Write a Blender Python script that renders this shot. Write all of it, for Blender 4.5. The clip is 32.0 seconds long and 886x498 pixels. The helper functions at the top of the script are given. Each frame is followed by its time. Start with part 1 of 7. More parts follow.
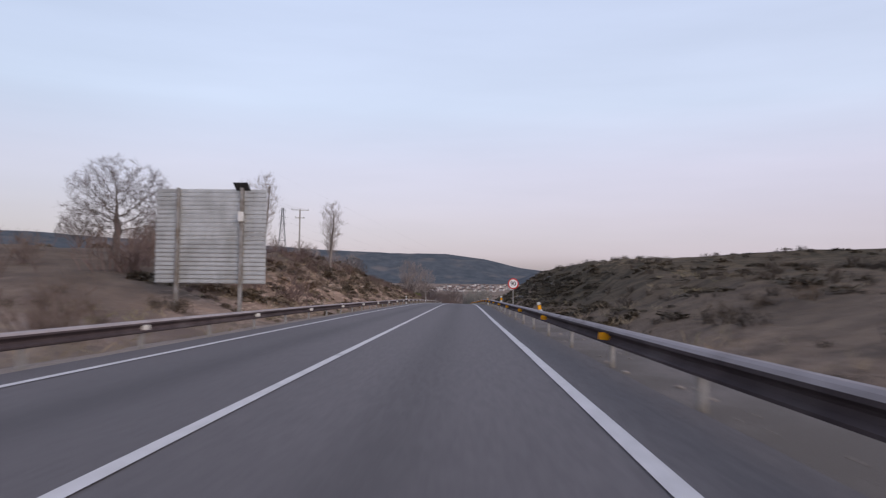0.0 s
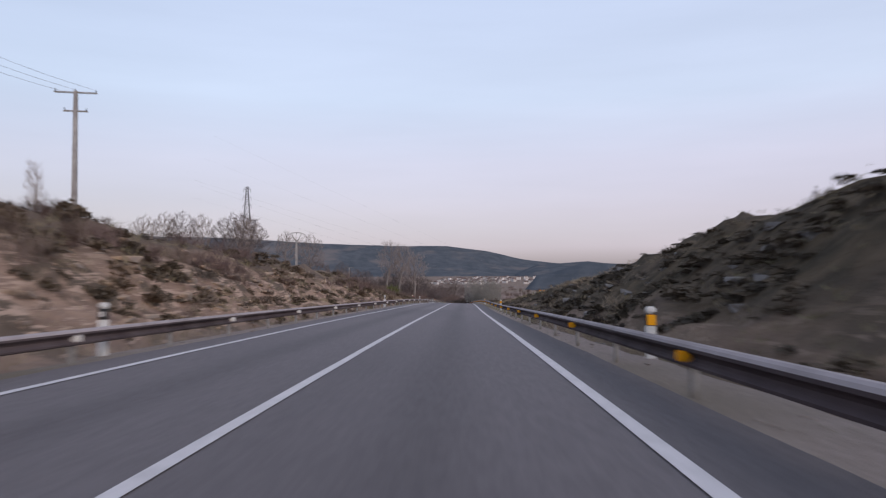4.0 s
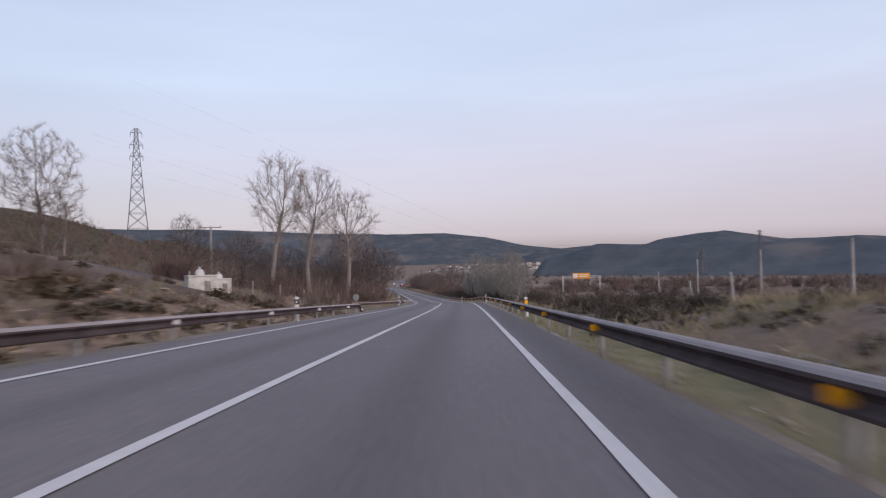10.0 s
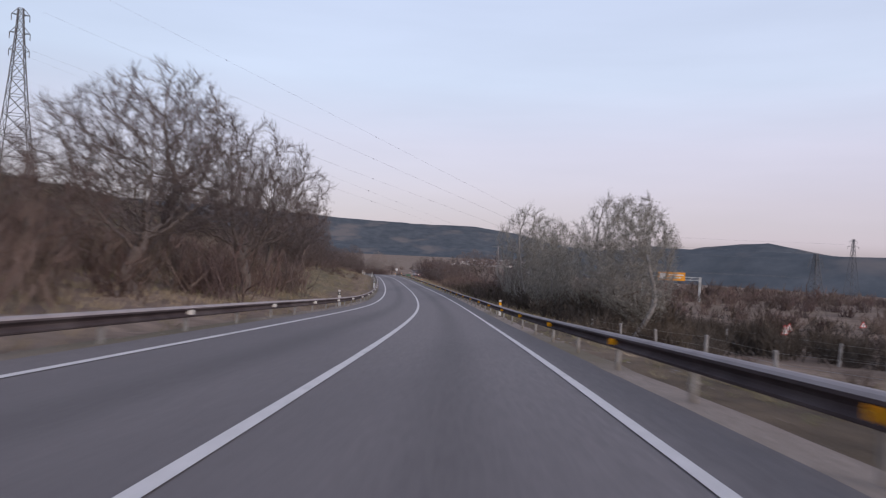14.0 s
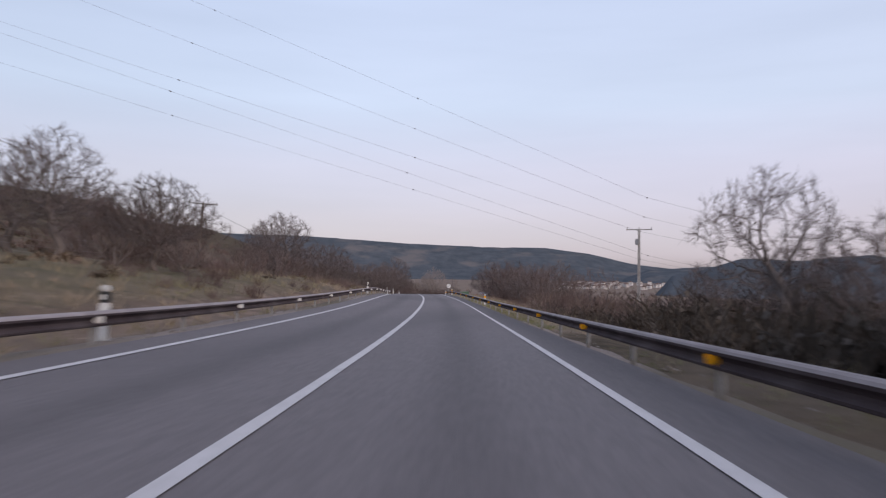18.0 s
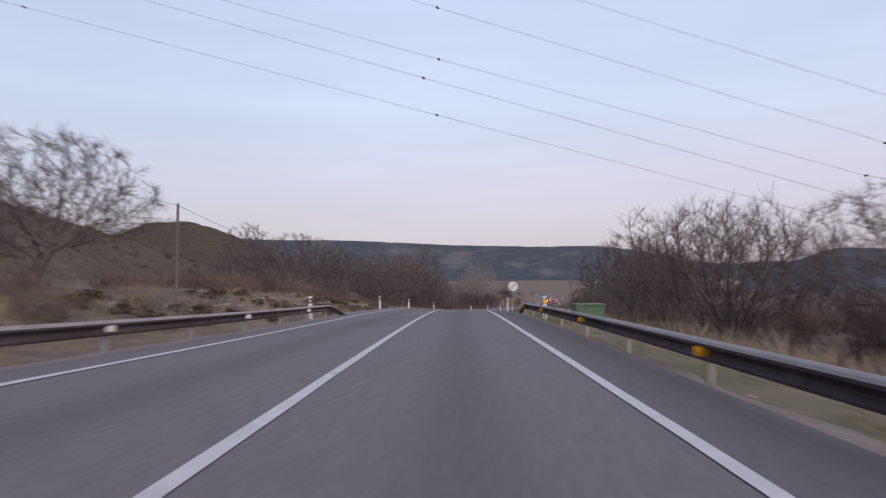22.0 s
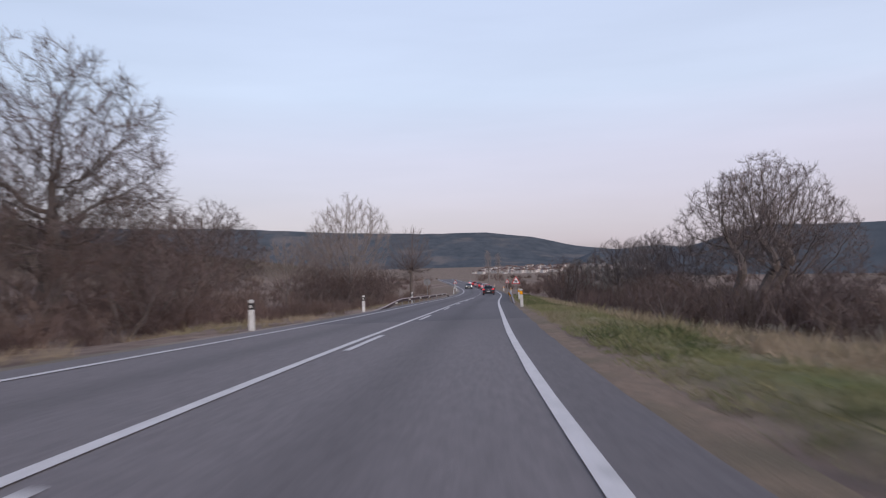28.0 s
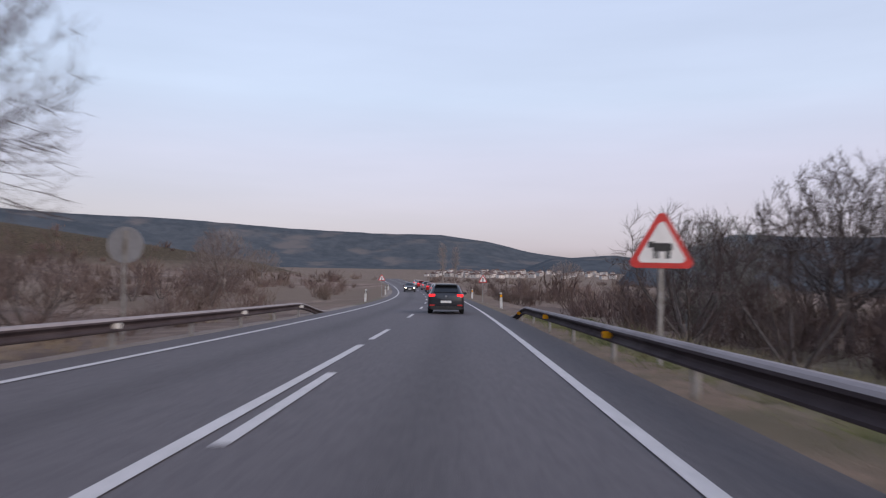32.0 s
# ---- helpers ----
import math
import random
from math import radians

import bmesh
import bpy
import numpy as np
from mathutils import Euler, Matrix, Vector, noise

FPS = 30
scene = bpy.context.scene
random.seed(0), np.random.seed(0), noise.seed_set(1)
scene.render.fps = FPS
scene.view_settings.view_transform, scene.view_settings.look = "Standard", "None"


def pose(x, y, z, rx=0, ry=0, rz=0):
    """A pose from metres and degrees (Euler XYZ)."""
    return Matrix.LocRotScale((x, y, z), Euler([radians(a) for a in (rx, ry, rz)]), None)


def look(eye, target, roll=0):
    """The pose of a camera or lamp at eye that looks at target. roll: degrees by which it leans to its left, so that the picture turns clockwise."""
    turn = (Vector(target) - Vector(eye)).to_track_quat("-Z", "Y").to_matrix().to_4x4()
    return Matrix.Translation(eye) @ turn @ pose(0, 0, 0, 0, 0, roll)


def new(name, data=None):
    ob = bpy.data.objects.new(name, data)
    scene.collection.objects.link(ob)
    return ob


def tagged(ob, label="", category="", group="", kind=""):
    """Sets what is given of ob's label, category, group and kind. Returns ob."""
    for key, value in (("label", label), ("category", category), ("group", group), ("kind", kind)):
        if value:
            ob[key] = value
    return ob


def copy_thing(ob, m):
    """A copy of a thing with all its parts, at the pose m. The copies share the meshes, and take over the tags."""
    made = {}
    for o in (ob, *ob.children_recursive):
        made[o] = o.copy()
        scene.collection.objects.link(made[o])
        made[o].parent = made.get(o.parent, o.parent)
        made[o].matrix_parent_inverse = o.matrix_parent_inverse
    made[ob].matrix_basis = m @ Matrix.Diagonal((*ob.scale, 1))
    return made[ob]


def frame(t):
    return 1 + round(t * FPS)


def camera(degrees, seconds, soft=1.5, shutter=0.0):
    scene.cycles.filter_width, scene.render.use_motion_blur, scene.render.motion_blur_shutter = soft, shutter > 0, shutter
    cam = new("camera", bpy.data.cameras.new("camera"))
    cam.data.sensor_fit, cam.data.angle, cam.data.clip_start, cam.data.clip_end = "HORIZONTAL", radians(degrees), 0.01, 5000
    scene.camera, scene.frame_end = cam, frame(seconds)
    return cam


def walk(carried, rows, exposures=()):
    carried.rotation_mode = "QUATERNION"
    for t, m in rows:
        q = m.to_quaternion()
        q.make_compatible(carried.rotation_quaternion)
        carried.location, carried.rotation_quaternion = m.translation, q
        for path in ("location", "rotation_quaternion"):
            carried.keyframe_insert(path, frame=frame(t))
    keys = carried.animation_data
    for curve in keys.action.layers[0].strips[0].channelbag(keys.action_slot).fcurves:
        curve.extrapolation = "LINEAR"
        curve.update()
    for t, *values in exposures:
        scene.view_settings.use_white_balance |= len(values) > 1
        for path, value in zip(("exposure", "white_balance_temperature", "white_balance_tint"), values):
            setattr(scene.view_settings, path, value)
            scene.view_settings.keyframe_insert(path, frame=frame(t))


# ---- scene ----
# ---------------------------------------------------------------- camera and drive
cam = camera(66.58, 32.0, soft=1.25, shutter=0.45)


def row(t, x, y, z, yaw, pitch, roll):
    a, b = radians(yaw), radians(pitch)
    ahead = (x - math.sin(a) * math.cos(b), y + math.cos(a) * math.cos(b), z + math.sin(b))
    return t, look((x, y, z), ahead, roll)


PATH = [
    row(0, 0.021, 0, 0, 0.841, 2.189, 0.727),
    row(0.5, 0.165, 9.327, -0.246, 0.857, 1.895, 0.368),
    row(1, 0.316, 18.681, -0.517, 0.785, 1.906, 0.059),
    row(1.5, 0.422, 28.04, -0.768, 0.778, 2.06, 0.103),
    row(2, 0.544, 37.368, -1.013, 0.948, 1.974, 0.379),
    row(2.5, 0.648, 46.646, -1.267, 1.006, 1.947, 0.454),
    row(3, 0.769, 55.905, -1.534, 0.816, 1.807, 0.453),
    row(3.5, 0.902, 65.212, -1.815, 0.885, 1.793, 0.251),
    row(4, 1.037, 74.632, -2.114, 0.92, 1.597, -0.125),
    row(4.5, 1.174, 84.196, -2.461, 0.881, 1.291, -0.604),
    row(5, 1.326, 93.912, -2.866, 0.792, 1.031, -1.107),
    row(5.5, 1.496, 103.768, -3.307, 0.687, 0.979, -1.529),
    row(6, 1.686, 113.751, -3.732, 0.591, 1.195, -1.751),
    row(6.5, 1.894, 123.84, -4.146, 0.443, 1.14, -1.813),
    row(7, 2.129, 134.018, -4.569, 0.364, 1.177, -1.837),
    row(7.5, 2.355, 144.28, -4.99, 0.542, 1.176, -1.878),
    row(8, 2.555, 154.638, -5.418, 0.718, 1.126, -1.884),
    row(8.5, 2.746, 165.119, -5.872, 0.674, 0.961, -1.683),
    row(9, 2.950, 175.745, -6.367, 0.654, 0.767, -1.707),
    row(9.5, 3.153, 186.517, -6.902, 0.733, 0.634, -1.74),
    row(10, 3.336, 197.399, -7.451, 0.866, 0.662, -1.405),
    row(10.5, 3.480, 208.331, -8.002, 1.012, 0.558, -0.632),
    row(11, 3.602, 219.251, -8.611, 1.123, 0.164, 0.109),
    row(11.5, 3.647, 230.129, -9.238, 1.375, 0.364, 0.884),
    row(12, 3.660, 240.983, -9.832, 1.434, 0.377, 1.526),
    row(12.5, 3.684, 251.846, -10.438, 1.494, 0.323, 1.999),
    row(13, 3.668, 262.749, -11.037, 1.881, 0.448, 2.318),
    row(13.5, 3.583, 273.684, -11.631, 2.51, 0.345, 2.58),
    row(14, 3.367, 284.596, -12.259, 3.226, 0.118, 2.631),
    row(14.5, 3.013, 295.438, -12.928, 3.981, -0.109, 2.586),
    row(15, 2.519, 306.182, -13.627, 4.741, -0.227, 2.512),
    row(15.5, 1.890, 316.82, -14.323, 5.472, -0.127, 2.374),
    row(16, 1.183, 327.356, -14.967, 6.161, 0.247, 2.097),
    row(16.5, 0.290, 337.804, -15.532, 6.92, 0.66, 1.865),
    row(17, -0.735, 348.194, -16.011, 7.64, 1.133, 1.584),
    row(17.5, -1.900, 358.56, -16.414, 8.427, 1.528, 1.268),
    row(18, -3.205, 368.916, -16.723, 9.168, 2.078, 0.895),
    row(18.5, -4.606, 379.252, -16.988, 9.887, 2.013, 0.458),
    row(19, -6.138, 389.539, -17.26, 10.637, 2.132, -0.074),
    row(19.5, -7.784, 399.735, -17.473, 11.17, 2.525, -0.606),
    row(20, -9.491, 409.791, -17.657, 11.606, 2.437, -0.952),
    row(20.5, -11.267, 419.67, -17.837, 12.068, 2.612, -1.12),
    row(21, -13.091, 429.378, -17.982, 12.497, 2.722, -1.294),
    row(21.5, -14.980, 438.94, -18.131, 12.887, 2.535, -1.065),
    row(22, -16.895, 448.388, -18.321, 13.011, 2.271, -0.544),
    row(22.5, -18.792, 457.76, -18.544, 12.719, 2.165, 0.051),
    row(23, -20.624, 467.092, -18.768, 12.418, 2.192, 0.269),
    row(23.5, -22.310, 476.414, -18.997, 12.216, 2.034, -0.014),
    row(24, -23.986, 485.747, -19.28, 12.241, 1.59, -0.481),
    row(24.5, -25.706, 495.091, -19.63, 12.165, 1.198, -0.791),
    row(25, -27.436, 504.426, -20.082, 12.076, 0.419, -1.026),
    row(25.5, -29.147, 513.736, -20.63, 11.582, 0.116, -1.444),
    row(26, -30.670, 523.032, -21.198, 10.482, 0.088, -1.723),
    row(26.5, -31.970, 532.334, -21.753, 8.935, 0.244, -1.88),
    row(27, -32.994, 541.655, -22.27, 7.148, 0.532, -1.936),
    row(27.5, -33.719, 550.994, -22.732, 5.327, 0.891, -1.84),
    row(28, -34.198, 560.334, -23.133, 3.707, 1.233, -1.486),
    row(28.5, -34.422, 569.633, -23.492, 2.697, 1.348, -0.903),
    row(29, -34.542, 578.844, -23.847, 2.357, 1.275, -0.271),
    row(29.5, -34.615, 587.937, -24.215, 2.017, 1.172, 0.221),
    row(30, -34.658, 596.92, -24.58, 1.668, 1.27, 0.273),
    row(30.5, -34.642, 605.833, -24.92, 1.666, 1.394, 0.236),
    row(31, -34.609, 614.73, -25.257, 1.128, 1.336, 0.298),
    row(31.5, -34.559, 623.649, -25.589, 0.46, 1.465, 0.454),
    row(32, -34.407, 632.6, -25.91, -0.171, 1.47, 1.095),
]

walk(cam, PATH, exposures=[(0.0, 0.03, 6500, 10.0), (1.0, 0.03, 6500, 10.0), (3.0, 0.03, 6400, 9.0), (6.0, 0.03, 6500, 10.0), (26.0, 0.03, 6500, 10.0), (29.0, 0.03, 6410, 8.9), (32.0, 0.03, 6410, 8.9)])

# ---------------------------------------------------------------- sky, sun
SUN_AZ, SUN_EL = radians(140), radians(9)     # the sun has just gone, behind the drive and to its right
world = bpy.data.worlds.new("dusk_sky")
scene.world = world
world.use_nodes = True
wn, wl = world.node_tree.nodes, world.node_tree.links
wn.clear()
sky = wn.new("ShaderNodeTexSky")
sky.sky_type, sky.sun_disc = "NISHITA", False
sky.sun_elevation, sky.sun_rotation = radians(4), SUN_AZ
sky.altitude, sky.air_density, sky.dust_density, sky.ozone_density = 900, 1.0, 1.5, 2.0
tc = wn.new("ShaderNodeTexCoord")
sep = wn.new("ShaderNodeSeparateXYZ")
wl.new(tc.outputs["Generated"], sep.inputs[0])
ramp = wn.new("ShaderNodeValToRGB")
stops = [(0.0, (0.32, 0.29, 0.34)), (0.03, (0.535, 0.47, 0.585)), (0.08, (0.602, 0.523, 0.640)), (0.15, (0.648, 0.60, 0.735)),
         (0.24, (0.642, 0.69, 0.855)), (0.45, (0.582, 0.65, 0.855)), (1.0, (0.395, 0.46, 0.675))]
while len(ramp.color_ramp.elements) < len(stops):
    ramp.color_ramp.elements.new(0.5)
for e, (p, c) in zip(ramp.color_ramp.elements, stops):
    e.position, e.color = p, (*c, 1)
wl.new(sep.outputs["Z"], ramp.inputs[0])
# thin high haze, stretched along the horizon
wmap = wn.new("ShaderNodeMapping")
wmap.inputs["Scale"].default_value = (1.2, 1.2, 9)
wl.new(tc.outputs["Generated"], wmap.inputs[0])
wno = wn.new("ShaderNodeTexNoise")
wno.inputs["Scale"].default_value, wno.inputs["Detail"].default_value = 1.9, 6
wl.new(wmap.outputs[0], wno.inputs["Vector"])
wmr = wn.new("ShaderNodeMapRange")
wmr.inputs["From Min"].default_value, wmr.inputs["From Max"].default_value = 0.3, 0.7
wmr.inputs["To Min"].default_value, wmr.inputs["To Max"].default_value = 0.94, 1.03
wl.new(wno.outputs["Fac"], wmr.inputs["Value"])
wmul = wn.new("ShaderNodeVectorMath")
wmul.operation = "SCALE"
wl.new(ramp.outputs[0], wmul.inputs[0])
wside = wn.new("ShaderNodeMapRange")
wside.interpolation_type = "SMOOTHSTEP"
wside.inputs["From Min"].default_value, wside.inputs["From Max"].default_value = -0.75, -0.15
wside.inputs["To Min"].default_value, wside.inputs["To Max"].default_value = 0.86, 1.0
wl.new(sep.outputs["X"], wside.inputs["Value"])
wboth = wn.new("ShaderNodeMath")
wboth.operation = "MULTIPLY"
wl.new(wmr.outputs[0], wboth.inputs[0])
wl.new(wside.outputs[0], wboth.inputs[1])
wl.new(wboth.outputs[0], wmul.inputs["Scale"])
bg1, bg2, add, wout = wn.new("ShaderNodeBackground"), wn.new("ShaderNodeBackground"), wn.new("ShaderNodeAddShader"), wn.new("ShaderNodeOutputWorld")
bg1.inputs["Strength"].default_value, bg2.inputs["Strength"].default_value = 0.06, 0.93
wl.new(sky.outputs[0], bg1.inputs["Color"])
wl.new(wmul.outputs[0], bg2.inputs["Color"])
wl.new(bg1.outputs[0], add.inputs[0])
wl.new(bg2.outputs[0], add.inputs[1])
wl.new(add.outputs[0], wout.inputs[0])
sun = new("sun", bpy.data.lights.new("sun", "SUN"))
sun.data.energy, sun.data.angle, sun.data.color = 1.5, radians(30), (1.0, 0.83, 0.75)
sun.matrix_world = look((0, 0, 50), (-math.sin(SUN_AZ) * 10, -math.cos(SUN_AZ) * 10, 50 - 10 * math.tan(radians(22))))

# ---------------------------------------------------------------- materials
MATS = {}


def mat(name, base, second=None, scale=4.0, detail=5.0, rough=0.85, metal=0.0, bump=0.0, bump_scale=30.0, third=None, third_scale=0.35,
        third_at=(0.45, 0.65), stretch=(1, 1, 1), per_object=0.0, spec=0.35):
    """A surface with colour in two scales and a fine relief. Colours are base colours."""
    if name in MATS:
        return MATS[name]
    m = bpy.data.materials.new(name)
    m.use_nodes = True
    n, l = m.node_tree.nodes, m.node_tree.links
    b = n["Principled BSDF"]
    b.inputs["Roughness"].default_value, b.inputs["Metallic"].default_value = rough, metal
    b.inputs["Specular IOR Level"].default_value = spec
    co = n.new("ShaderNodeTexCoord")
    mp = n.new("ShaderNodeMapping")
    mp.inputs["Scale"].default_value = stretch
    l.new(co.outputs["Object"], mp.inputs[0])
    col = None
    if second:
        tx = n.new("ShaderNodeTexNoise")
        tx.inputs["Scale"].default_value, tx.inputs["Detail"].default_value = scale, detail
        tx.inputs["Roughness"].default_value = 0.65
        l.new(mp.outputs[0], tx.inputs["Vector"])
        r = n.new("ShaderNodeMapRange")
        r.inputs["From Min"].default_value, r.inputs["From Max"].default_value = 0.36, 0.64
        l.new(tx.outputs["Fac"], r.inputs["Value"])
        mx = n.new("ShaderNodeMix")
        mx.data_type = "RGBA"
        mx.inputs["A"].default_value, mx.inputs["B"].default_value = (*base, 1), (*second, 1)
        l.new(r.outputs[0], mx.inputs["Factor"])
        col = mx.outputs["Result"]
        if third:
            t3 = n.new("ShaderNodeTexNoise")
            t3.inputs["Scale"].default_value, t3.inputs["Detail"].default_value = third_scale, 6
            l.new(mp.outputs[0], t3.inputs["Vector"])
            r3 = n.new("ShaderNodeMapRange")
            r3.inputs["From Min"].default_value, r3.inputs["From Max"].default_value = third_at
            l.new(t3.outputs["Fac"], r3.inputs["Value"])
            m3 = n.new("ShaderNodeMix")
            m3.data_type = "RGBA"
            m3.inputs["B"].default_value = (*third, 1)
            l.new(col, m3.inputs["A"])
            l.new(r3.outputs[0], m3.inputs["Factor"])
            col = m3.outputs["Result"]
    else:
        rgb = n.new("ShaderNodeRGB")
        rgb.outputs[0].default_value = (*base, 1)
        col = rgb.outputs[0]
    if per_object:
        oi = n.new("ShaderNodeObjectInfo")
        r4 = n.new("ShaderNodeMapRange")
        r4.inputs["To Min"].default_value, r4.inputs["To Max"].default_value = 1 - per_object, 1 + per_object
        l.new(oi.outputs["Random"], r4.inputs["Value"])
        vm = n.new("ShaderNodeVectorMath")
        vm.operation = "SCALE"
        l.new(col, vm.inputs[0])
        l.new(r4.outputs[0], vm.inputs["Scale"])
        col = vm.outputs[0]
    l.new(col, b.inputs["Base Color"])
    if bump:
        tb = n.new("ShaderNodeTexNoise")
        tb.inputs["Scale"].default_value, tb.inputs["Detail"].default_value = bump_scale, 4
        l.new(mp.outputs[0], tb.inputs["Vector"])
        bp = n.new("ShaderNodeBump")
        bp.inputs["Strength"].default_value, bp.inputs["Distance"].default_value = bump, 0.05
        l.new(tb.outputs["Fac"], bp.inputs["Height"])
        l.new(bp.outputs[0], b.inputs["Normal"])
    MATS[name] = m
    return m


def glow(name, colour, strength):
    m = mat(name, colour, rough=0.3)
    b = m.node_tree.nodes["Principled BSDF"]
    b.inputs["Emission Color"].default_value, b.inputs["Emission Strength"].default_value = (*colour, 1), strength
    return m


ASPHALT = mat("asphalt", (0.152, 0.130, 0.127), (0.188, 0.161, 0.157), 14, rough=0.82, bump=0.35, bump_scale=160,
              third=(0.122, 0.105, 0.104), third_scale=0.16, third_at=(0.5, 0.75), stretch=(1, 0.18, 1))


def lane_wear(m):
    """A drip-darkened strip down the middle of each lane, between the polished wheel tracks."""
    n, l = m.node_tree.nodes, m.node_tree.links
    a = n.new("ShaderNodeAttribute")
    a.attribute_name = "lane"
    last = a.outputs["Fac"]
    for op, v in (("ABSOLUTE", 0), ("SUBTRACT", 1.72), ("ABSOLUTE", 0)):
        s = n.new("ShaderNodeMath")
        s.operation = op
        s.inputs[1].default_value = v
        l.new(last, s.inputs[0])
        last = s.outputs[0]
    r = n.new("ShaderNodeMapRange")
    r.interpolation_type = "SMOOTHSTEP"
    r.inputs["From Max"].default_value = 0.75
    r.inputs["To Min"].default_value, r.inputs["To Max"].default_value = 0.84, 1.06
    l.new(last, r.inputs["Value"])
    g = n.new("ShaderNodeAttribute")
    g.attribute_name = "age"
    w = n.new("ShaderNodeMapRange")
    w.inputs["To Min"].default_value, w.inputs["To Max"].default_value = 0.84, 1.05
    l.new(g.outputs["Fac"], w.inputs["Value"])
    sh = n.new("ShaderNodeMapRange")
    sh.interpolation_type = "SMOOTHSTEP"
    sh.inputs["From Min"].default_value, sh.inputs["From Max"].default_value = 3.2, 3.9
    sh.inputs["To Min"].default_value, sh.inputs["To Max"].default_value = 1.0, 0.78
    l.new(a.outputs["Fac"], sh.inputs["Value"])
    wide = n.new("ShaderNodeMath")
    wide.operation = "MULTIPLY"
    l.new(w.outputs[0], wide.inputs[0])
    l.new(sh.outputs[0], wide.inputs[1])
    both = n.new("ShaderNodeMath")
    both.operation = "MULTIPLY"
    l.new(wide.outputs[0], both.inputs[0])
    l.new(r.outputs[0], both.inputs[1])
    sc = n.new("ShaderNodeVectorMath")
    sc.operation = "SCALE"
    b = n["Principled BSDF"]
    l.new(b.inputs["Base Color"].links[0].from_socket, sc.inputs[0])
    l.new(both.outputs[0], sc.inputs["Scale"])
    l.new(sc.outputs[0], b.inputs["Base Color"])


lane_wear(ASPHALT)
ASPHALT_NEW = mat("newer_asphalt", (0.114, 0.099, 0.101), (0.142, 0.123, 0.124), 14, rough=0.82, bump=0.35, bump_scale=160,
                  third=(0.094, 0.082, 0.084), third_scale=0.16, third_at=(0.5, 0.75), stretch=(1, 0.18, 1))
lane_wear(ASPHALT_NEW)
PAINT_WHITE = mat("road_paint", (0.68, 0.625, 0.60), (0.56, 0.515, 0.49), 6, rough=0.6, bump=0.2, bump_scale=90, third=(0.30, 0.28, 0.265), third_scale=2.2, third_at=(0.6, 0.85))
SKID = mat("rubbered_asphalt", (0.152, 0.130, 0.127), (0.188, 0.161, 0.157), 14, rough=0.82, bump=0.35, bump_scale=160,
           third=(0.122, 0.105, 0.104), third_scale=0.16, third_at=(0.5, 0.75), stretch=(1, 0.18, 1))
lane_wear(SKID)


def rubber(m):
    """Black rubber laid over the asphalt where the mark is worn in."""
    n, l = m.node_tree.nodes, m.node_tree.links
    a = n.new("ShaderNodeAttribute")
    a.attribute_name = "worn"
    mx = n.new("ShaderNodeMix")
    mx.data_type = "RGBA"
    mx.inputs["B"].default_value = (0.062, 0.056, 0.057, 1)
    b = n["Principled BSDF"]
    l.new(a.outputs["Fac"], mx.inputs["Factor"])
    l.new(b.inputs["Base Color"].links[0].from_socket, mx.inputs["A"])
    l.new(mx.outputs["Result"], b.inputs["Base Color"])


rubber(SKID)
GRAVEL = mat("gravel", (0.36, 0.292, 0.25), (0.235, 0.188, 0.158), 9, rough=0.95, bump=0.8, bump_scale=40, third=(0.175, 0.142, 0.098), third_scale=0.045, third_at=(0.5, 0.6))
GRAVEL_GREY = mat("grey_gravel", (0.205, 0.17, 0.15), (0.15, 0.125, 0.11), 9, rough=0.95, bump=0.6, bump_scale=40, third=(0.135, 0.112, 0.095), third_scale=0.5, third_at=(0.46, 0.6))
DIRT = mat("verge_dirt", (0.275, 0.192, 0.132), (0.175, 0.124, 0.088), 6, rough=0.95, bump=0.8, bump_scale=30, third=(0.15, 0.118, 0.072), third_scale=0.6)
# Pale upper fold, dark face: the rail's shading is painted in, along with dirt.
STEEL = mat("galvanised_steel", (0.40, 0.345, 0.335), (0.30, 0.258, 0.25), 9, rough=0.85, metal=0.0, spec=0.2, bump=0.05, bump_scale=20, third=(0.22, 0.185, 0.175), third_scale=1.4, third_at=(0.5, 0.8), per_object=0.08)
GRIME_SHADE = mat("grimy_shaded_rail_steel", (0.088, 0.066, 0.066), (0.06, 0.045, 0.046), 4, rough=0.9, metal=0.0, spec=0.12, third=(0.14, 0.115, 0.11), third_scale=0.8, third_at=(0.5, 0.8), per_object=0.15)
STEEL_OLD = mat("weathered_steel_post", (0.36, 0.345, 0.33), (0.26, 0.25, 0.235), 7, rough=0.6, metal=0.3, third=(0.20, 0.17, 0.14), third_scale=1.5)
LATTICE = mat("dull_lattice_steel", (0.165, 0.165, 0.175), (0.12, 0.12, 0.13), 3, rough=0.75, metal=0.2)
ALU = mat("corrugated_aluminium", (0.55, 0.56, 0.56), (0.46, 0.47, 0.47), 3, rough=0.4, metal=0.35, third=(0.36, 0.36, 0.35), third_scale=0.8)
AMBER = mat("amber_reflector", (1.0, 0.40, 0.01), (1.0, 0.47, 0.02), 30, rough=0.25, spec=0.6)
SILVER_REFL = mat("clear_reflector", (0.82, 0.80, 0.76), (0.72, 0.70, 0.66), 30, rough=0.25, spec=0.6)
WHITE_PLASTIC = mat("white_plastic", (0.74, 0.73, 0.71), (0.60, 0.59, 0.56), 5, rough=0.55, third=(0.42, 0.40, 0.36), third_scale=1.8, third_at=(0.55, 0.8), per_object=0.1)
BLACK_PLASTIC = mat("black_plastic", (0.025, 0.025, 0.027), (0.05, 0.05, 0.05), 12, rough=0.5)
SIGN_WHITE = mat("sign_white", (0.82, 0.80, 0.78), (0.72, 0.70, 0.68), 3, rough=0.4)
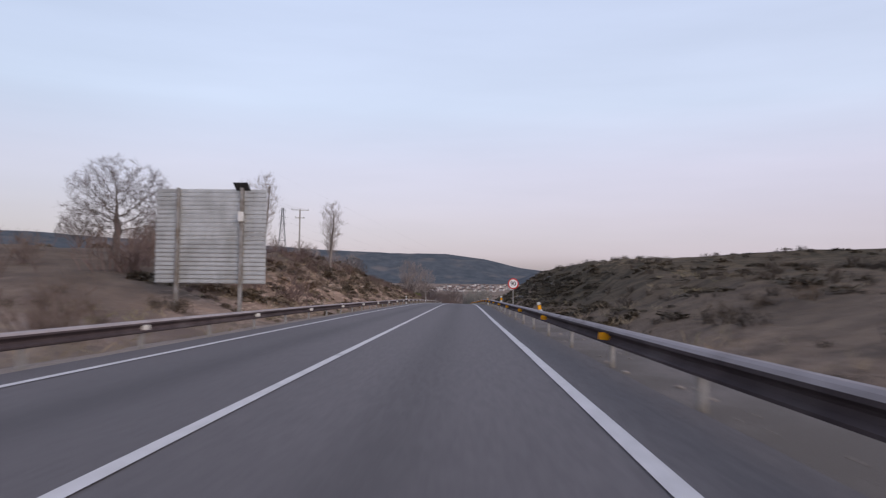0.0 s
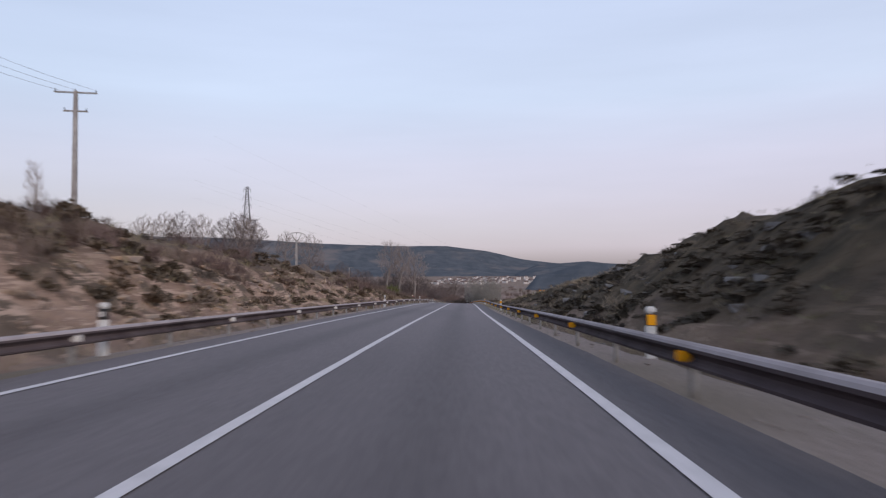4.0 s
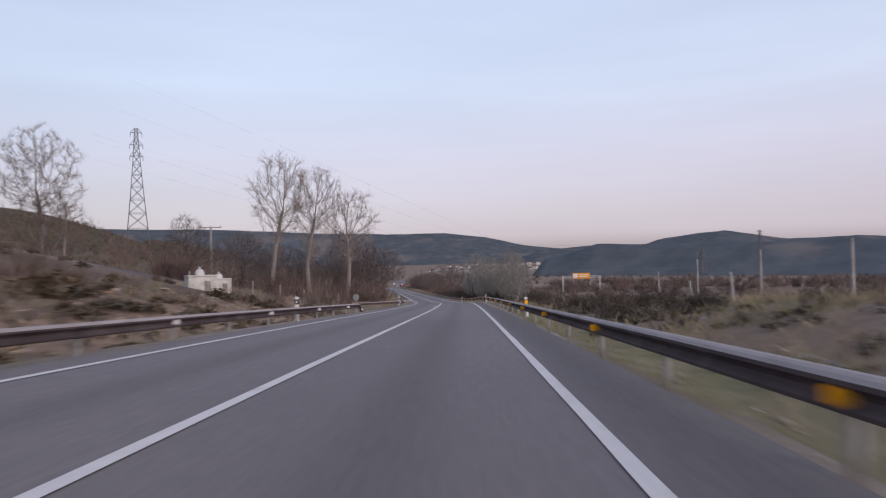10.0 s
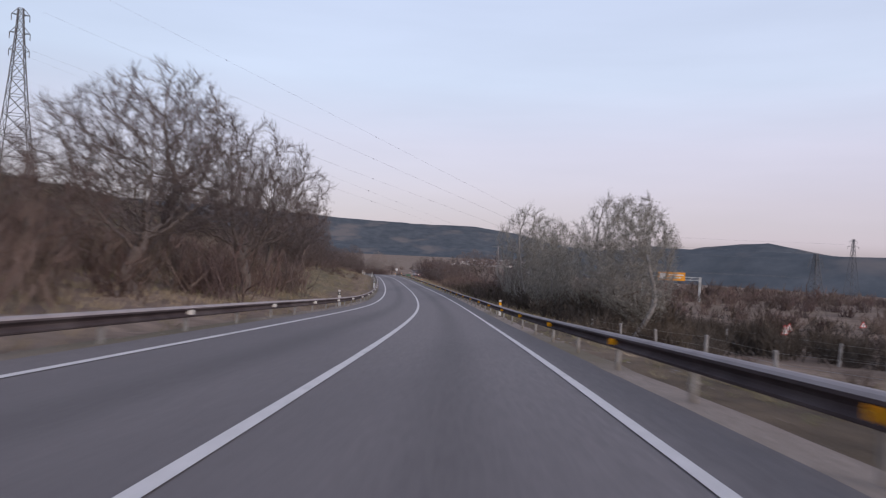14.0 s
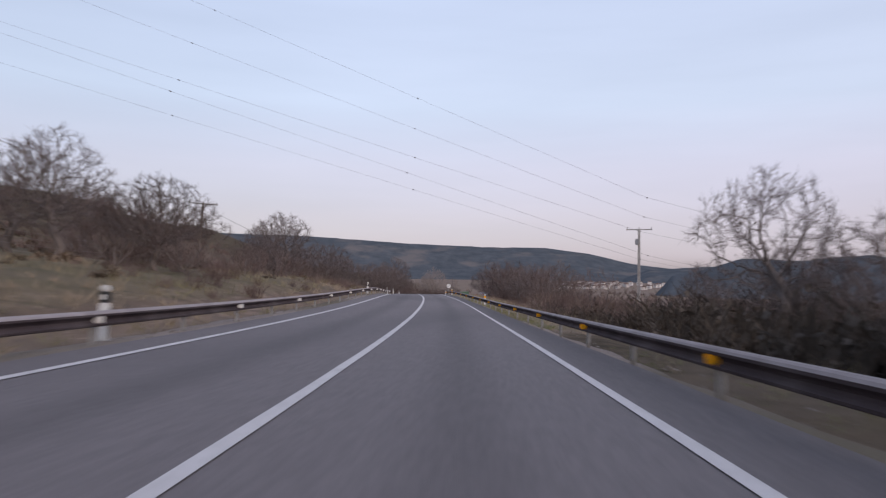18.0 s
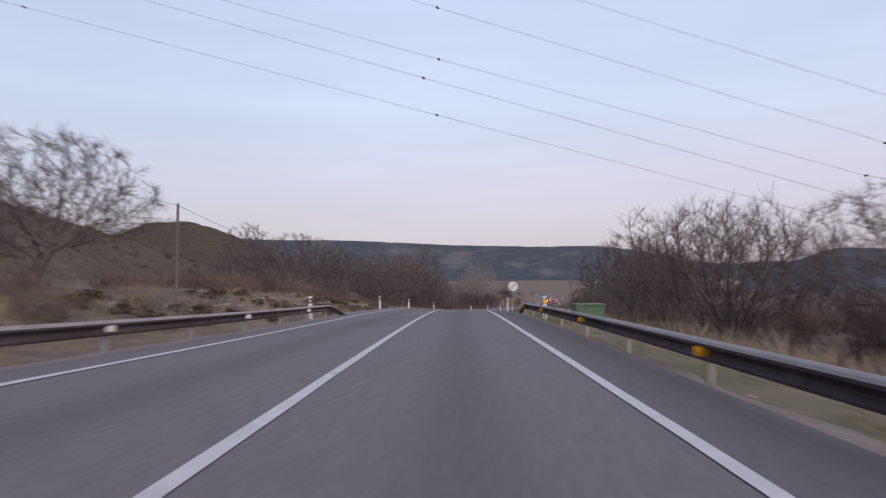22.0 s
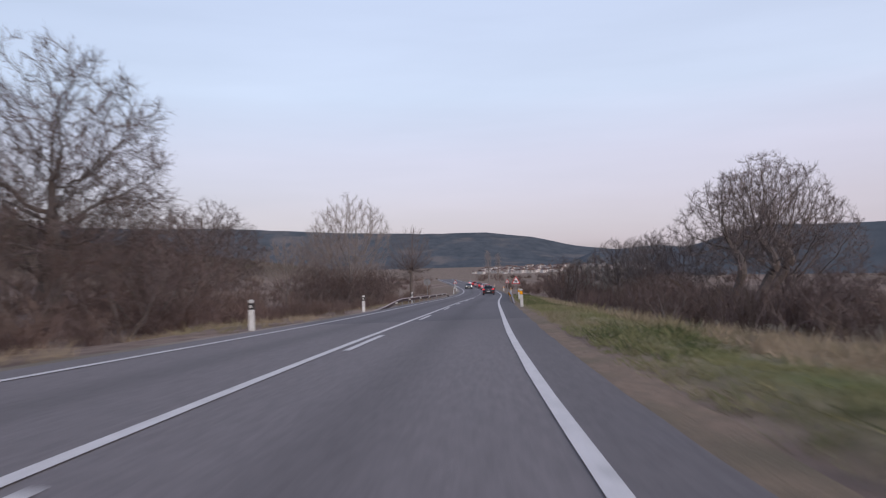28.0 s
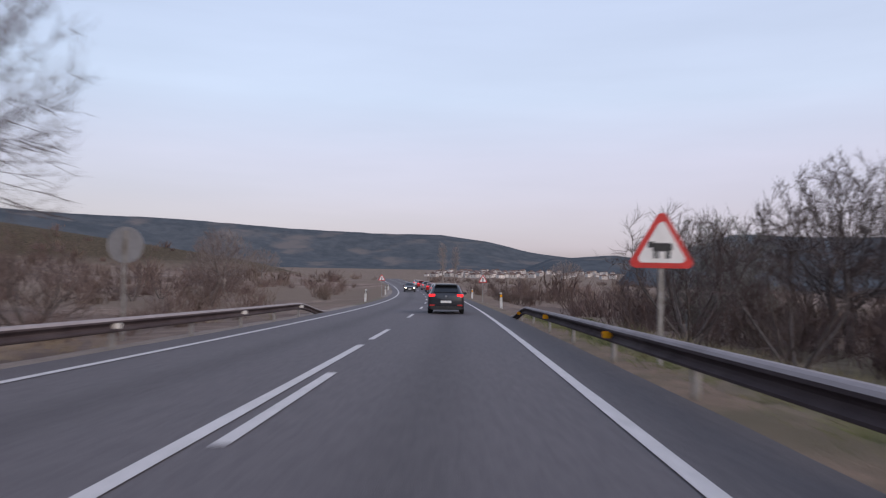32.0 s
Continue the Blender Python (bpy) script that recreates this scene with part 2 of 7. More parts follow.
SIGN_RED = mat("sign_red", (0.62, 0.045, 0.04), (0.50, 0.04, 0.035), 4, rough=0.4)
SIGN_GREY = mat("sign_back_grey", (0.33, 0.33, 0.34), (0.27, 0.27, 0.28), 4, rough=0.5, metal=0.3)
SIGN_AMBER = mat("sign_amber", (0.90, 0.38, 0.03), (0.80, 0.32, 0.03), 2, rough=0.4)
CONCRETE = mat("pole_concrete", (0.40, 0.385, 0.37), (0.30, 0.285, 0.27), 4, rough=0.9, bump=0.2, bump_scale=25, third=(0.22, 0.20, 0.19), third_scale=0.7)
WOOD_POLE = mat("weathered_wood", (0.19, 0.155, 0.13), (0.12, 0.10, 0.085), 6, rough=0.9, bump=0.3, bump_scale=30, stretch=(4, 4, 0.4))
WIRE = mat("cable_grey", (0.17, 0.165, 0.175), rough=0.6)
BARK = mat("bark_grey_brown", (0.175, 0.143, 0.128), (0.112, 0.092, 0.082), 5, rough=0.95, bump=0.6, bump_scale=14, stretch=(3, 3, 0.6), per_object=0.2)
BARK_SILVER = mat("bark_silver_grey", (0.36, 0.335, 0.315), (0.25, 0.23, 0.215), 3, rough=0.95, bump=0.5, bump_scale=20)
BARK_PALE = mat("bark_pale", (0.30, 0.26, 0.235), (0.19, 0.165, 0.15), 3, rough=0.95, bump=0.5, bump_scale=12, stretch=(3, 3, 0.6), per_object=0.15)
TWIG = mat("bare_twigs", (0.185, 0.148, 0.140), (0.125, 0.100, 0.094), 2, rough=0.95, per_object=0.2)
TWIG_BROWN = mat("brown_twigs", (0.178, 0.128, 0.115), (0.118, 0.086, 0.078), 2, rough=0.95, per_object=0.2)
TWIG_PALE = mat("bare_twigs_pale", (0.34, 0.285, 0.255), (0.24, 0.20, 0.18), 2, rough=0.95, per_object=0.15)
TWIG_GREEN = mat("budding_twigs", (0.315, 0.295, 0.26), (0.225, 0.21, 0.185), 2, rough=0.95, per_object=0.15)
SCRUB = mat("brown_scrub", (0.185, 0.127, 0.113), (0.122, 0.085, 0.078), 0.8, rough=0.95, third=(0.20, 0.155, 0.125), third_scale=0.15)
SCRUB_DARK = mat("dark_scrub", (0.092, 0.074, 0.060), (0.058, 0.048, 0.040), 0.8, rough=0.95, third=(0.13, 0.10, 0.075), third_scale=0.15)
HEATH_OLIVE = mat("olive_heather", (0.125, 0.095, 0.064), (0.080, 0.062, 0.044), 1.2, rough=0.95, third=(0.165, 0.115, 0.08), third_scale=0.22)
HEATH_DARK = mat("dark_heather", (0.108, 0.088, 0.062), (0.068, 0.056, 0.042), 1.2, rough=0.95, third=(0.115, 0.088, 0.06), third_scale=0.22)
BROOM = mat("green_broom", (0.16, 0.175, 0.045), (0.10, 0.115, 0.035), 1.5, rough=0.9)
GRASS_DRY = mat("dry_grass", (0.38, 0.30, 0.215), (0.28, 0.22, 0.155), 0.9, rough=0.95, third=(0.235, 0.205, 0.12), third_scale=0.12, third_at=(0.42, 0.6))
GRASS_GREEN = mat("green_grass", (0.165, 0.185, 0.075), (0.24, 0.22, 0.115), 0.7, rough=0.95, third=(0.27, 0.23, 0.15), third_scale=0.2)
GRASS_RANK = mat("rank_green_grass", (0.085, 0.105, 0.042), (0.12, 0.125, 0.058), 0.9, rough=0.95)
ROCK = mat("ochre_rock", (0.43, 0.305, 0.205), (0.29, 0.21, 0.15), 3, rough=0.95, bump=0.7, bump_scale=9, third=(0.20, 0.165, 0.14), third_scale=0.7, per_object=0.15)
ROCK_DARK = mat("grey_rock", (0.24, 0.215, 0.19), (0.15, 0.135, 0.125), 3, rough=0.95, bump=0.7, bump_scale=9, per_object=0.2)
ROCK_PALE = mat("pale_limestone", (0.37, 0.315, 0.27), (0.25, 0.21, 0.18), 3, rough=0.95, bump=0.7, bump_scale=9, third=(0.19, 0.16, 0.14), third_scale=0.8, per_object=0.15)
# Pine forest lightened and blued: aerial haze painted into its base colours.
HAZY_FOREST = mat("hazy_pine_forest", (0.112, 0.121, 0.132), (0.078, 0.088, 0.098), 0.02, detail=12, rough=1.0, bump=1.0, bump_scale=0.05, third=(0.165, 0.150, 0.145), third_scale=0.006, third_at=(0.54, 0.66), spec=0.0)
HOUSE_WALL = mat("house_render", (0.62, 0.58, 0.55), (0.48, 0.445, 0.42), 0.2, rough=0.9, per_object=0.25)
HOUSE_ROOF = mat("clay_roof", (0.18, 0.125, 0.11), (0.14, 0.10, 0.09), 0.5, rough=0.9, per_object=0.2)
HOUSE_GLASS = mat("dark_pane", (0.03, 0.035, 0.04), rough=0.15, spec=0.5)
GREEN_PLASTIC = mat("green_container", (0.12, 0.20, 0.125), (0.095, 0.16, 0.10), 2, rough=0.6, third=(0.17, 0.20, 0.15), third_scale=1.5)
WHITEWASH = mat("whitewashed_masonry", (0.66, 0.63, 0.59), (0.52, 0.49, 0.45), 2, rough=0.9, bump=0.2, third=(0.36, 0.32, 0.28), third_scale=1.1, third_at=(0.5, 0.75))
TYRE = mat("tyre_rubber", (0.018, 0.018, 0.019), (0.03, 0.03, 0.03), 9, rough=0.85)
RIM = mat("alloy_rim", (0.35, 0.35, 0.36), rough=0.35, metal=0.8)
CAR_GLASS = mat("car_glass", (0.012, 0.014, 0.017), rough=0.05, spec=0.7)
PLATE = mat("plate_white", (0.78, 0.77, 0.74), rough=0.4)
TAIL = glow("tail_light", (0.75, 0.02, 0.025), 1.6)
HEAD = glow("head_light", (1.0, 0.90, 0.72), 9.0)


def paint(name, c):
    m = mat(name, c, rough=0.28, spec=0.5)
    m.node_tree.nodes["Principled BSDF"].inputs["Coat Weight"].default_value = 0.6
    return m


def ground_material():
    """Dry grass, scrubby soil and ochre cuttings: bare soil where the ground is steep, by noise elsewhere."""
    m = bpy.data.materials.new("ground_cover")
    m.use_nodes = True
    n, l = m.node_tree.nodes, m.node_tree.links
    b = n["Principled BSDF"]
    b.inputs["Roughness"].default_value, b.inputs["Specular IOR Level"].default_value = 1.0, 0.1
    geo = n.new("ShaderNodeNewGeometry")

    def nz(scale, detail=6, stretch=None):
        t = n.new("ShaderNodeTexNoise")
        t.inputs["Scale"].default_value, t.inputs["Detail"].default_value, t.inputs["Roughness"].default_value = scale, detail, 0.62
        if stretch:
            mp = n.new("ShaderNodeMapping")
            mp.inputs["Scale"].default_value = stretch
            l.new(geo.outputs["Position"], mp.inputs[0])
            l.new(mp.outputs[0], t.inputs["Vector"])
        else:
            l.new(geo.outputs["Position"], t.inputs["Vector"])
        return t.outputs["Fac"]

    def rng(v, a, c):
        r = n.new("ShaderNodeMapRange")
        r.inputs["From Min"].default_value, r.inputs["From Max"].default_value = a, c
        l.new(v, r.inputs["Value"])
        return r.outputs[0]

    def mix(f, a, c):
        x = n.new("ShaderNodeMix")
        x.data_type = "RGBA"
        for k, v in (("A", a), ("B", c)):
            if isinstance(v, tuple):
                x.inputs[k].default_value = (*v, 1)
            else:
                l.new(v, x.inputs[k])
        l.new(f, x.inputs["Factor"])
        return x.outputs["Result"]

    def attr(name):
        a = n.new("ShaderNodeAttribute")
        a.attribute_name = name
        return a.outputs["Fac"]

    dry = mix(rng(nz(0.9), 0.38, 0.62), (0.335, 0.246, 0.192), (0.22, 0.159, 0.127))
    dry = mix(rng(nz(0.11), 0.42, 0.6), dry, (0.17, 0.123, 0.103))
    dry = mix(rng(nz(0.018), 0.48, 0.58), dry, (0.215, 0.160, 0.122))
    green = mix(rng(nz(0.6), 0.4, 0.6), (0.155, 0.165, 0.070), (0.25, 0.22, 0.13))
    cover = mix(attr("green"), dry, green)
    soil = mix(rng(nz(1.1, 7, (0.35, 0.35, 3.0)), 0.38, 0.62), (0.375, 0.255, 0.182), (0.225, 0.150, 0.112))
    soil = mix(rng(nz(0.45, 9), 0.50, 0.57), soil, (0.135, 0.10, 0.073))
    soil = mix(rng(nz(3.1, 6, (0.4, 0.25, 2.2)), 0.54, 0.60), soil, (0.47, 0.335, 0.25))
    cover = mix(attr("soil"), cover, soil)
    heath = mix(rng(nz(0.8, 8), 0.38, 0.62), (0.052, 0.042, 0.028), (0.126, 0.093, 0.059))
    cover = mix(attr("heath"), cover, heath)
    l.new(cover, b.inputs["Base Color"])
    bp = n.new("ShaderNodeBump")
    bp.inputs["Strength"].default_value, bp.inputs["Distance"].default_value = 0.9, 0.25
    l.new(nz(2.2, 8), bp.inputs["Height"])
    l.new(bp.outputs[0], b.inputs["Normal"])
    return m

# ---------------------------------------------------------------- the line of the road
# Centre line by its northing y: easting, height, cross-fall (positive: rises to the right).
RY = [-200, -40, 0, 31, 62, 93, 124, 155, 186, 217, 248, 279, 310, 341, 372, 403, 434, 465, 496, 527, 558, 589, 620, 650, 690, 730, 780, 840, 920]
RX = [-6.5, -2.98, -2.26, -1.7, -1.18, -0.78, -0.35, 0.18, 0.68, 1.28, 1.77, 1.7, 0.62, -1.68, -5.3, -9.98, -15.59, -22.11, -28.31, -33.8, -36.82, -37.11, -36.75, -35.96, -35.6, -36.9, -41.0, -47.5, -57.0]
RZ = [2.2, -0.32, -1.179, -2.013, -2.893, -3.98, -5.273, -6.547, -7.953, -9.594, -11.345, -13.123, -15.101, -16.832, -17.933, -18.65, -19.106, -19.838, -20.8, -22.431, -24.057, -25.398, -26.608, -27.711, -29.0, -29.9, -30.5, -31.0, -31.5]
RB = [0.02, 0.0312, 0.0277, 0.0133, 0.0216, 0.0009, -0.0212, -0.0267, -0.0218, -0.0208, 0.004, 0.0179, -0.0175, 0.0036, -0.0111, -0.0543, -0.0698, -0.0024, -0.0135, -0.0624, -0.0255, 0.0175, 0.0157, 0.0128, 0.0, 0.0, 0.0, 0.0, 0.0]


def spline(xs, ys):
    """Natural cubic through the points."""
    x, v = np.array(xs, float), np.array(ys, float)
    h, k = np.diff(x), len(xs)
    a, r = np.eye(k), np.zeros(k)
    for i in range(1, k - 1):
        a[i, i - 1:i + 2] = h[i - 1], 2 * (h[i - 1] + h[i]), h[i]
        r[i] = 6 * ((v[i + 1] - v[i]) / h[i] - (v[i] - v[i - 1]) / h[i - 1])
    m = np.linalg.solve(a, r)

    def at(q):
        q = np.clip(np.asarray(q, float), x[0], x[-1])
        i = np.clip(np.searchsorted(x, q) - 1, 0, k - 2)
        u, w = x[i + 1] - q, q - x[i]
        return (m[i] * u ** 3 + m[i + 1] * w ** 3) / (6 * h[i]) + (v[i] / h[i] - m[i] * h[i] / 6) * u + (v[i + 1] / h[i] - m[i + 1] * h[i] / 6) * w
    return at


road_x, road_z = spline(RY, RX), spline(RY, RZ)


road_bank = spline(RY, RB)


def heading(y):
    """Radians to the left of north."""
    return -np.arctan((road_x(np.asarray(y, float) + 1) - road_x(np.asarray(y, float) - 1)) / 2)


def on_road(y, d, up=0.0):
    """A place d metres to the right of the centre line at the road's station y, on the road's plane."""
    h = heading(y)
    return Vector((float(road_x(y) + d * np.cos(h)), float(y + d * np.sin(h)), float(road_z(y) + road_bank(y) * d + up)))


def smooth(v, a, b):
    t = np.clip((v - a) / (b - a), 0, 1)
    return t * t * (3 - 2 * t)


# Crest of the cutting or edge of the bank, above the road, right (14 m out) and left (13 m out)
CREST_R = ([-200, -40, 19, 38, 57, 85, 105, 133, 146, 163, 182, 195, 227, 242, 262, 320, 360, 430, 480, 500, 560, 600, 630, 680, 900],
           [0.6, 0.9, 1.5, 2.7, 4.3, 4.9, 4.5, 3.1, 3.1, 2.3, 1.8, 1.5, 0.8, 0.0, -0.9, -1.6, -2.1, -1.6, -0.9, -0.8, -0.9, -1.3, -1.9, -1.2, -0.6])
CREST_L = ([-200, -40, 20, 39, 55, 77, 97, 117, 146, 166, 196, 216, 239, 252, 262, 275, 300, 330, 380, 430, 470, 490, 505, 520, 540, 600, 640, 700, 900],
           [-0.6, -0.5, 0.7, 3.1, 4.5, 5.0, 4.3, 3.9, 3.9, 3.1, 2.3, 2.1, 1.6, 0.6, 0.0, 0.4, 0.6, 1.0, 1.6, 1.5, 1.4, 1.4, 1.3, 0.8, -0.3, -0.5, -0.7, -0.5, 0])
FAR_L = ([-200, 0, 120, 200, 240, 260, 300, 350, 470, 540, 650, 900], [0.01, 0.02, 0.03, 0.03, 0.24, 0.24, 0.12, 0.17, 0.02, 0.08, 0.015, 0.01])
FAR_R = ([-200, 0, 60, 150, 240, 330, 900], [0.01, 0.03, 0.06, 0.03, -0.015, -0.03, -0.02])


def valley(x, y):
    """The wide land away from the road."""
    z = np.interp(y, [-1500, -300, 0, 300, 650, 1000, 1700, 2600, 5000], [12, 8, 0, -14, -29, -36, -46, -40, -30])
    z = z + np.clip(-x - 60, 0, 900) * np.interp(y, [-200, 250, 450, 700, 1100, 2000], [0.015, 0.03, 0.075, 0.05, 0.02, 0.0])
    return z - np.clip(x - 60, 0, 500) * np.interp(y, [0, 250, 700, 1500], [0.0, 0.01, 0.015, 0.0])


# height, centre, half widths and turn of the long ridge beside the road and of the wooded hill behind it
KNOLLS = ((24.8, -153.4, 413.6, 48.9, 69.9, -0.8), (28.2, -366.5, 996.4, 220.0, 60.0, 0.0), (21.5, -80.0, 537.0, 35.0, 154.2, -0.193), (38.0, -274.2, 812.3, 55.0, 220.0, 0.733))


def knolls(x, y):
    """Height that the knolls add, away from the road."""
    top = 0.0
    for h, x0, y0, sx, sy, turn in KNOLLS:
        c, w = math.cos(turn), math.sin(turn)
        u, v = (x - x0) * c + (y - y0) * w, (y - y0) * c - (x - x0) * w
        top = np.maximum(top, h * np.exp(-(u / sx) ** 2 - (v / sy) ** 2))
    return top


def ground_z(y, d):
    """Height of the ground at station y, offset d (arrays)."""
    y, d = np.asarray(y, float), np.asarray(d, float)
    rz, bk = road_z(y), road_bank(y)
    plat = bk * np.clip(d, -5.2, 5.2) - 0.06 - 0.05 * smooth(np.abs(d), 4.4, 5.2)
    hr, hl = np.interp(y, *CREST_R), np.interp(y, *CREST_L)
    r_up = smooth(d, 6.2, 14.0) * 0.55 + np.clip((d - 6.2) / 7.8, 0, 1) * 0.45
    l_up = smooth(-d, 5.8, 13.0) * 0.5 + np.clip((-d - 5.8) / 7.2, 0, 1) * 0.5
    near = rz + plat + np.where(d > 0, hr * r_up - 0.18 * smooth(d, 5.2, 6.2) * (hr > 0.6), hl * l_up - 0.15 * smooth(-d, 5.0, 5.8) * (hl > 0.6))
    near = near + np.clip(d - 14, 0, None) * np.interp(y, *FAR_R) + np.clip(-d - 13, 0, None) * np.interp(y, *FAR_L)
    w = smooth(np.abs(d), 45, 170) * 1.0
    w = np.maximum(w, smooth(y, 880, 1000))
    w = np.maximum(w, smooth(-y, 150, 300))
    x = d + road_x(y)
    return near * (1 - w) + valley(x, y) * w + knolls(x, y) * smooth(-d, 32, 85)


def relief(y, d):
    """Lumps of the rough ground, none on the road's own platform."""
    a = smooth(abs(d), 5.3, 7.5)
    if a <= 0:
        return 0.0
    crest = np.interp(y, *(CREST_R if d > 0 else CREST_L))
    face = (1 if abs(d) < 15 else 0.4) * np.clip(crest / 4, 0, 1)
    p = Vector((d, y, 0))
    v = 0.22 * noise.fractal(p * 0.22, 1.0, 2.1, 4) + 0.9 * face * (abs(noise.noise(p * Vector((0.5, 0.28, 1)))) - 0.25)
    v += 0.35 * face * noise.noise(p * 0.9)
    if abs(d) > 60:
        v += 1.2 * noise.noise(p * 0.02)
    return float(a * v)


def surface(y, d):
    """A place on the ground at station y, d metres east of the centre line."""
    return Vector((float(road_x(y)) + d, y, float(ground_z(y, d)) + relief(y, d)))


# ---------------------------------------------------------------- builders
def part(name, bm, material, parent=None, label="", smooth_faces=False):
    me = bpy.data.meshes.new(name)
    bm.to_mesh(me)
    bm.free()
    me.materials.append(material)
    if smooth_faces:
        me.shade_smooth()
    ob = new(name, me)
    ob.parent = parent
    if label:
        tagged(ob, label)
    return ob


def sheet(name, verts, faces, material, parent=None, label="", smooth_faces=False):
    me = bpy.data.meshes.new(name)
    me.from_pydata(verts, [], faces)
    me.update()
    me.materials.append(material)
    if smooth_faces:
        me.shade_smooth()
    ob = new(name, me)
    ob.parent = parent
    if label:
        tagged(ob, label)
    return ob


def piece(name, mesh, parent, m):
    """One more object on a shared mesh."""
    ob = new(name, mesh)
    ob.parent, ob.matrix_basis = parent, m
    return ob


def thing(name, m, label, category, group="", kind=""):
    ob = tagged(new(name), label, category, group, kind)
    ob.matrix_basis = m
    return ob


def box(bm, x0, y0, z0, x1, y1, z1, bevel=0.0, m=None):
    r = bmesh.ops.create_cube(bm, size=1)
    vs = r["verts"]
    bmesh.ops.transform(bm, matrix=Matrix.Translation(((x0 + x1) / 2, (y0 + y1) / 2, (z0 + z1) / 2)) @ Matrix.Diagonal((x1 - x0, y1 - y0, z1 - z0, 1)), verts=vs)
    if bevel:
        es = list({e for v in vs for e in v.link_edges})
        vs = list({v for f in bmesh.ops.bevel(bm, geom=es, offset=bevel, segments=2, affect="EDGES")["faces"] for v in f.verts} | {v for v in vs if v.is_valid})
    if m is not None:
        bmesh.ops.transform(bm, matrix=m, verts=vs)
    return vs


def tube(bm, a, b, ra, rb, sides=8, caps=True):
    a, b = Vector(a), Vector(b)
    q = (b - a).to_track_quat("Z", "Y").to_matrix()
    ring = [[bm.verts.new(p + q @ Vector((r * math.cos(t), r * math.sin(t), 0))) for t in (2 * math.pi * i / sides for i in range(sides))] for p, r in ((a, ra), (b, rb))]
    for i in range(sides):
        j = (i + 1) % sides
        bm.faces.new((ring[0][i], ring[0][j], ring[1][j], ring[1][i]))
    if caps:
        bm.faces.new(ring[0][::-1])
        bm.faces.new(ring[1])


def disc(bm, r, y0, y1, sides=40, z=0.0, x=0.0):
    """A round plate standing upright, facing -y."""
    tube(bm, (x, y1, z), (x, y0, z), r, r, sides)


def stand(y, d, up=0.0, turn=0.0):
    """Upright pose on the ground beside the road, facing oncoming drivers."""
    h = float(heading(y))
    p = on_road(y, d)
    dx = p.x - float(road_x(p.y))
    z = float(ground_z(p.y, dx)) + relief(p.y, dx)
    return pose(p.x, p.y, z + up, 0, 0, math.degrees(h) + turn)


